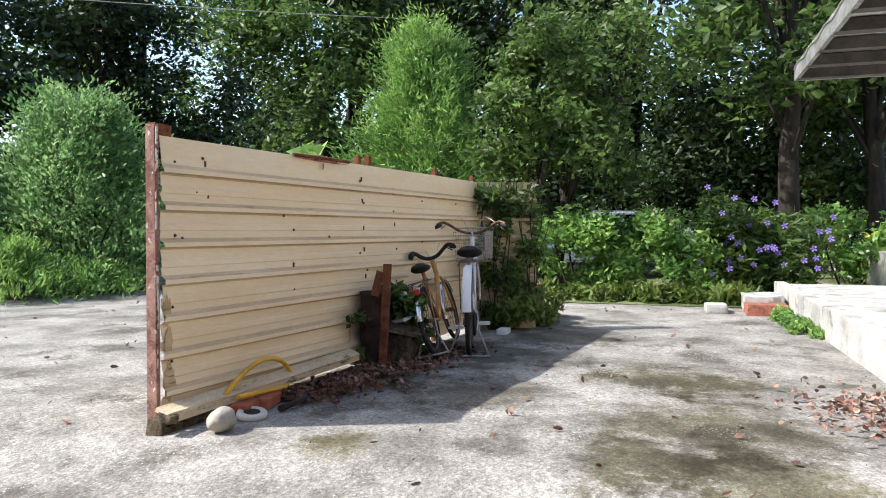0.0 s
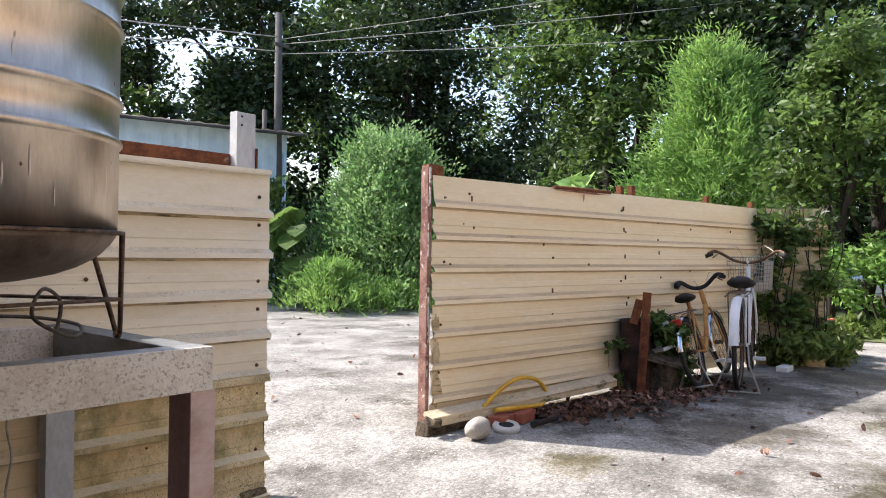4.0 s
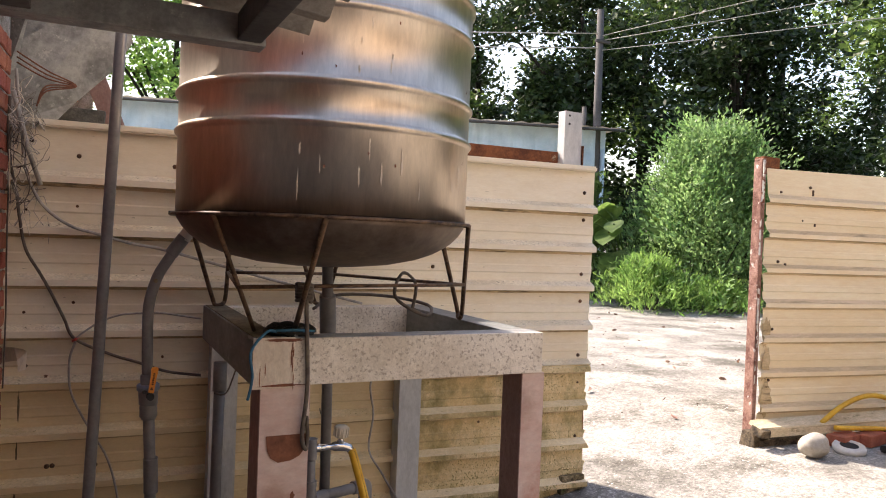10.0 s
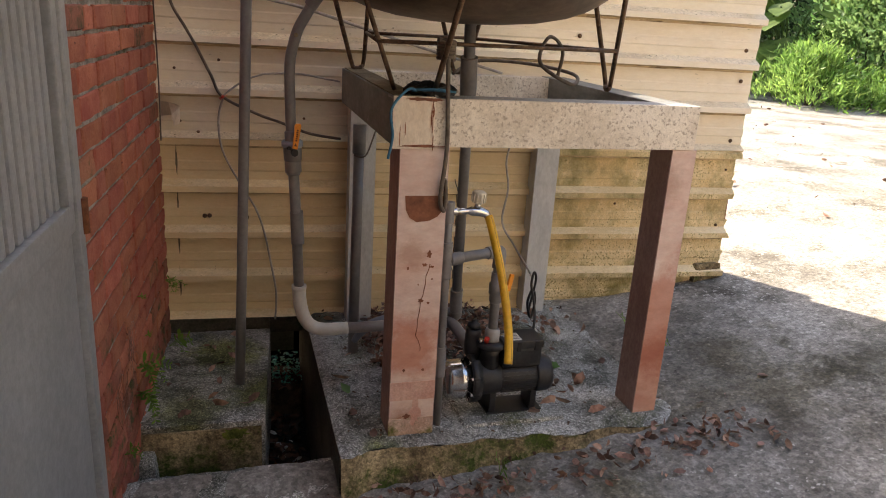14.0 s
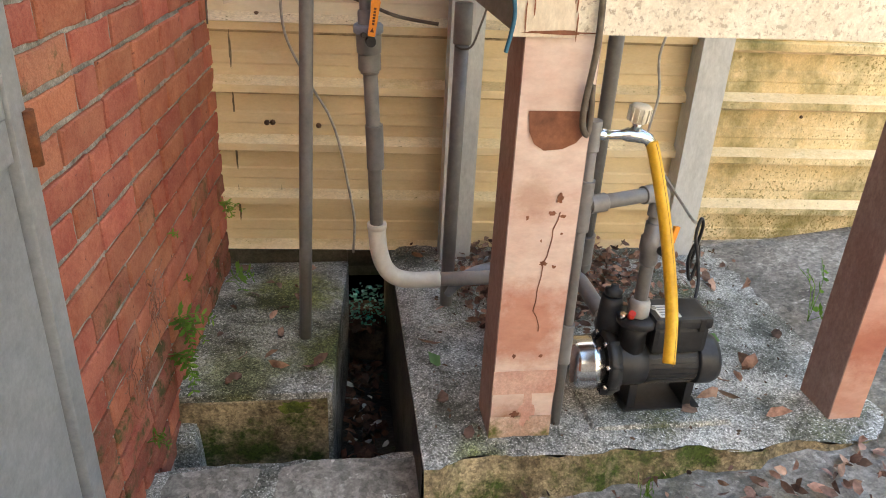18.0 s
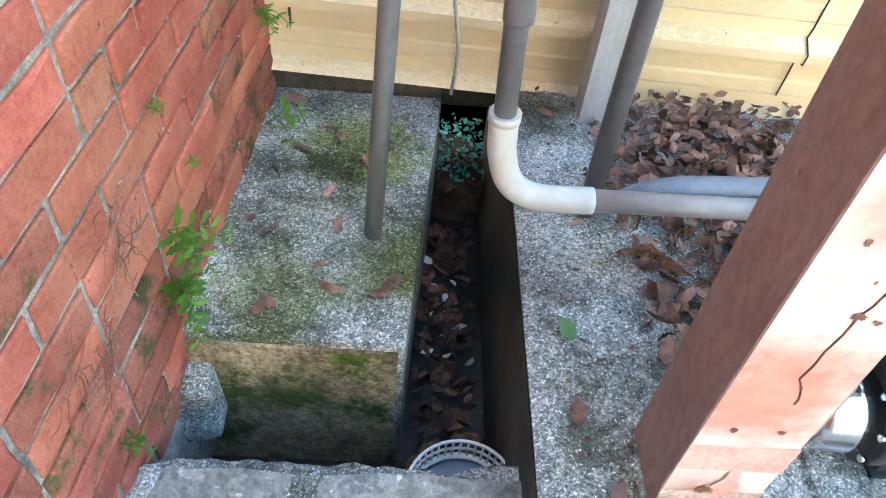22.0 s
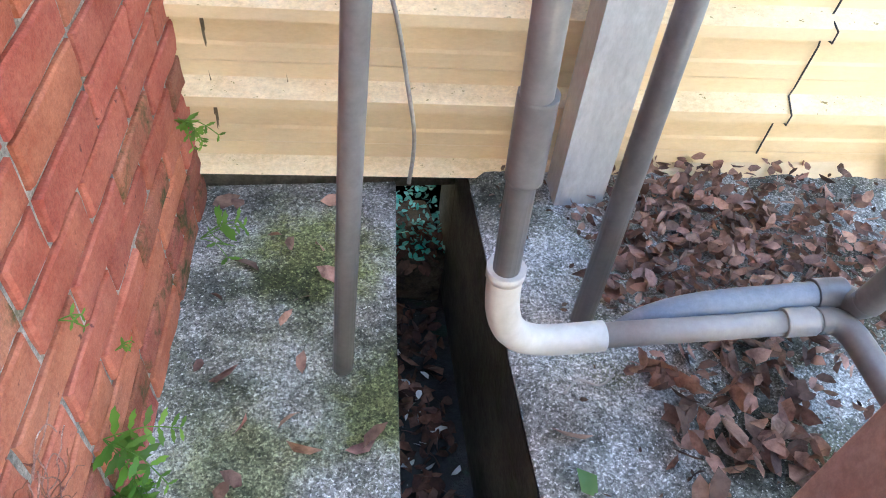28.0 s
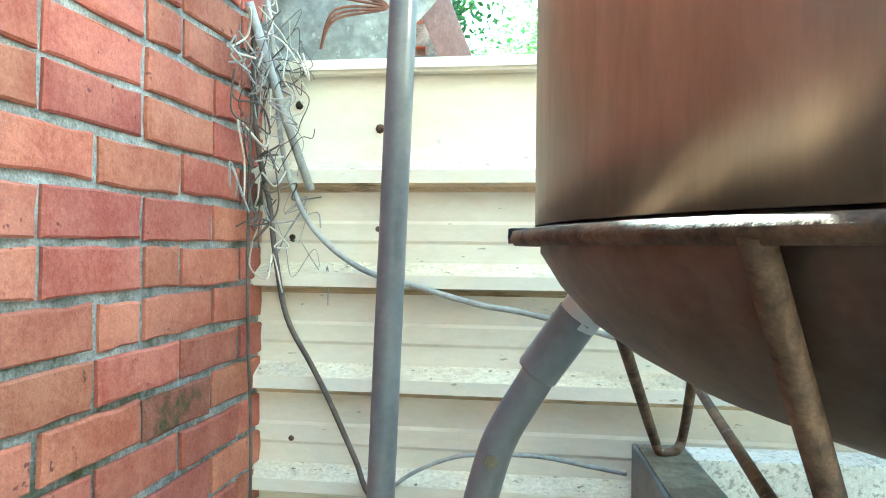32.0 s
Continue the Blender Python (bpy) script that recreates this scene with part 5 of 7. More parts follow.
knots = [Vector((*fp[0], SZ)).lerp(on_ring(degs[0], TR + 0.01, 1.06), 0.42) for degs, fp in FEET]
for p, q in zip(knots, knots[1:] + knots[:1]):
    rod("brace", [p, q], 0.006, M_ROD, base, seg=6)
rope = thing("rope", "knotted old rope tied round a cradle rod and hanging down", "rope", at=(0.82, -1.01, 0.86))
kx, ky, kz = 0.8, -1.035, 0.86
loops = []
for i in range(40):
    a = i * 0.9
    loops.append((kx + 0.022 * math.cos(a), ky + 0.022 * math.sin(a), kz - 0.025 + 0.05 * (i / 39)))
rod("knot", loops, 0.006, M_WIREDARK, rope, seg=5)
rod("strand", [(kx, ky - 0.02, kz - 0.02), (kx + 0.004, SY0 - 0.012, SZ + 0.02), (kx + 0.01, SY0 - 0.014, 0.6), (kx, SY0 - 0.014, 0.47), (kx + 0.012, SY0 - 0.012, 0.43), (kx + 0.02, SY0 + 0.0, 0.46), (kx + 0.012, SY0 - 0.01, 0.52)], 0.006, M_WIREDARK, rope, seg=6, curve=True)
cord = thing("blue_cord", "frayed blue plastic cord hanging over the stand's corner", "cord", at=(0.68, -1.05, SZ))
rod("strand", [(0.74, -0.99, SZ + 0.01), (0.7, -1.04, SZ + 0.02), (0.655, -1.056, SZ - 0.03), (0.66, -1.058, SZ - 0.1), (0.65, -1.056, SZ - 0.16)], 0.004, M_BLUE, cord, seg=5, curve=True)
rod("strand", [(0.72, -1.0, SZ + 0.015), (0.78, -1.02, SZ + 0.02), (0.84, -1.0, SZ + 0.012)], 0.005, M_BLUE, cord, seg=5, curve=True)
rag = thing("rag", "crumpled dirty rag on the stand's corner", "rag", at=(0.78, -0.98, SZ))
bm = bmesh.new()
bmesh.ops.create_icosphere(bm, subdivisions=3, radius=1)
for v in bm.verts:
    v.co = Vector((0.78 + 0.075 * v.co.x, -0.975 + 0.04 * v.co.y, SZ + 0.012 + 0.022 * v.co.z)) + Vector(noise.noise_vector(v.co * 2.2)) * 0.014
part("cloth", bm, M_MUD, rag, "", True)

# ---- pipes ----
def pipe_thing(label, at):
    return thing("water_pipe", label, "pipe", "grey plastic pipes", at)


def sleeve(p, d, r, length, parent, mat=None, label=""):
    p, d = Vector(p), Vector(d).normalized()
    return rod("socket", [p - d * length / 2, p - d * length * 0.46, p + d * length * 0.46, p + d * length / 2], r, mat or M_PVC, parent, label, 14)


mast = pipe_thing("tall grey plastic pipe standing on the concrete block", (0.26, -0.452, -0.372))
rod("pipe", [(0.26, -0.452, -0.375), (0.277, -0.449, 0.08), (0.3, -0.446, 0.7), (0.318, -0.443, 1.21), (0.364, -0.436, 2.5)], 0.0175, M_PVC, mast, seg=16)
fill = pipe_thing("bent grey pipe from the tank to a pale elbow", (0.47, -0.62, 0))
up = [(0.458, -0.612, 0.03), (0.447, -0.622, 0.3), (0.436, -0.632, 0.5), (0.43, -0.638, 0.6), (0.427, -0.643, 0.7), (0.4265, -0.646, 0.76), (0.429, -0.65, 0.8), (0.437, -0.654, 0.838), (0.452, -0.66, 0.885), (0.478, -0.668, 0.932), (0.501, -0.678, 0.972), (0.53, -0.69, 1.01)]
rod("pipe", up[2:], 0.0162, M_PVC, fill, seg=16, curve=True)
rod("pipe", up[:3], 0.0168, M_PVC, fill, seg=16)
d = Vector((0.026, -0.011, 0.039)).normalized()
sleeve((0.502, -0.6785, 0.974), d, 0.0198, 0.066, fill)
rod("collar", [(0.517, -0.6845, 0.994), (0.538, -0.693, 1.03)], 0.0195, M_PVCW, fill, "white pipe nipple", 14)
part("plug_mark", turned(B(), [(0.0065, 0.0), (0.0065, 0.0025), (0.004, 0.003)], look((0.443, -0.676, 0.865), (0.43, -0.64, 0.86)) @ pose(0, 0, 0, 180), 10), M_GALVTOP, fill, "filled drill hole")
rod("elbow", [(0.4575, -0.612, 0.055), (0.459, -0.612, 0.02), (0.464, -0.611, -0.02), (0.478, -0.609, -0.064), (0.505, -0.606, -0.096), (0.548, -0.603, -0.11), (0.625, -0.6, -0.111)], 0.0225, M_PVCW, fill, "pale cream elbow", 16, True)
part("elbow_lip", tube(B(), [(0.4575, -0.612, 0.046), (0.4575, -0.612, 0.06)], 0.0245, 16), M_PVCW, fill)
sleeve((0.451, -0.618, 0.262), (-0.04, -0.037, 1), 0.021, 0.11, fill)
rod("run", [(0.615, -0.6, -0.111), (0.97, -0.598, -0.108)], 0.019, M_PVCL, fill, seg=16)
sleeve((0.925, -0.598, -0.108), (1, 0, 0), 0.0225, 0.05, fill, M_PVCL)
rod("bend", [(0.955, -0.598, -0.108), (0.985, -0.6, -0.109), (1.003, -0.63, -0.11), (1.007, -0.72, -0.112), (1.01, -0.87, -0.115)], 0.0205, M_PVC, fill, seg=14, curve=True)
VA, VD = Vector((0.4365, -0.632, 0.49)), Vector((-0.04, -0.037, 1)).normalized()
along_v = lambda z: VA + VD * (z - 0.49)
valve = part("valve_body", tube(B(), [along_v(z) for z in (0.44, 0.45, 0.484, 0.487, 0.52, 0.535, 0.545, 0.575, 0.58)], [0.021, 0.0225, 0.0225, 0.0275, 0.0285, 0.0285, 0.0225, 0.0225, 0.018], 18), M_PVC, fill, "ball valve")
part("valve_union", tube(B(), [along_v(z) for z in (0.528, 0.531, 0.546, 0.549)], [0.029, 0.033, 0.033, 0.029], 16), M_PVCB, fill, "bluish union collar")
part("valve_nut", tube(B(), [along_v(z) for z in (0.445, 0.448, 0.482, 0.485)], [0.023, 0.0255, 0.0255, 0.023], 8), M_PVC, fill)
part("valve_knob", tube(B(), [(0.437, -0.65, 0.517), (0.438, -0.668, 0.518), (0.438, -0.686, 0.518)], [0.008, 0.012, 0.011], 12), M_BLACK, fill)
part("valve_stem", tube(B(), [(0.42, -0.655, 0.528), (0.424, -0.672, 0.53)], 0.006, 8), M_BLACK, fill)
LM = pose(0.439, -0.682, 0.53, -3, 8, 0)
bm = B()
ring = [(-0.0085, 0.0), (-0.0085, 0.05), (-0.011, 0.07), (-0.008, 0.0765), (0.004, 0.078), (0.0095, 0.074), (0.0085, 0.05), (0.0075, 0.0)]
lo, hi = ([bm.verts.new(LM @ Vector((x, y, z))) for x, z in ring] for y in (-0.006, 0.004))
for k in range(8):
    bm.faces.new((lo[k], lo[(k + 1) % 8], hi[(k + 1) % 8], hi[k]))
bm.faces.new(lo[::-1])
bm.faces.new(hi)
bmesh.ops.recalc_face_normals(bm, faces=list(bm.faces))
bmesh.ops.bevel(bm, geom=list(bm.edges), offset=0.0012, segments=2, affect="EDGES")
handle = part("lever", bm, M_ORANGE, fill, "orange lever handle")
for i in range(6):
    part("print_mark", cube(B(), -0.003, 0.0025, -0.0068, -0.006, 0.024 + 0.0062 * i, 0.0285 + 0.0062 * i, 0, LM), M_RUST, fill)
bm = B()
bm.faces.new([bm.verts.new(LM @ Vector(p)) for p in ((-0.005, -0.0066, 0.009), (0.004, -0.0066, 0.009), (-0.0005, -0.0066, 0.019))])
part("print_mark", bm, M_RUST, fill)
stake = pipe_thing("loose grey pipe leaning against the stand, tied with wire", (0.66, -0.5, -0.28))
rod("pipe", [(0.67, -0.45, -0.275), (0.681, -0.42, 0.56)], 0.019, M_PVC, stake, seg=16)
part("end_socket", tube(B(), [(0.6798, -0.4233, 0.47), (0.6812, -0.4196, 0.57), (0.6812, -0.4196, 0.571)], [0.0235, 0.0235, 0.019], 18), M_PVC, stake)
rod("tie_wire", [(0.66, -0.44, 0.468), (0.682, -0.45, 0.462), (0.706, -0.428, 0.468), (0.74, -0.34, 0.5), (0.79, -0.22, 0.57)], 0.003, M_WIREDARK, stake, seg=5, curve=True)
rod("floor_wire", [(0.6, -0.6, -0.262), (0.63, -0.575, -0.265), (0.66, -0.59, -0.262), (0.69, -0.57, -0.265)], 0.0025, M_WIRE, stake, seg=5, curve=True)
run2 = pipe_thing("bluish grey pipe lying along the plinth beside the leaves", (0.8, -0.57, -0.2))
rod("pipe", [(0.655, -0.555, -0.185), (0.7, -0.562, -0.13), (0.79, -0.562, -0.104), (1.0, -0.556, -0.098)], [0.01, 0.018, 0.0215, 0.0215], M_PVCB, run2, seg=14, curve=True)
sleeve((0.99, -0.556, -0.098), (1, 0, 0.02), 0.025, 0.05, run2)
drop = pipe_thing("grey pipe from the tank's outlet down to the plinth", (1.04, -0.6, -0.1))
rod("pipe", [(0.925, -0.83, 0.94), (0.965, -0.74, 0.6), (1.015, -0.6, -0.06)], 0.0175, M_PVC, drop, seg=14)
sleeve((0.945, -0.785, 0.77), (0.12, 0.27, -1), 0.026, 0.13, drop)
sleeve((1.011, -0.612, -0.02), (0.07, 0.21, -1), 0.0225, 0.09, drop)
rod("elbow", [(1.012, -0.604, -0.05), (1.02, -0.59, -0.085), (1.015, -0.565, -0.098), (0.98, -0.556, -0.098)], 0.022, M_PVC, drop, seg=12, curve=True)
tap_line = pipe_thing("thin grey pipe beside the stand's leg with a chrome tap", (0.845, -0.995, -0.28))
rod("riser", [(0.85, -0.998, -0.28), (0.848, -0.996, 0.26), (0.847, -0.994, 0.43)], 0.0125, M_PVC, tap_line, seg=14)
sleeve((0.848, -0.996, 0.265), (0, 0, 1), 0.017, 0.11, tap_line)
sleeve((0.849, -0.997, -0.06), (0, 0, 1), 0.0165, 0.1, tap_line)
sleeve((0.847, -0.994, 0.41), (0, 0, 1), 0.0165, 0.06, tap_line)
rod("branch", [(0.848, -0.996, 0.265), (0.93, -0.97, 0.267), (1.0, -0.948, 0.268), (1.03, -0.938, 0.268)], 0.0155, M_PVC, tap_line, seg=14)
sleeve((0.878, -0.986, 0.2655), (1, 0.32, 0.01), 0.0195, 0.04, tap_line)
sleeve((1.012, -0.944, 0.268), (1, 0.32, 0.0), 0.0195, 0.045, tap_line)
part("tap_body", tube(B(), [(0.848, -0.994, 0.412), (0.872, -0.994, 0.412), (0.874, -0.994, 0.412), (0.905, -0.994, 0.412), (0.915, -0.994, 0.412), (0.94, -0.996, 0.411), (0.958, -1.0, 0.405), (0.966, -1.004, 0.392)], [0.012, 0.012, 0.0095, 0.0095, 0.0135, 0.0145, 0.012, 0.011], 14), M_CHROME, tap_line, "chrome tap body")
part("tap_neck", turned(B(), [(0.011, 0.0), (0.009, 0.012), (0.009, 0.02)], pose(0.932, -0.996, 0.42), 14), M_CHROME, tap_line)
cap = part("tap_handle", turned(B(), [(0.015, 0), (0.0195, 0.004), (0.02, 0.03), (0.018, 0.034), (0.006, 0.035)], pose(0.932, -0.996, 0.437, 4, 4, 0), 12), M_IVORY, tap_line, "ivory tap handle")
for k in range(12):
    a = 2 * math.pi * k / 12
    part("grip_rib", cube(B(), -0.0018, 0.0018, -0.0015, 0.002, 0.004, 0.03, 0.0006, pose(0.932, -0.996, 0.437, 4, 4, 0) @ pose(0.0205 * math.cos(a), 0.0205 * math.sin(a), 0, 0, 0, math.degrees(a) - 90)), M_IVORY, cap)
hose = thing("yellow_hose", "short yellow garden hose hanging from the tap", "hose", at=(0.98, -1.1, 0.1))
path = [(0.964, -1.003, 0.4), (0.972, -1.015, 0.37), (0.99, -1.06, 0.27), (0.999, -1.11, 0.17), (0.997, -1.16, 0.09), (0.987, -1.2, 0.02)]
rod("tube", path, 0.0125, M_HOSE, hose, seg=14, curve=True)
rod("stripe", [(x + 0.004, y - 0.0118, z) for x, y, z in path], 0.0014, M_ROD, hose, seg=5, curve=True)

# ---- pump ----
pump = thing("water_pump", "black electric water pump with a polished steel dome", "pump", at=(1.07, -0.93, -0.27))
PX = pose(0.0, -0.935, -0.157, 0, 90, 0)


def along(profile, seg=36):
    return turned(B(), profile, PX, seg)


part("steel_dome", along([(0.02, 0.878), (0.045, 0.881), (0.058, 0.889), (0.0625, 0.9), (0.0635, 0.93), (0.066, 0.934), (0.0635, 0.938), (0.0645, 0.965)]), M_CHROME, pump, "polished steel casing")
part("casing_ring", along([(0.06, 0.962), (0.077, 0.963), (0.079, 0.967), (0.079, 0.982), (0.074, 0.984), (0.074, 0.992), (0.058, 0.996)]), M_BLACK, pump)
part("pump_head", along([(0.055, 0.99), (0.058, 1.0), (0.056, 1.06), (0.05, 1.065)]), M_BLACK, pump, "cast pump head")
part("motor", along([(0.05, 1.055), (0.0535, 1.06), (0.0535, 1.185), (0.05, 1.19)]), M_BLACK, pump, "black motor drum")
for k in range(26):
    a = 2 * math.pi * k / 26
    part("cooling_fin", cube(B(), 1.068, 1.18, -0.0015, 0.0015, 0.0525, 0.0565, 0.0005, Matrix.Translation((0, -0.935, -0.157)) @ pose(0, 0, 0, math.degrees(a), 0, 0)), M_BLACK, pump)
part("fan_cover", along([(0.05, 1.183), (0.06, 1.185), (0.0615, 1.19), (0.061, 1.225), (0.056, 1.238), (0.045, 1.242), (0.01, 1.243)]), M_BLACK, pump, "rounded fan cover")
for k in range(8):
    a = 2 * math.pi * (k + 0.5) / 8
    c = Vector((0.0, -0.935 + 0.071 * math.cos(a), -0.157 + 0.071 * math.sin(a)))
    part("bolt", tube(B(), [c + Vector((0.955, 0, 0)), c + Vector((0.963, 0, 0))], 0.0055, 6), M_CHROME, pump)
    part("lug", tube(B(), [c + Vector((0.963, 0, 0)), c + Vector((0.99, 0, 0))], 0.009, 8), M_BLACK, pump)
box = part("terminal_box", cube(B(), 1.06, 1.19, -0.985, -0.895, -0.108, -0.04, 0.012), M_BLACK, pump)
part("box_lid", cube(B(), 1.056, 1.194, -0.989, -0.891, -0.044, -0.016, 0.009), M_BLACK, box)
for x in (1.09, 1.15):
    part("lid_groove", cube(B(), x + 0.012, x + 0.026, -0.9905, -0.984, -0.05, -0.018, 0.002), M_RUBBER, box)
part("label_plate", cube(B(), 1.07, 1.12, -0.978, -0.925, -0.0165, -0.0145), M_PVCW, box, "grey rating label")
for k in range(4):
    part("print_mark", cube(B(), 1.075, 1.115, -0.97 + 0.011 * k, -0.966 + 0.011 * k, -0.0146, -0.014), M_PVC, box)
part("tower", tube(B(), [(1.028, -0.94, -0.13), (1.029, -0.943, -0.07), (1.03, -0.945, -0.045)], [0.036, 0.03, 0.034], 18), M_BLACK, pump)
part("tower_flange", turned(B(), [(0.034, -0.046), (0.046, -0.044), (0.047, -0.03), (0.044, -0.027), (0.026, -0.026)], pose(1.03, -0.946, 0.0), 20), M_BLACK, pump)
for k in range(2):
    a = math.pi * k + 0.25
    part("flange_bolt", tube(B(), [(1.03 + 0.041 * math.cos(a), -0.946 + 0.041 * math.sin(a), -0.028), (1.03 + 0.041 * math.cos(a), -0.946 + 0.041 * math.sin(a), -0.014)], 0.0075, 6), M_CHROME, pump)
part("union_nut", tube(B(), [(1.03, -0.946, -0.027), (1.0302, -0.9455, -0.02), (1.0305, -0.945, 0.004), (1.031, -0.944, 0.016)], [0.0235, 0.0255, 0.0255, 0.021], 8), M_PVCL, pump, "pale grey plastic union")
rod("priming_port", [(0.99, -0.9, -0.1), (0.985, -0.9, -0.055), (0.983, -0.9, -0.02), (0.983, -0.9, 0.0)], [0.034, 0.03, 0.026, 0.024], M_BLACK, pump, "black priming chamber", 14)
part("priming_cap", turned(B(), [(0.018, 0), (0.0215, 0.004), (0.0215, 0.016), (0.01, 0.019), (0.009, 0.028)], pose(0.983, -0.9, 0.0, -6, 8, 0), 8), M_BLACK, pump)
part("drain_screw", tube(B(), [(1.005, -0.965, -0.02), (1.005, -0.972, -0.005)], 0.008, 8), M_RED, pump, "small red plug")
part("base_plate", cube(B(), 1.02, 1.21, -0.985, -0.885, -0.272, -0.264, 0.002), M_BLACK, pump)
for x in (1.03, 1.17):
    part("foot", cube(B(), x, x + 0.02, -0.975, -0.895, -0.266, -0.2, 0.003), M_BLACK, pump)
rod("inlet_stub", [(0.985, -0.875, -0.09), (0.99, -0.86, -0.1), (1.005, -0.82, -0.11)], 0.024, M_PVC, pump, "grey inlet socket", 14)
rod("outlet_pipe", [(1.031, -0.944, 0.01), (1.033, -0.94, 0.12), (1.035, -0.936, 0.24)], 0.0155, M_PVC, pump, seg=14)
rod("check_valve", [(1.033, -0.941, 0.1), (1.033, -0.941, 0.108), (1.0335, -0.94, 0.13), (1.0335, -0.94, 0.133), (1.034, -0.939, 0.165), (1.034, -0.939, 0.168), (1.0345, -0.938, 0.2)], [0.0165, 0.0205, 0.0205, 0.0245, 0.0245, 0.0205, 0.0195], M_PVC, pump, "grey ball valve", 14)
part("valve_knob", tube(B(), [(1.044, -0.956, 0.145), (1.052, -0.975, 0.143)], 0.01, 10), M_BLACK, pump)
part("valve_lever", cube(B(), -0.008, 0.008, -0.004, 0.004, 0.0, 0.055, 0.003, pose(1.058, -0.972, 0.15, 0, 14, 20)), M_ORANGE, pump, "orange lever")
rod("elbow", [(1.0345, -0.938, 0.215), (1.036, -0.936, 0.245), (1.034, -0.937, 0.266), (1.02, -0.941, 0.268)], 0.0205, M_PVC, pump, "grey elbow", 14, True)
rod("power_cable", [(1.185, -0.9, -0.05), (1.21, -0.86, 0.0), (1.215, -0.82, 0.06), (1.212, -0.8, 0.1), (1.222, -0.79, 0.14), (1.236, -0.78, 0.11), (1.225, -0.78, 0.03), (1.215, -0.79, 0.0)], 0.0045, M_BLACK, pump, seg=6, curve=True)
rod("cable_loop", [(1.215, -0.8, 0.08), (1.2, -0.81, 0.04), (1.22, -0.8, -0.02), (1.236, -0.79, 0.03), (1.23, -0.79, 0.07)], 0.0045, M_BLACK, pump, seg=6, curve=True)

# ---- cables on the fence and wall ----
ROOTS = ((-0.9, -0.14), (-0.93, -0.17), (-1.0, -0.1), (-0.8, -0.01), (-0.82, -0.05))


def cable(label, pts, r, mat):
    t = thing("cable", label, "cable", "loose cables", pts[0])
    rod("strand", pts, r, mat, t, seg=6, curve=True)
    return t


cable("pale grey cable drooping across the fence behind the tank", [(0.015, -0.06, 1.56), (0.023, -0.06, 1.474), (0.037, -0.06, 1.372), (0.046, -0.06, 1.259), (0.068, -0.06, 1.167), (0.112, -0.06, 1.086), (0.195, -0.063, 1.021), (0.298, -0.067, 0.99), (0.407, -0.072, 0.961), (0.528, -0.076, 0.939), (0.9, -0.09, 0.84), (1.3, -0.11, 0.74)], 0.0055, M_WIRE)
cable("brown cable sagging down the fence from the corner", [(0.0, -0.07, 1.46), (-0.002, -0.06, 1.32), (0.006, -0.058, 1.229), (0.026, -0.058, 1.137), (0.038, -0.058, 1.045), (0.06, -0.058, 0.933), (0.106, -0.058, 0.848), (0.14, -0.06, 0.785), (0.187, -0.062, 0.686), (0.226, -0.064, 0.61), (0.349, -0.07, 0.55), (0.436, -0.074, 0.52), (0.543, -0.08, 0.481), (0.663, -0.087, 0.463)], 0.0055, M_WIREDARK)
cable("pale cable looping from the tie to the stand's corner", [(0.226, -0.064, 0.612), (0.287, -0.067, 0.661), (0.354, -0.07, 0.692), (0.409, -0.073, 0.702), (0.508, -0.078, 0.704), (0.59, -0.082, 0.692), (0.657, -0.086, 0.682)], 0.004, M_WIRE)
cable("thin pale wire hanging down to the drain", [(0.228, -0.064, 0.606), (0.209, -0.062, 0.531), (0.219, -0.062, 0.411), (0.284, -0.065, 0.275), (0.338, -0.068, 0.18), (0.37, -0.07, 0.08), (0.394, -0.071, -0.05), (0.413, -0.072, -0.175), (0.408, -0.072, -0.29)], 0.0042, M_WIRE)
cable("pale flex running down the back leg to the pump's plug", [(1.36, -0.12, 0.72), (1.38, -0.12, 0.55), (1.34, -0.14, 0.4), (1.35, -0.16, 0.28), (1.32, -0.2, 0.15), (1.34, -0.3, 0.08), (1.29, -0.6, 0.07), (1.21, -0.79, 0.13)], 0.0042, M_WIRE)
cable("coiled cable lying on the stand under the tank", [(0.98, -0.5, 0.76), (1.1, -0.4, 0.8), (1.28, -0.45, 0.8), (1.38, -0.6, 0.78), (1.3, -0.75, 0.76), (1.2, -0.72, 0.82), (1.24, -0.68, 0.9), (1.3, -0.66, 0.86), (1.29, -0.66, 0.77)], 0.006, M_WIREDARK)
tie = tagged(part("red_tie", tube(B(), [(0.219, -0.05, 0.602), (0.226, -0.072, 0.61), (0.235, -0.05, 0.616)], 0.006, 8), M_RED), "red plastic tie round the cables", "cable tie")
vines = thing("dry_vines", "tangle of dry thin vines and wires in the wall's corner", "vines", at=(0.03, -0.12, 0.9))
for i in range(46):
    p = Vector((rng.uniform(0.0, 0.08), rng.uniform(-0.2, -0.03), rng.uniform(1.05, 1.5)))
    pts = [p.copy()]
    for k in range(rng.integers(4, 8)):
        p = p + Vector((rng.uniform(-0.045, 0.045), rng.uniform(-0.04, 0.04), rng.uniform(-0.075, 0.05)))
        p.x, p.y = max(0.012, min(0.13, p.x)), min(-0.035, max(-0.22, p.y))
        pts.append(p.copy())
    rod("tendril", pts, float(rng.uniform(0.0007, 0.0019)), (M_IVORY, M_WIRE, M_WIREDARK, M_WIREDARK, M_WIRE)[i % 5], vines, seg=4, curve=True)
rod("broken_conduit", [(0.015, -0.14, 1.47), (0.06, -0.07, 1.28), (0.1, -0.05, 1.16)], 0.008, M_WIRE, vines, seg=8)
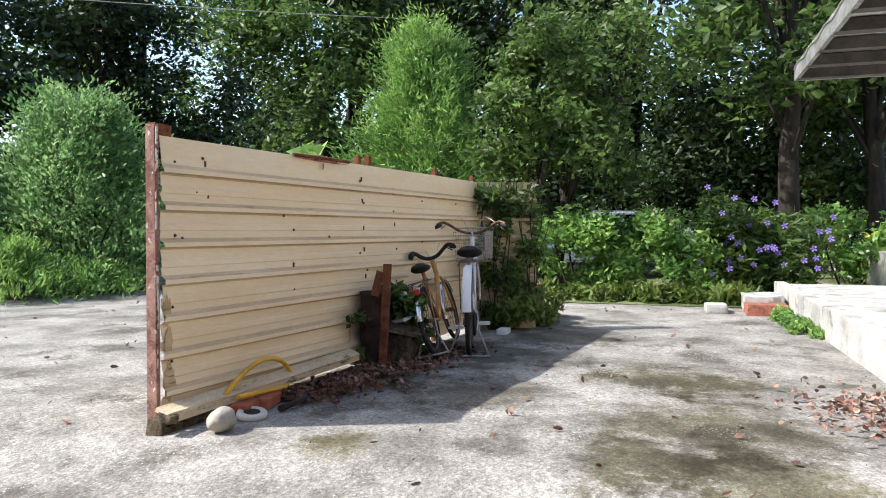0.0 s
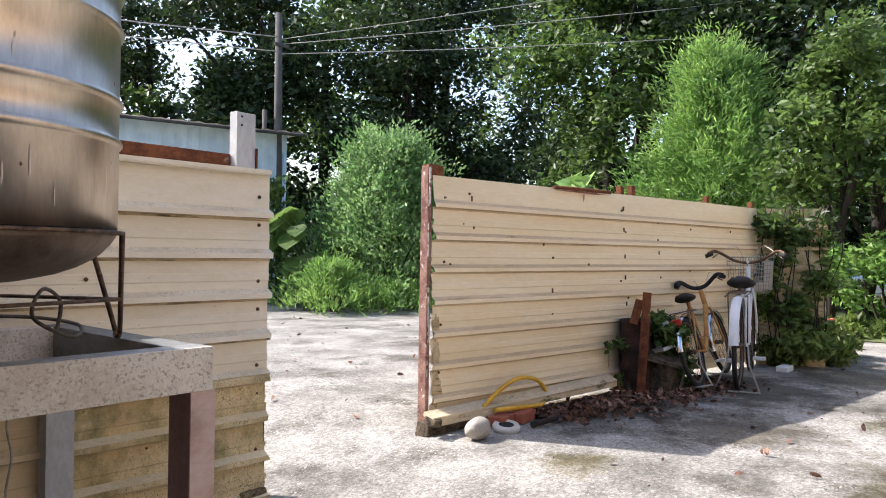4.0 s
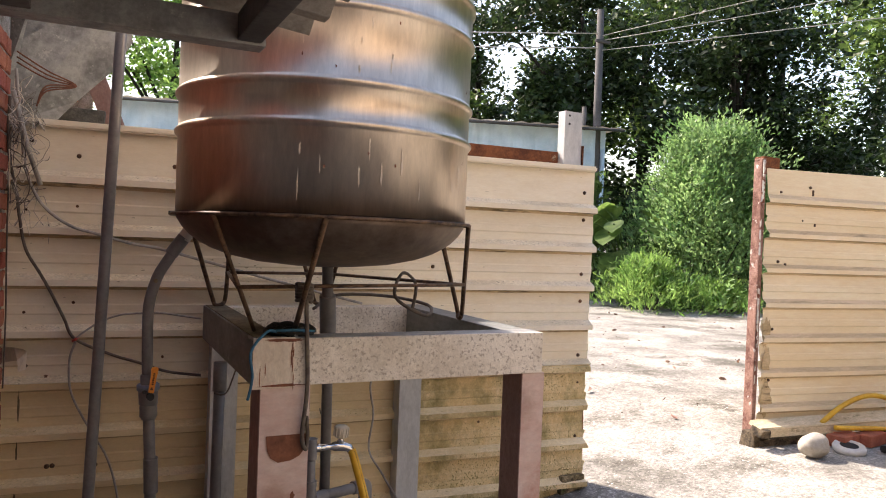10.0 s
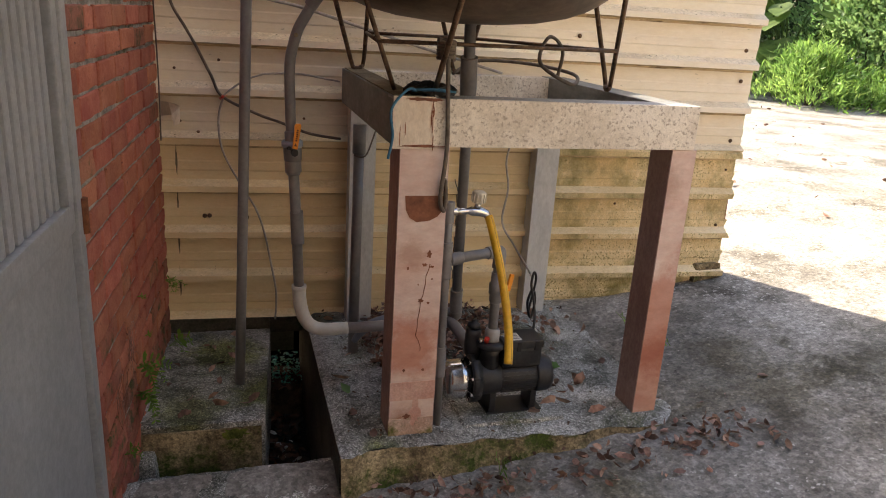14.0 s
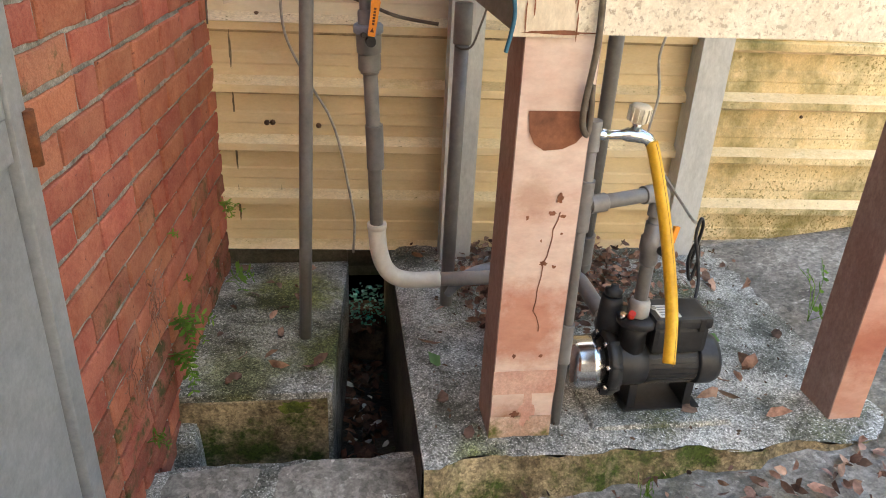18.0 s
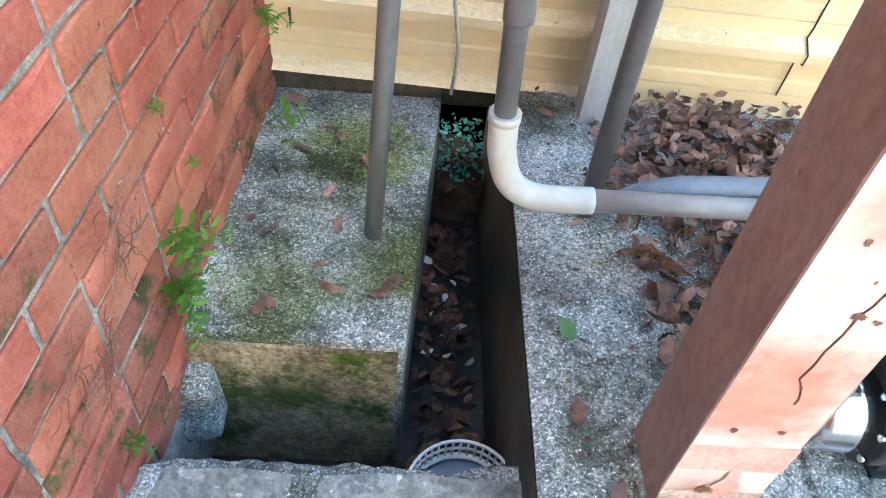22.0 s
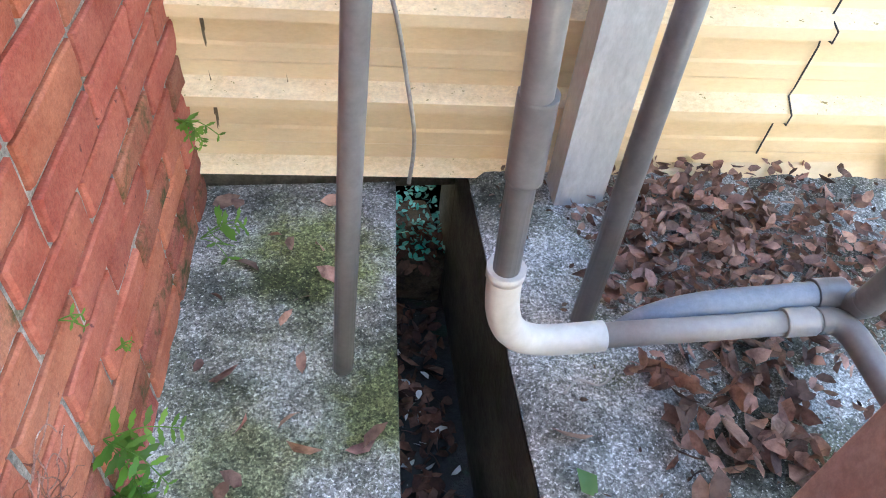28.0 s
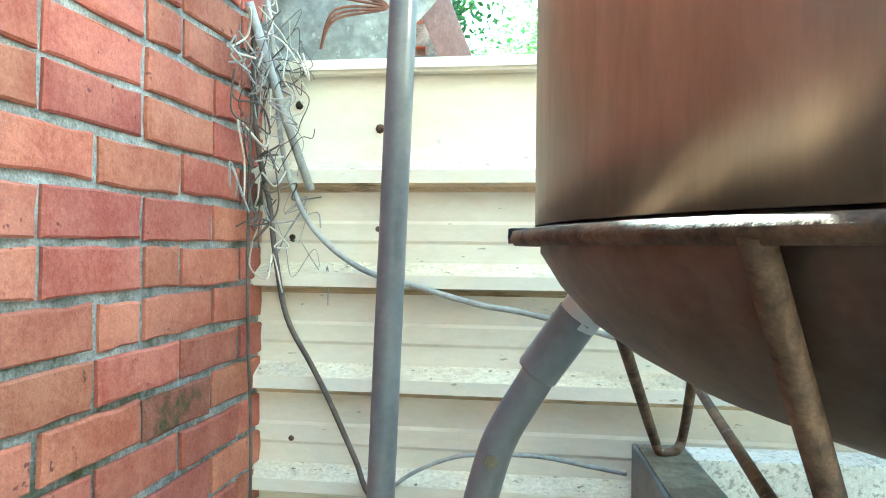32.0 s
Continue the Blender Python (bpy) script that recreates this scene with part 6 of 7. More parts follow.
rod("long_root", [(0.008, -0.1, 1.35), (0.006, -0.11, 1.0), (0.008, -0.09, 0.7), (0.006, -0.1, 0.45)], 0.003, M_WIREDARK, vines, seg=5, curve=True)
for y, z in ROOTS:
    t = thing("dry_roots", "small tangle of dry reddish roots on the brick wall", "roots", "dry roots", (-0.04, y, z))
    for k in range(11):
        p = Vector((0.002 + 0.0647 * y, y + rng.uniform(-0.02, 0.02), z + rng.uniform(-0.01, 0.02)))
        turn = rng.uniform(0, 2 * math.pi)
        pts = [p.copy()]
        for q in range(7):
            turn += rng.uniform(-0.9, 0.9)
            p = p + Vector((rng.uniform(-0.001, 0.004), 0.012 * math.cos(turn), 0.012 * math.sin(turn)))
            p.x = max(p.x, 0.002 + 0.0647 * p.y)
            pts.append(p.copy())
        rod("root", pts, float(rng.uniform(0.0006, 0.001)), (M_STAIN, M_OLDRUST, M_OLDRUST)[k % 3], t, seg=4, curve=True)
clip = thing("torn_bracket", "torn pinkish metal strip sticking out of the corner", "bracket", at=(0.05, -0.03, 0.52))
bm = B()
v = [bm.verts.new(p) for p in ((0.0, -0.035, 0.585), (0.035, -0.06, 0.585), (0.062, -0.075, 0.58), (0.075, -0.065, 0.57), (0.072, -0.06, 0.505), (0.05, -0.07, 0.5), (0.045, -0.07, 0.54), (0.0, -0.035, 0.53))]
bm.faces.new(v)
bmesh.ops.solidify(bm, geom=list(bm.faces), thickness=0.002)
part("strip", bm, M_PLATE, clip)
basket = thing("plastic_basket", "white perforated plastic basket lying in the drain", "basket", at=(0.44, -0.87, -0.6))
BC = (0.452, -0.905)


def hoop(r, z, thick):
    return tube(B(), [(BC[0] + r * math.cos(a), BC[1] + r * math.sin(a), z) for a in np.linspace(0, 2 * math.pi, 40)], thick, 6, False)


for r, z, thick in ((0.1, -0.545, 0.0035), (0.098, -0.568, 0.003), (0.096, -0.594, 0.0065)):
    part("hoop", hoop(r, z, thick), M_WHITE, basket, smooth=True)
for i in range(44):
    a = 2 * math.pi * i / 44
    part("slat", tube(B(), [(BC[0] + 0.1 * math.cos(a), BC[1] + 0.1 * math.sin(a), -0.545), (BC[0] + 0.096 * math.cos(a), BC[1] + 0.096 * math.sin(a), -0.594)], 0.0028, 4), M_WHITE, basket)
part("side", turned(B(), [(0.08, -0.78), (0.092, -0.6), (0.085, -0.604), (0.02, -0.61)], Matrix.Translation((*BC, 0)), 32), M_PVCB, basket, "bluish bowl under the rim")

# ---- bicycles and junk by the fence ----


def wheel(parent, c, r, axis_m, tyre_r=0.018, spokes=14, rusty=False):
    m = Matrix.Translation(c) @ axis_m
    w = part("wheel", turned(B(), [(0.018, -0.04), (0.02, 0.0), (0.018, 0.04)], m, 10), M_STEELBROWN, parent)
    circ = lambda rr: [m @ Vector((rr * math.cos(a), rr * math.sin(a), 0)) for a in np.linspace(0, 2 * math.pi, 37)]
    part("tyre", tube(B(), circ(r), tyre_r, 8, False), M_RUBBER, w)
    part("rim", tube(B(), circ(r - 0.026), 0.01, 6, False), M_STEELBROWN, w)
    bm = B()
    for i in range(spokes):
        a = 2 * math.pi * i / spokes
        tube(bm, [m @ Vector((0.02 * math.cos(a + 0.9), 0.02 * math.sin(a + 0.9), 0.02 * (-1) ** i)), m @ Vector(((r - 0.03) * math.cos(a), (r - 0.03) * math.sin(a), 0))], 0.0016, 4)
    part("spokes", bm, M_STEELBROWN, w)
    return w


def bicycle(label, at, turn, lean, frame_mat, guard_mat, with_basket, scale=1.0, bar=None, wide=1.0, steer=0.0, seat=0.72):
    """Rear wheel at the origin, front wheel towards +y, built upright along y, then turned."""
    t = thing("bicycle", label, "bicycle", "old bicycles", at)
    M = pose(*at, 0, lean, turn) @ Matrix.Scale(scale, 4)
    P = lambda x, y, z: M @ Vector((x, y, z))
    side = M.to_3x3().to_4x4() @ pose(0, 0, 0, 0, 90, 0)
    def H(x, y, z):
        """A point of the handlebar, which is turned about its stem."""
        a = radians(steer)
        x, y = x * wide, y - 0.81
        return P(x * math.cos(a) - y * math.sin(a), 0.81 + x * math.sin(a) + y * math.cos(a), z)

    wheel(t, P(0, 0, 0.31), 0.3, side)
    wheel(t, P(0, 1.02, 0.31), 0.3, side)
    for y in (0, 1.02):
        arc = [P(0, y + 0.345 * math.cos(a), 0.31 + 0.345 * math.sin(a)) for a in np.linspace(*((0.3, math.pi - 0.1) if y == 0 else (0.5, math.pi + 0.2)), 22)]
        bm = B()
        rows = [[bm.verts.new(p + M.to_3x3() @ Vector((s, 0, 0))) for s in (-0.032, -0.02, 0.0, 0.02, 0.032)] for p in arc]
        for k, row in enumerate(rows):
            n = (arc[k] - P(0, y, 0.31)).normalized()
            for v, drop in zip(row, (0.014, 0.004, 0, 0.004, 0.014)):
                v.co -= n * drop
        for a, b in zip(rows, rows[1:]):
            for k in range(4):
                bm.faces.new((a[k], a[k + 1], b[k + 1], b[k])).smooth = True
        part("mudguard", bm, guard_mat, t, "chipped pale mudguard")
    rod("down_tube", [P(0, 0.86, 0.72), P(0, 0.62, 0.42), P(0, 0.42, 0.28)], 0.019, frame_mat, t, curve=True)
    rod("seat_tube", [P(0, 0.42, 0.28), P(0, 0.28, seat)], 0.016, frame_mat, t)
    rod("head_tube", [P(0, 0.87, 0.66), P(0, 0.82, 0.86)], 0.02, frame_mat, t)
    for s in (-1, 1):
        rod("chain_stay", [P(0.03 * s, 0.42, 0.28), P(0.055 * s, 0, 0.31)], 0.009, frame_mat, t)
        rod("seat_stay", [P(0.02 * s, 0.3, 0.7), P(0.055 * s, 0, 0.31)], 0.008, frame_mat, t)
        rod("fork_blade", [P(0.03 * s, 0.87, 0.68), P(0.05 * s, 0.93, 0.5), P(0.052 * s, 1.02, 0.31)], 0.01, frame_mat, t, curve=True)
        rod("stand_leg", [P(0.06 * s, 0.02, 0.31), P(0.075 * s, -0.06, 0.18), P(0.15 * s, -0.14, 0.0)], 0.007, M_WIRE, t)
        rod("rack_stay", [P(0.06 * s, 0.0, 0.33), P(0.065 * s, -0.02, 0.66)], 0.005, M_STEELBROWN, t)
        rod("rack_rail", [P(0.065 * s, 0.28, 0.68), P(0.065 * s, -0.2, 0.66)], 0.005, M_STEELBROWN, t)
        rod("crank", [P(0.05 * s, 0.42, 0.28), P(0.055 * s, 0.42 + 0.11 * s, 0.16)], 0.008, M_STEELBROWN, t)
        bm = cube(B(), -0.045, 0.045, -0.03, 0.03, -0.012, 0.012, 0.005)
        bmesh.ops.transform(bm, matrix=M @ pose(0.1 * s, 0.42 + 0.11 * s, 0.16), verts=list(bm.verts))
        part("pedal", bm, M_WHITE, t)
        rod("grip", [H(0.25 * s, 0.62, 0.955), H(0.29 * s, 0.55, 0.935)], 0.017, M_RUBBER, t)
        rod("brake_lever", [H(0.22 * s, 0.72, 0.95), H(0.27 * s, 0.64, 0.91)], 0.005, M_STEELBROWN, t)
        rod("brake_cable", [H(0.22 * s, 0.72, 0.95), P(0.1 * s, 0.92, 1.02), P(0.02 * s, 0.92, 0.85), P(0.0, 0.9, 0.7)], 0.003, M_IVORY, t, curve=True)
    rod("foot_bar", [P(-0.15, -0.14, 0.008), P(0.15, -0.14, 0.008)], 0.007, M_WIRE, t)
    for i in range(4):
        rod("rack_bar", [P(-0.065, 0.25 - 0.13 * i, 0.682), P(0.065, 0.25 - 0.13 * i, 0.682)], 0.004, M_STEELBROWN, t, seg=6)
    rod("stem", [P(0, 0.825, 0.84), P(0, 0.805, 0.9)], 0.013, M_CHROME, t)
    rod("handlebar", [H(*p) for p in ((-0.28, 0.58, 0.955), (-0.22, 0.68, 0.975), (-0.1, 0.79, 0.905), (0, 0.81, 0.885), (0.1, 0.79, 0.905), (0.22, 0.68, 0.975), (0.28, 0.58, 0.955))], 0.0125 if bar is None else 0.017, bar or M_ROD, t, "swept handlebar", curve=True)
    bm = bmesh.new()
    bmesh.ops.create_uvsphere(bm, u_segments=16, v_segments=10, radius=1)
    for v in bm.verts:
        w = 0.1 * (1.0 if v.co.y < 0 else 1 - 0.72 * v.co.y)
        v.co = M @ Vector((w * v.co.x, 0.24 + 0.13 * v.co.y, seat + 0.02 + 0.04 * v.co.z + (0.02 if v.co.y < -0.5 else 0)))
    part("saddle", bm, M_RUBBER, t, "", True)
    if with_basket:
        y0, y1 = 0.9, 1.1
        b = part("basket", tube(B(), [P(-0.17, y0, 0.93), P(0.17, y0, 0.93), P(0.18, y1 + 0.04, 0.93), P(-0.18, y1 + 0.04, 0.93), P(-0.17, y0, 0.93)], 0.005, 6), M_WIRE, t, "bent wire mesh basket")
        for k in range(9):
            z, g = 0.64 + 0.032 * k, 0.004 * k
            part("hoop", tube(B(), [P(-0.14 - g * 0.8, y0, z), P(0.14 + g * 0.8, y0, z), P(0.14 + g, y1 + g, z), P(-0.14 - g, y1 + g, z), P(-0.14 - g * 0.8, y0, z)], 0.0025, 4), M_WIRE, b)
        for i in range(17):
            x = -0.14 + 0.28 * i / 16
            part("wire", tube(B(), [P(x * 1.27, y1 + 0.04, 0.93), P(x, y1, 0.64), P(x, y0, 0.64), P(x * 1.2, y0, 0.93)], 0.0022, 4), M_WIRE, b)
        for x0, x1, z0, z1, lab in ((0.1, 0.165, 0.66, 0.9, "yellowed plastic panel"), (-0.15, 0.09, 0.65, 0.72, "torn pale lining")):
            bm = B()
            bm.faces.new([bm.verts.new(P(x, y, z)) for x, y, z in ((x0, 1.09, z0), (x1, 1.09, z0), (x1 + 0.01, 1.11, z1), (x0, 1.11, z1))])
            bmesh.ops.solidify(bm, geom=list(bm.faces), thickness=0.004)
            part("panel", bm, M_IVORY, b, lab)
    else:
        bm = cube(B(), -0.05, 0.05, -0.02, 0.02, -0.028, 0.028, 0.012)
        bmesh.ops.transform(bm, matrix=M @ pose(0, -0.235, 0.6), verts=list(bm.verts))
        part("rear_reflector", bm, M_RED, t, "red plastic rear reflector")
    return t


bicycle("old white bicycle with a wire front basket on its stand", (6.16, -1.1, 0.0), -77, -1, M_WHITE, M_WHITE, True, 1.1)
bicycle("rusty orange bicycle leaning against the fence", (5.76, -0.95, 0.06), -84, -15, M_OLDORANGE, M_CHROME, False, 0.82, M_RUBBER, 0.8, 18, 0.78)
junk = thing("rusty_drum", "dark rusty steel drum standing against the fence", "drum", at=(5.42, -0.59, 0))
part("drum_shell", turned(B(), [(0.13, 0.0), (0.14, 0.02), (0.14, 0.2), (0.146, 0.22), (0.14, 0.24), (0.14, 0.55), (0.147, 0.58), (0.13, 0.58), (0.125, 0.4)], Matrix.Translation((5.42, -0.59, 0)) @ Matrix.Diagonal((0.78, 0.78, 0.95, 1)), 28), M_OLDDRUM, junk)
crate = thing("junk_heap", "heap of rotten boxes and a split white plastic board", "junk", at=(5.75, -0.8, 0))
part("box", cube(B(), 5.45, 5.7, -0.83, -0.56, 0, 0.28, 0.02, jag=0.02), M_ROT, crate, "rotten dark box")
part("lid", cube(B(), -0.2, 0.2, -0.16, 0.16, -0.012, 0.012, 0.004, pose(5.6, -0.72, 0.31, 14, -16, 20), 0.01), M_ROT, crate, "rotten dark board")
for a, b, lab in ((pose(5.6, -0.72, 0.43, 25, 30, 80), (0.07, 0.01, 0.09), "white plastic board with printed bars"), (pose(5.56, -0.7, 0.33, 75, 12, 60), (0.15, 0.01, 0.06), "cracked white plastic board")):
    bm = cube(B(), -b[0], b[0], -b[1], b[1], -b[2], b[2], 0.004, a, 0.008)
    wb = part("white_board", bm, M_WHITE, crate, lab)
for k in range(5):
    part("print_mark", cube(B(), -0.045 + 0.02 * k, -0.032 + 0.02 * k, -0.0125, -0.0105, -0.02, 0.02, 0, pose(5.6, -0.72, 0.43, 25, 30, 80)), M_BLACK, crate)
post = thing("rusty_bar", "rusty flat steel bar standing up among the leaves", "bar", at=(5.28, -0.7, 0))
bm = cube(B(), -0.028, 0.028, -0.006, 0.006, -0.02, 0.76, 0.003, pose(5.28, -0.7, 0.0, -2, 3, -65), 0.003)
part("upright", bm, M_RUST, post)
part("gusset", cube(B(), -0.005, 0.005, -0.03, 0.03, -0.09, 0.09, 0.003, pose(5.28, -0.665, 0.62, 14, 0, 25)), M_RUST, post)
board = thing("timber_board", "weathered pale plank lying along the fence's foot", "plank", at=(4.2, -0.36, 0.08))
for k, (w, h, dz) in enumerate(((0.085, 0.02, 0.0), (0.012, 0.05, -0.028))):
    bm = cube(B(), 0, 1.75, -w / 2, w / 2, -h / 2, h / 2, 0.004, pose(3.45, -0.285 - 0.036 * k, 0.1 + dz, 22 * (1 - k), -1.2, -8), 0.004)
    part("plank", bm, M_BOARD, board)
part("rotten_end", cube(B(), -0.02, 0.05, -0.045, 0.04, -0.035, 0.012, 0.008, pose(3.46, -0.3, 0.085, 16, 0, -8), 0.008), M_ROT, board, "rotten plank end")
tagged(part("wood_block", cube(B(), 3.46, 3.54, -0.27, -0.18, -0.03, 0.06, 0.012, jag=0.012), M_ROT), "dark rotten timber end block under the fence post", "timber")
# dark filler that imitates the shaded gap below the plank
part("gap_strip", cube(B(), 0, 1.7, -0.06, 0.06, -0.02, 0.03, 0.01, pose(3.5, -0.23, -0.01, 0, 0, -8), 0.006), M_ROT, board, "dark strip standing for the shaded gap under the plank")
for x, y, z in ((3.95, -0.44, 0.03), (4.12, -0.47, 0.03)):
    bm = cube(B(), -0.1, 0.1, -0.05, 0.05, -0.03, 0.03, 0.006)
    bmesh.ops.transform(bm, matrix=pose(x, y, z, 0, 0, 10), verts=list(bm.verts))
    tagged(part("loose_brick", bm, M_BRICKFAR), "loose red brick under the plank", "brick", "loose bricks")
bm = bmesh.new()
bmesh.ops.create_icosphere(bm, subdivisions=4, radius=1)
for v in bm.verts:
    v.co = Vector((3.6 + 0.085 * v.co.x, -0.52 + 0.065 * v.co.y, 0.05 + 0.06 * v.co.z)) + Vector(noise.noise_vector(v.co * 1.3)) * 0.008
tagged(part("stone", bm, M_STONE, None, "", True), "smooth pale river stone on the concrete", "stone")
ringthing = thing("cracked_ring", "cracked white enamel ring lying on the concrete", "ring", at=(3.85, -0.53, 0))
part("body", turned(B(), [(0.04, 0.03), (0.05, 0.0), (0.08, 0.0), (0.082, 0.02), (0.074, 0.035), (0.05, 0.03)], pose(3.86, -0.53, 0.0, 6, -4, 0), 24), M_PVCW, ringthing)
part("dark_filling", turned(B(), [(0.045, 0.0), (0.045, 0.029)], pose(3.86, -0.53, 0.002, 6, -4, 0), 20), M_RUBBER, ringthing)
tagged(part("stick", tube(B(), [(4.0, -0.62, 0.02), (4.2, -0.66, 0.03), (4.42, -0.68, 0.02)], [0.02, 0.015, 0.008], 7), M_BARK), "short dark broken branch", "stick")
hose2 = thing("yellow_hose", "looped yellow hose over the plank", "hose", "", (4.1, -0.4, 0.1))
rod("loop", [(3.86, -0.36, 0.1), (4.02, -0.37, 0.19), (4.2, -0.39, 0.24), (4.37, -0.41, 0.21), (4.45, -0.43, 0.12), (4.36, -0.45, 0.06), (4.15, -0.45, 0.075), (3.9, -0.42, 0.09)], 0.014, M_HOSE, hose2, seg=8, curve=True)
tagged(part("white_brick", cube(B(), 7.3, 7.5, -1.15, -1.05, 0, 0.05, 0.01), M_WHITE), "small white block lying on the concrete", "block")

# ---- power lines and pole ----
pole = thing("utility_pole", "tall grey concrete utility pole", "pole", at=(9.75, 9.4, 0))
part("shaft", tube(B(), [(9.75, 9.4, -0.1), (9.7, 9.4, 5.9)], [0.105, 0.07], 14), M_WOODPOLE, pole)
part("crossarm", cube(B(), 9.55, 9.9, 9.3, 9.36, 5.2, 5.26, 0.005), M_WOODPOLE, pole)
part("short_post", tube(B(), [(9.55, 9.6, -0.1), (9.53, 9.6, 3.9)], 0.05, 10), M_WOODPOLE, pole)
for z, far, sag in ((5.35, (26.2, -2.3, 10.4), 0.1), (5.25, (26.2, -2.3, 9.2), 0.15), (5.05, (26.2, -2.3, 7.95), 0.2)):
    a, b = Vector((9.7, 9.35, z)), Vector(far)
    pts = [a.lerp(b, f) - Vector((0, 0, sag * 4 * f * (1 - f))) for f in np.linspace(0, 1, 16)]
    w = thing("power_line", "thin pale overhead cable against the trees", "cable", "overhead cables", a)
    rod("wire", pts, 0.009, M_WIRE, w, seg=5)
for z in (5.4, 5.1):
    a, b = Vector((9.7, 9.35, z)), Vector((-14, 22, z + 1))
    w = thing("power_line", "thin pale overhead cable against the trees", "cable", "overhead cables", a)
    rod("wire", [a.lerp(b, f) - Vector((0, 0, 1.6 * f * (1 - f))) for f in np.linspace(0, 1, 12)], 0.012, M_WIRE, w, seg=5)

# ---- parked car behind the hedge ----
car = thing("parked_car", "silver-blue car mostly hidden behind the hedge", "car", at=(15.5, -1.6, 0))
bm = B()
sil = [(-2.1, 0.35), (-2.1, 0.75), (-1.9, 0.9), (-1.2, 0.95), (-0.6, 1.4), (0.7, 1.42), (1.4, 1.0), (2.0, 0.92), (2.15, 0.7), (2.15, 0.35)]
sides = [[bm.verts.new((16.5 + w * (0.82 if z < 1 else 0.66), -1.7 + y, z)) for y, z in sil] for w in (-1, 1)]
for i in range(len(sil)):
    j = (i + 1) % len(sil)
    bm.faces.new((sides[0][i], sides[0][j], sides[1][j], sides[1][i]))
bm.faces.new(sides[0][::-1])
bm.faces.new(sides[1])
bmesh.ops.bevel(bm, geom=list(bm.edges), offset=0.05, segments=3, affect="EDGES")
body = part("body", bm, M_CAR, car)
for y0, y1 in ((-0.95, 0.0), (0.08, 1.0)):
    bm = B()
    bm.faces.new([bm.verts.new((15.72, -1.7 + y, z)) for y, z in ((y0, 1.0), (y1, 1.0), (min(y1, 0.65), 1.33), (max(y0 + 0.35, -0.55), 1.33))])
    bmesh.ops.solidify(bm, geom=list(bm.faces), thickness=0.02)
    part("side_window", bm, M_GLASS, car)
for y in (-1.35, 1.35):
    wl = part("wheel", turned(B(), [(0.2, -0.1), (0.3, -0.1), (0.32, 0), (0.3, 0.1), (0.2, 0.1)], pose(15.85, -1.7 + y, 0.32, 0, 90, 0), 20), M_RUBBER, car)
    part("hub", turned(B(), [(0.05, -0.105), (0.2, -0.1), (0.2, 0.1)], pose(15.85, -1.7 + y, 0.32, 0, 90, 0), 16), M_CHROME, wl)

# ---- plants ----
tagged(sheet_grid("verge", [10.6, 11.5, 13, 16, 20, 30, 45], list(np.linspace(-12, 6, 9)), lambda x, y: 0.02 + 0.02 * math.sin(x * 3 + y), M_TURF), "rough grassy ground beyond the yard", "ground", kind="structure")
tagged(sheet_grid("verge_north", list(np.linspace(-6, 30, 10)), [8.3, 9.5, 12, 16, 22, 40], lambda x, y: 0.02 + 0.015 * math.sin(x * 2 + y), M_TURF), "overgrown ground behind the lot", "ground", kind="structure")
G = "background trees"
far = [(2, 19, 9.5, 3.4), (-2.5, 17, 10, 3.4), (6, 20, 10, 3.3), (8.5, 15.5, 9, 2.8), (12, 18, 10, 3.4), (13.5, 13.5, 9.5, 3.1), (17, 15, 11, 3.6), (16.5, 10, 9.5, 3.1), (19.5, 11, 11, 3.5), (18.2, 6.6, 9.5, 3.1), (21.5, 7.2, 11.5, 3.7),
       (19, 2.8, 9, 3.0), (22.5, 3, 11, 3.6), (20, -1.2, 9.5, 3.1), (24, -1.5, 11, 3.6), (21.5, -5, 9.5, 3.2), (26, -6.5, 11, 3.8), (-7, 15, 9, 3.2), (25, 12, 12, 4)]
for i, (x, y, h, s) in enumerate(far):
    north = y > 8
    if north:
        x, y, h, s = x * 1.2, y + 5.5, h * 1.2, s * 1.25
    # brighter leaves on the first trees stand for sun through them, dark for shade
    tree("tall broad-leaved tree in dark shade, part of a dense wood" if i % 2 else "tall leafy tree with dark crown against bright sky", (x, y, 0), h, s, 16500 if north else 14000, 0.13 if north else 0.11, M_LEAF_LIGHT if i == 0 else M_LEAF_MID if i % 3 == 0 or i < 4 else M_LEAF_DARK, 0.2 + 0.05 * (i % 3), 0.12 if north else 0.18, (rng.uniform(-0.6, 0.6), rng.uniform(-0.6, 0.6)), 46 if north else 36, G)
for k, (x0, y0, x1, y1) in enumerate(((-4, 20, 6, 20), (6, 20, 15, 17.5), (15, 17, 19, 10), (19, 9, 19, 2), (18.5, 2, 19.5, -4), (19.5, -4, 22, -9))):
    cs = [(x0 + (x1 - x0) * f + rng.uniform(-0.8, 0.8), y0 + (y1 - y0) * f + rng.uniform(-0.8, 0.8), rng.uniform(0.4, 2.6)) for f in np.linspace(0, 1, 16)]
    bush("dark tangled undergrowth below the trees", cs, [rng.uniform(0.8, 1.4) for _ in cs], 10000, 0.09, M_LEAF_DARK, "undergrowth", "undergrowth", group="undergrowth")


def mound(cx, cy, w, h, n, power=1.0):
    return [(cx + rng.uniform(-w, w) * (1 - 0.6 * f), cy + rng.uniform(-w, w) * 0.6 * (1 - 0.6 * f), 0.15 + h * f) for f in rng.uniform(0, 1, n) ** power]


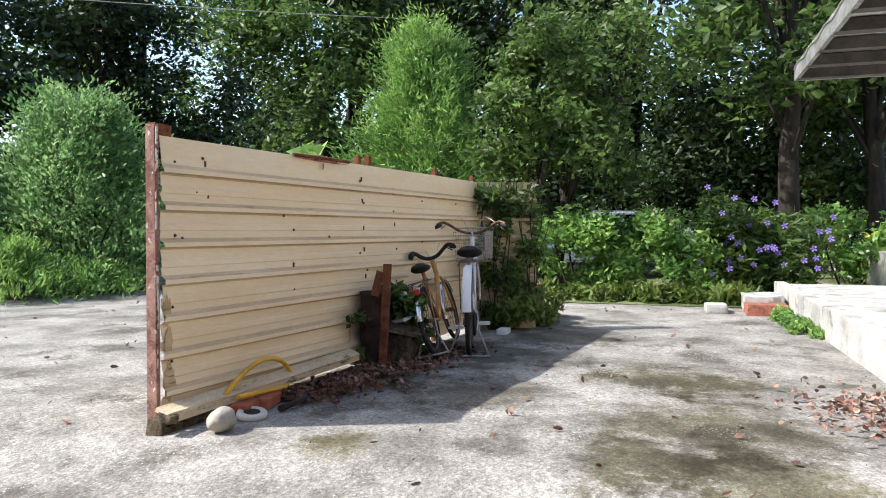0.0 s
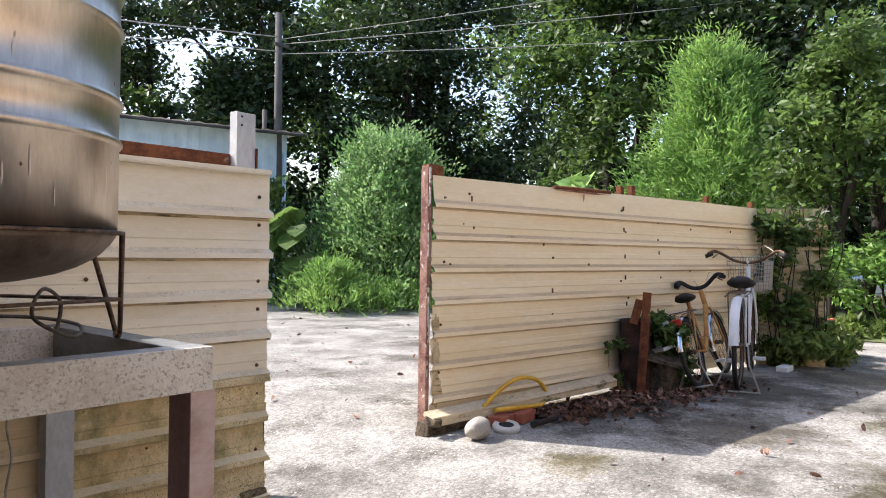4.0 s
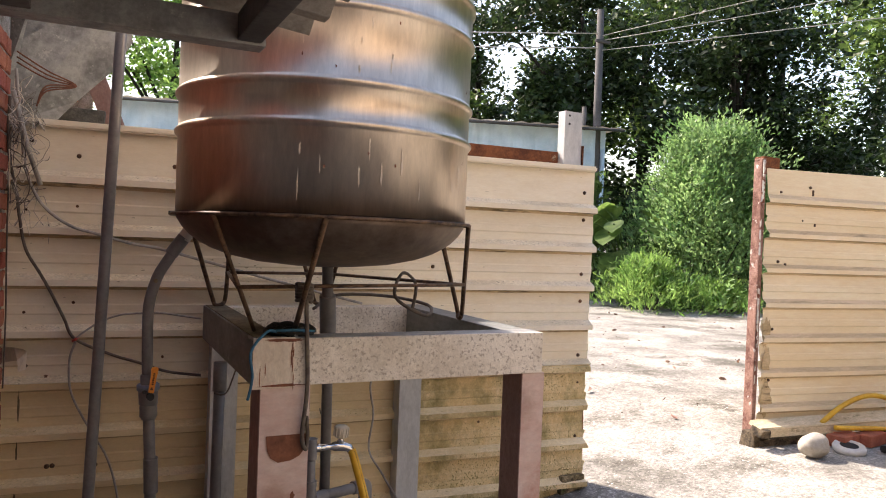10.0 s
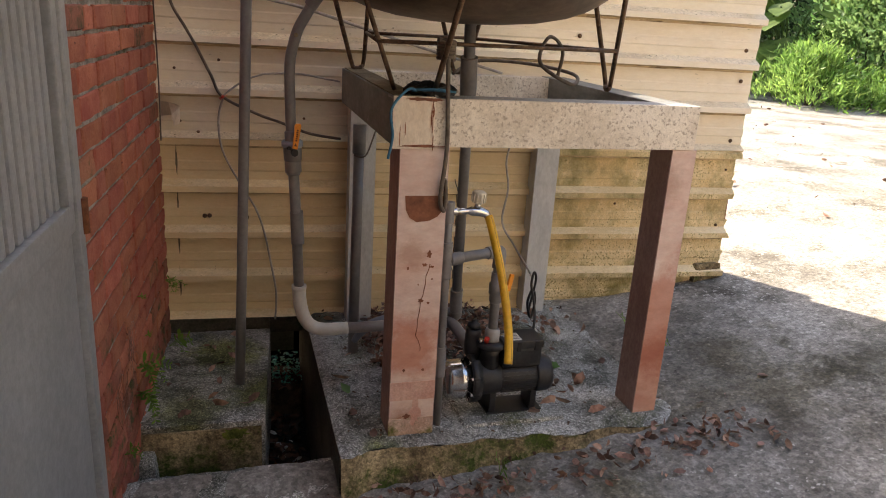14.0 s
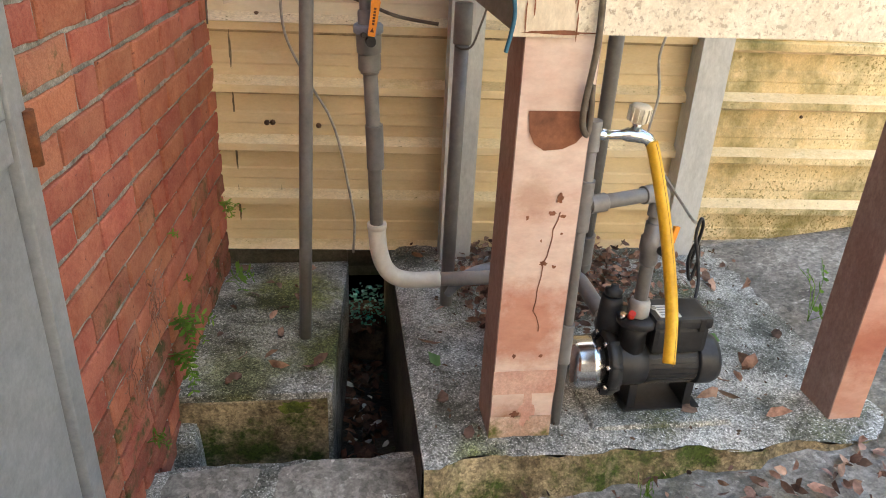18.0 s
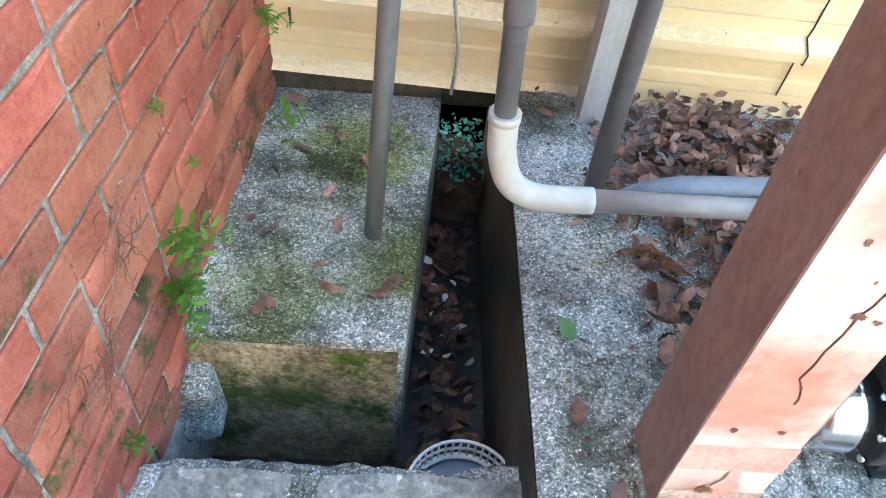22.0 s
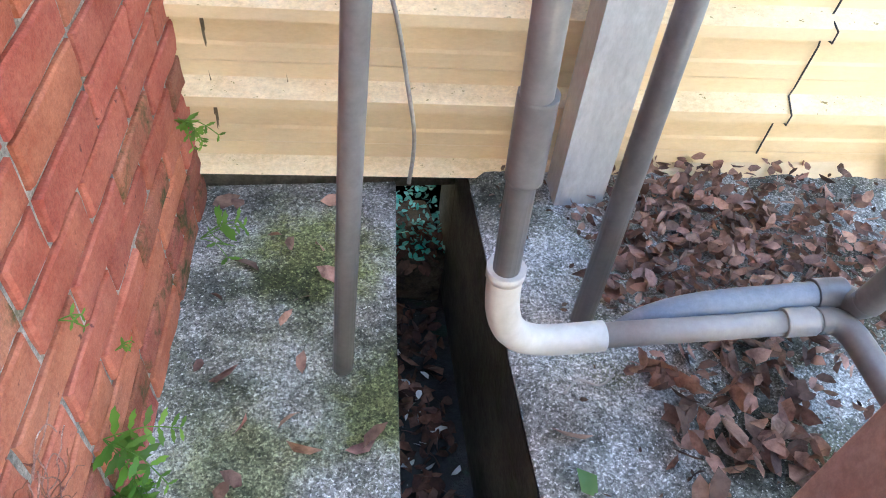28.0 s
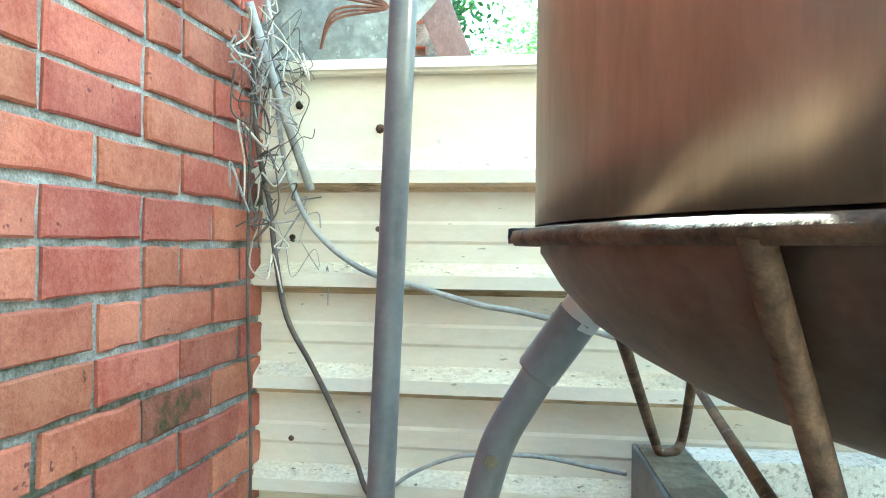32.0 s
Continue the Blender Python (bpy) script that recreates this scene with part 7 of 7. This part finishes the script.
sprays("vine_mound", "tall mound of pale green vines smothering a shrub beyond the gap", "bush", (10.5, 7.0, 0), 2.1, 3.1, 2700, 12, 0.04, 2.4, M_LEAF_BLUE, 0.62, 0.7, 1.3)
sprays("vine_mound", "tall mound of pale vines and creepers under the trees", "bush", (12.2, 8.6, 0), 1.9, 3.6, 1500, 13, 0.043, 2.4, M_LEAF_BLUE, 0.5, 0.5, 1.5)
sprays("grass_clump", "bright yellow-green clump of tall grass by the gap", "grass", (8.5, 6.3, 0), 1.15, 0.75, 900, 7, 0.022, 5.0, M_LEAF_LIGHT, 0.3, 1.4, 1.2, 5)
sprays("grass_clump", "bright grass fringe at the vine mound's foot", "grass", (9.6, 5.9, 0), 1.2, 0.4, 600, 7, 0.022, 5.0, M_LEAF_LIGHT, 0.25, 1.4, 1.2, 5)
sprays("shrub", "small light green upright shrub at the shed's corner", "shrub", (8.95, 8.5, 0), 0.45, 2.3, 260, 9, 0.05, 2.0, M_LEAF_MID, 0.3, 1.0, 1.5)
sprays("bamboo_shrub", "tall feathery bamboo-like shrub with long bright leaves", "shrub", (15.6, 2.55, 0), 1.9, 5.3, 2300, 18, 0.031, 5.0, M_LEAF_LIGHT, 0.72, 0.6, 1.5, 12)
tree("slender twisted tree with an open small-leaved crown", (12.6, -0.7, 0), 4.6, 1.8, 6500, 0.07, M_LEAF_MID, 0.09, 0.42, (0.5, -0.6), 36)
tree("slender forked tree behind the fence", (12.2, -0.4, 0), 4.2, 1.3, 4500, 0.075, M_LEAF_MID, 0.07, 0.5, (-0.3, -0.4), 20)
for x, y, r in ((17.2, -5.0, 0.2), (19.2, -7.1, 0.2)):
    tree("large tree with a thick dark trunk beyond the platform", (x, y, 0), 9, 3.0, 7000, 0.13, M_LEAF_MID, r, 0.45, (0.3, 0.2), 30)
cs = [(11.9 + rng.uniform(-0.5, 0.9), y, rng.uniform(0.2, 1.22)) for y in np.linspace(-0.6, -3.4, 34)]
bush("leafy green hedge of low weeds along the yard's edge", cs, [rng.uniform(0.22, 0.4) for _ in cs], 12000, 0.055, M_LEAF_LIGHT, "hedge", "hedge")
cs = [(11.2 + rng.uniform(-0.35, 0.3), y, rng.uniform(0.02, 0.12)) for y in np.linspace(-0.9, -3.5, 20)]
bush("fringe of yellowish grass at the concrete's edge", cs, [rng.uniform(0.12, 0.24) for _ in cs], 6000, 0.05, M_GRASS, "grass_fringe", "grass", long=3.5, up=0.8, stems=0)
cs = [(12.4 + rng.uniform(-0.5, 0.6), -3.8 + rng.uniform(-0.75, 0.75), rng.uniform(0.2, 1.35)) for _ in range(30)]
flower = bush("violet-flowering bush with narrow dark leaves", cs, [rng.uniform(0.25, 0.42) for _ in cs], 7000, 0.05, M_LEAF_MID, "flowering_bush", "bush", long=3.6, up=0.4)
for i in range(46):
    c = Vector(cs[i % len(cs)]) + Vector((rng.uniform(-0.75, -0.2), rng.uniform(-0.35, 0.35), rng.uniform(0, 0.35)))
    bm = B()
    for k in range(5):
        a = 2 * math.pi * k / 5
        q = [Vector((0, 0, 0)), Vector((0.0, 0.035 * math.cos(a - 0.5), 0.035 * math.sin(a - 0.5))), Vector((-0.02, 0.05 * math.cos(a), 0.05 * math.sin(a))), Vector((0.0, 0.035 * math.cos(a + 0.5), 0.035 * math.sin(a + 0.5)))]
        bm.faces.new([bm.verts.new(c + p) for p in q])
    part("blossom", bm, M_PETAL, flower, "violet trumpet blossom")
cs = [(15.5 + rng.uniform(-1, 1.5), y, rng.uniform(0.2, 1.2)) for y in np.linspace(-5.2, -8.5, 20)]
yb = bush("bush with yellow blossoms beside the lawn", cs, [rng.uniform(0.3, 0.5) for _ in cs], 7000, 0.08, M_LEAF_LIGHT, "flowering_bush", "bush")
leaf_mesh("blossoms", clumps(cs, [0.5] * len(cs), 90, 1.0, 0.2), 0.08, M_YPETAL, yb, 1.2)
cs = [(7.62 + 0.3 * f + rng.uniform(-0.05, 0.02), -0.8 - 0.6 * f + rng.uniform(-0.05, 0.05), z) for f, z in zip(rng.uniform(0, 1, 46), rng.uniform(0.1, 1.5, 46) ** 0.9)]
creeper = bush("dark creeper hanging over the mossy end of the fence", cs, [rng.uniform(0.07, 0.17) for _ in cs], 2100, 0.036, M_LEAF_MID, "creeper", "creeper", long=2.4, stems=0)
for k in range(12):
    f = rng.uniform(0, 1)
    x, y = 7.61 + 0.3 * f, -0.82 - 0.6 * f
    rod("tendril", [(x, y, 0.1), (x - 0.03, y + rng.uniform(-0.08, 0.08), 0.6), (x, y + rng.uniform(-0.1, 0.1), 1.1), (x + 0.02, y + rng.uniform(-0.1, 0.1), 1.52)], 0.005, M_BARK, creeper, seg=5, curve=True)
pot = thing("flower_pot", "terracotta pot half hidden in the weeds", "pot", at=(8.3, -1.15, 0))
part("pot_body", turned(B(), [(0.1, 0.0), (0.14, 0.26), (0.16, 0.26), (0.16, 0.31), (0.14, 0.31), (0.13, 0.27)], Matrix.Translation((8.3, -1.15, 0.12)), 24), M_BRICKFAR, pot)
part("stand_block", cube(B(), 8.18, 8.42, -1.27, -1.03, -0.02, 0.122, 0.01), M_CURB, pot, "concrete block under it")
cs = [(7.9 + rng.uniform(-0.3, 1.3), -1.15 + rng.uniform(-0.25, 0.25), rng.uniform(0.05, 0.25)) for _ in range(18)]
bush("low weeds in the shade at the fence's far end", cs, [rng.uniform(0.12, 0.22) for _ in cs], 6000, 0.03, M_GRASS, "weeds", "weeds", long=3.2, up=0.7, stems=0)
cs = [(5.72 + rng.uniform(-0.25, 0.2), -0.72 + rng.uniform(-0.1, 0.08), rng.uniform(0.15, 0.55)) for _ in range(16)]
bush("weeds growing through the junk by the fence", cs, [rng.uniform(0.06, 0.14) for _ in cs], 1300, 0.04, M_LEAF_MID, "weeds", "weeds", stems=3)
cs = [(5.25 + rng.uniform(-0.15, 0.25), -0.53 + rng.uniform(-0.08, 0.03), rng.uniform(0.1, 0.4)) for _ in range(9)]
bush("thin weed against the fence", cs, [0.05] * 9, 200, 0.032, M_LEAF_MID, "weeds", "weeds", stems=4)
cs = [(7.6 + 2.4 * f + rng.uniform(-0.2, 0.2), -3.9 + rng.uniform(-0.05, 0.15), 0.05) for f in rng.uniform(0, 1, 16)]
bush("yellowish weeds along the kerb", cs, [rng.uniform(0.06, 0.13) for _ in cs], 2000, 0.025, M_LEAF_LIGHT, "weeds", "weeds", long=2.6, up=0.6, stems=0)
banana = thing("broad_leaved_plant", "dark plant with broad taro-like leaves", "plant", at=(9.0, 7.5, 0))
for i in range(16):
    a, l = rng.uniform(0, 6.28), rng.uniform(0.42, 0.62)
    tip = Vector((9.0 + 0.65 * math.cos(a), 7.5 + 0.4 * math.sin(a), rng.uniform(0.7, 1.75)))
    rod("stalk", [(9.0, 7.5, 0), (9.0 + 0.25 * math.cos(a), 7.5 + 0.2 * math.sin(a), tip.z * 0.8), tip], 0.014, M_LEAF_MID, banana, seg=5, curve=True)
    bm = B()
    d, s = Vector((math.cos(a) - 0.3, math.sin(a) - 0.5, -0.7)).normalized(), Vector((-math.sin(a), math.cos(a), 0.2))
    rim = [tip + d * (l * u) + s * (w * l) for u, w in ((-0.25, 0), (-0.32, 0.14), (-0.3, 0.28), (-0.08, 0.4), (0.2, 0.4), (0.5, 0.29), (0.75, 0.13), (0.95, 0), (0.75, -0.13), (0.5, -0.29), (0.2, -0.4), (-0.08, -0.4), (-0.3, -0.28), (-0.32, -0.14))]
    hub = bm.verts.new(tip - Vector((0, 0, 0.03)))
    ring = [bm.verts.new(p) for p in rim]
    for k in range(len(ring)):
        bm.faces.new((hub, ring[k], ring[(k + 1) % len(ring)])).smooth = True
    part("leaf", bm, M_LEAF_MID, banana)
sprout = bush("large pale leaf sprout showing over the fence's top", [(6.0, 0.3, 1.6), (6.2, 0.35, 1.65)], [0.1, 0.12], 26, 0.16, M_LEAF_LIGHT, "sprout", "plant", long=1.6, up=0.8, stems=3)


def fern(label, at, out, n, size, lobes=6, wide=0.42):
    """A tuft of arching fronds, each with pairs of lobed leaflets along a thin stalk."""
    t = thing("fern", label, "fern", "wall ferns", at)
    base = Vector(at)
    for i in range(n):
        d = (Vector(out) + Vector((rng.uniform(-0.2, 0.3), rng.uniform(-0.7, 0.7), rng.uniform(-0.7, 0.7)))).normalized()
        tip = base + d * size * rng.uniform(0.7, 1.1)
        mid = base.lerp(tip, 0.5) + Vector((0.06 * size, 0, 0.16 * size))
        path = smooth_path([base, mid, tip], lobes)
        part("stalk", tube(B(), path, 0.0009, 4), M_FERN, t)
        bm = B()
        face = Vector((0.75, -0.35, 0.55)).normalized()
        last = len(path) - 1
        for k in range(2, last + 1, 2):
            p = path[k]
            dirn = (path[min(k + 1, last)] - path[k - 1]).normalized()
            side = dirn.cross(face).normalized()
            w = size * wide * (1.0 - 0.55 * k / last) * rng.uniform(0.8, 1.15)
            for s in (-1, 1):
                q = [(0.0, 0.0), (0.25, 0.2), (0.45, 0.16), (0.62, 0.24), (0.8, 0.12), (1.0, 0.1), (0.86, -0.06), (0.6, -0.14), (0.4, -0.08), (0.2, -0.12)]
                lift = rng.uniform(-0.15, 0.25)
                verts = [bm.verts.new(p + side * (s * w * a) + dirn * (w * (b + 0.35 * a)) + face * (lift * w * a * a)) for a, b in q]
                bm.faces.new(verts)
        part("frond", bm, M_FERN, t)
    return t


fern("bright green fern growing from the brick wall", (-0.045, -0.68, -0.16), (0.8, -0.25, -0.35), 4, 0.1, 6, 0.36)
fern("bright fern hanging from the brick wall's foot", (-0.047, -0.71, -0.24), (0.65, -0.3, -0.75), 3, 0.11, 6, 0.36)
fern("broad-leaved weed in the wall's corner", (-0.004, -0.15, -0.35), (0.9, -0.4, 0.3), 5, 0.085, 2, 0.6)
fern("tiny sprout between the bricks", (-0.04, -0.66, 0.06), (0.9, -0.1, 0.1), 3, 0.026, 2, 0.6)
fern("tiny sprout between the mossy bricks", (-0.035, -0.58, -0.11), (0.9, -0.1, 0.1), 3, 0.024, 2, 0.6)
fern("tiny sprout low on the brick wall", (-0.062, -0.97, -0.3), (0.9, -0.1, 0.1), 4, 0.045, 2, 0.6)
fern("weed tuft hanging in the wall's corner", (-0.006, -0.13, -0.08), (0.8, -0.5, -0.3), 6, 0.075, 3, 0.4)
fern("small weed at the plinth's foot", (1.0, -1.18, -0.37), (0.0, -0.6, 0.8), 5, 0.07, 2, 0.6)

# ---- leaf litter ----


def litter(label, pts, size, mat=None):
    ob = leaf_mesh("dead_leaves", np.array(pts), size, mat or M_DEAD, None, 1.6, 0.0, fold=0.3, oval=True)
    me = ob.data
    co = np.empty(len(me.vertices) * 3)
    me.vertices.foreach_get("co", co)
    co = co.reshape(-1, 6, 3)
    c = co.mean(1, keepdims=True)
    flat = (co - c) * np.array([1, 1, 0.75])
    low = np.array([p[2] for p in pts])
    flat[:, :, 2] += -flat[:, :, 2].min(1, keepdims=True) + 0.002
    c[:, 0, 2] = low
    me.vertices.foreach_set("co", (c + flat).ravel())
    me.update()
    return tagged(ob, label, "leaves", kind="stuff")


pts = [(rng.normal(0.98, 0.2), rng.normal(-0.3, 0.15), -0.275 + abs(rng.normal(0, 0.012))) for _ in range(1500)]
litter("brown dead leaves drifted on the plinth at the fence's foot", [p for p in pts if -0.95 < p[1] < -0.05 and 0.72 < p[0]], 0.021)
pts = [(rng.uniform(0.75, 1.0), rng.uniform(-0.78, -0.45), -0.275) for _ in range(110)]
litter("dead leaves behind the stand's leg", pts, 0.032)
litter("a few dead leaves scattered over the plinth", [(rng.uniform(0.56, 1.65), rng.uniform(-1.08, -0.1), -0.275) for _ in range(46)], 0.034)
litter("dead leaves strewn along the plinth's foot", [(x, rng.normal(-1.22, 0.06), ground_z(x) + 0.004) for x in rng.uniform(0.5, 1.9, 300)], 0.022)
litter("dead leaves on the concrete block", [(rng.uniform(0.0, 0.33), rng.uniform(-0.7, -0.02), -0.37) for _ in range(22)], 0.03)
litter("wet dead leaves on the drain's bed", [(rng.uniform(0.37, 0.5), rng.uniform(-0.92, 0.0), -0.795) for _ in range(260)] + [(rng.uniform(0, 0.5), rng.uniform(-0.92, -0.74), -0.795) for _ in range(60)], 0.032, M_DEADDARK)
tagged(litter("dark litter of dead leaves under the fence and bicycles", [(x, y - 0.13 * (x - 4.2), ground_z(x) + abs(rng.normal(0, 0.012)) + 0.006) for x, y in zip(rng.uniform(4.2, 6.4, 3000), -0.42 - np.abs(rng.normal(0, 0.2, 3000)))], 0.03, M_DEADDARK))
litter("dry leaves on the dark litter by the fence", [(x, y - 0.13 * (x - 4.2), ground_z(x) + 0.016 + abs(rng.normal(0, 0.008))) for x, y in zip(rng.uniform(4.6, 6.0, 380), -0.5 - np.abs(rng.normal(0, 0.18, 380)))], 0.032)
litter("twigs and grit scattered on the yard", [(x, y, ground_z(x, y) + 0.004) for x, y in zip(rng.uniform(2.5, 9, 600), rng.uniform(-4, 5, 600)) if not (-0.7 < y < 0.3)], 0.009, M_ROT)
litter("scattered dead leaves on the yard", [(x, y, ground_z(x, y) + 0.004) for x, y in zip(rng.uniform(1.6, 11, 260), rng.uniform(-4, 6, 260)) if not (-0.6 < y < 0.3)], 0.035)
litter("drift of dry leaves on the yard", [(rng.normal(4.9, 0.3), rng.normal(-3.75, 0.22), 0.01 + abs(rng.normal(0, 0.015))) for _ in range(420)], 0.03)
litter("scraps of teal plastic and litter in the drain", [(rng.uniform(0.4, 0.53), rng.uniform(0.03, 0.29), -0.66 + rng.uniform(0, 0.05)) for _ in range(190)], 0.012, M_TEAL)
litter("wet leaves packed under the fence", [(rng.uniform(0.39, 0.53), rng.uniform(0.0, 0.16), -0.675 + rng.uniform(0, 0.02)) for _ in range(70)], 0.026, M_DEADDARK)
litter("white scraps in the drain", [(rng.uniform(0.38, 0.5), rng.uniform(-0.5, -0.1), -0.79) for _ in range(16)], 0.02, M_WHITE)
litter("fine gravel and bark crumbs on the plinth", [(rng.uniform(0.56, 1.66), rng.uniform(-1.08, -0.05), -0.277) for _ in range(300)], 0.008, M_ROD)
fern("young green weed growing by the plinth's end", (1.72, -0.62, -0.27), (-0.1, 0.0, 1.0), 4, 0.2, 5, 0.26)
tagged(leaf_mesh("green_leaf", np.array([(0.6, -0.745, -0.268), (0.73, -0.93, -0.27), (1.38, -0.7, -0.26)]), 0.045, M_LEAF_BLUE, None, 1.6), "few pale green fallen leaves", "leaves", kind="stuff")

# ---- bricks of the wall ----
def brick_mesh(length, seed, mat):
    """A worn brick: an uneven face of twelve points, a rounded arris and its back."""
    r = np.random.default_rng(seed)
    bm = B()
    hl, hh = length / 2, 0.0285
    ys = [-1, -0.5, 0, 0.5, 1, 1, 1, 0.5, 0, -0.5, -1, -1]
    zs = [-1, -1, -1, -1, -1, 0, 1, 1, 1, 1, 1, 0]
    rings = [[], [], []]
    for y, z in zip(ys, zs):
        dy, dz = r.uniform(-0.0022, 0.0022, 2)
        chip = r.uniform(0.006, 0.012) if r.uniform() < 0.08 else 0.002
        rings[0].append(bm.verts.new((0.026 + r.uniform(-0.0012, 0.0008), (hl - 0.004 - chip) * y + dy, (hh - 0.001 - chip) * z + dz)))
        rings[1].append(bm.verts.new((0.0225, (hl - 0.001) * y + dy, hh * z + dz)))
        rings[2].append(bm.verts.new((-0.02, hl * y, hh * z)))
    for a, b in zip(rings, rings[1:]):
        for k in range(12):
            bm.faces.new((b[k], b[(k + 1) % 12], a[(k + 1) % 12], a[k]))
    bm.faces.new(rings[0])
    bmesh.ops.recalc_face_normals(bm, faces=list(bm.faces))
    me = bpy.data.meshes.new("brick")
    bm.to_mesh(me)
    bm.free()
    me.materials.append(mat)
    return me


full = [brick_mesh(0.191, i, M_BRICK) for i in range(8)]
half = [brick_mesh(0.089, 10 + i, M_BRICK) for i in range(5)]
full_moss = [brick_mesh(0.191, 30 + i, M_BRICKMOSS) for i in range(8)]
half_moss = [brick_mesh(0.089, 40 + i, M_BRICKMOSS) for i in range(5)]
course, row = 0.068, 0
inv = Matrix.Translation(-wall_w.location)
z = -0.47
while z < 1.68:
    spans = [] if row % 2 else [(-0.004 - 0.089, 0.089)]
    y = -0.004 - (0.101 if row % 2 == 0 else 0.0)
    while y > -1.22:
        ln = 0.089 if rng.uniform() < 0.16 or y - 0.191 < -1.235 else 0.191
        if y - ln < -1.24:
            break
        spans.append((y - ln, ln))
        y -= ln + 0.0095
    for y0, ln in spans:
        mossy = rng.uniform() < (0.85 if z < -0.2 else 0.45 if z < 0.05 else 0.12 if z < 0.4 else 0.03)
        kinds = (full_moss if mossy else full) if ln > 0.1 else (half_moss if mossy else half)
        ob = new("brick", kinds[int(rng.integers(0, len(kinds)))])
        ob.parent = wall_w
        ob.matrix_parent_inverse = inv
        ob.matrix_basis = WALL_M @ pose(-0.0275 + rng.uniform(-0.0015, 0.0015), y0 + ln / 2, z + rng.uniform(-0.002, 0.002), rng.uniform(-0.6, 0.6), rng.uniform(-0.8, 0.8), rng.uniform(-0.35, 0.35))
    z += course
    row += 1

base = lean.location
for i in range(9):
    for k in range(3):
        ob = new("brick", full[(i + k) % 4])
        ob.parent = lean
        ob.matrix_parent_inverse = Matrix.Translation(-base)
        ob.matrix_basis = pose(-0.3 + 0.2 * k + (0.1 if i % 2 else 0) - 0.1, 0.885, 1.3 + 0.068 * i, 0, 0, 90)
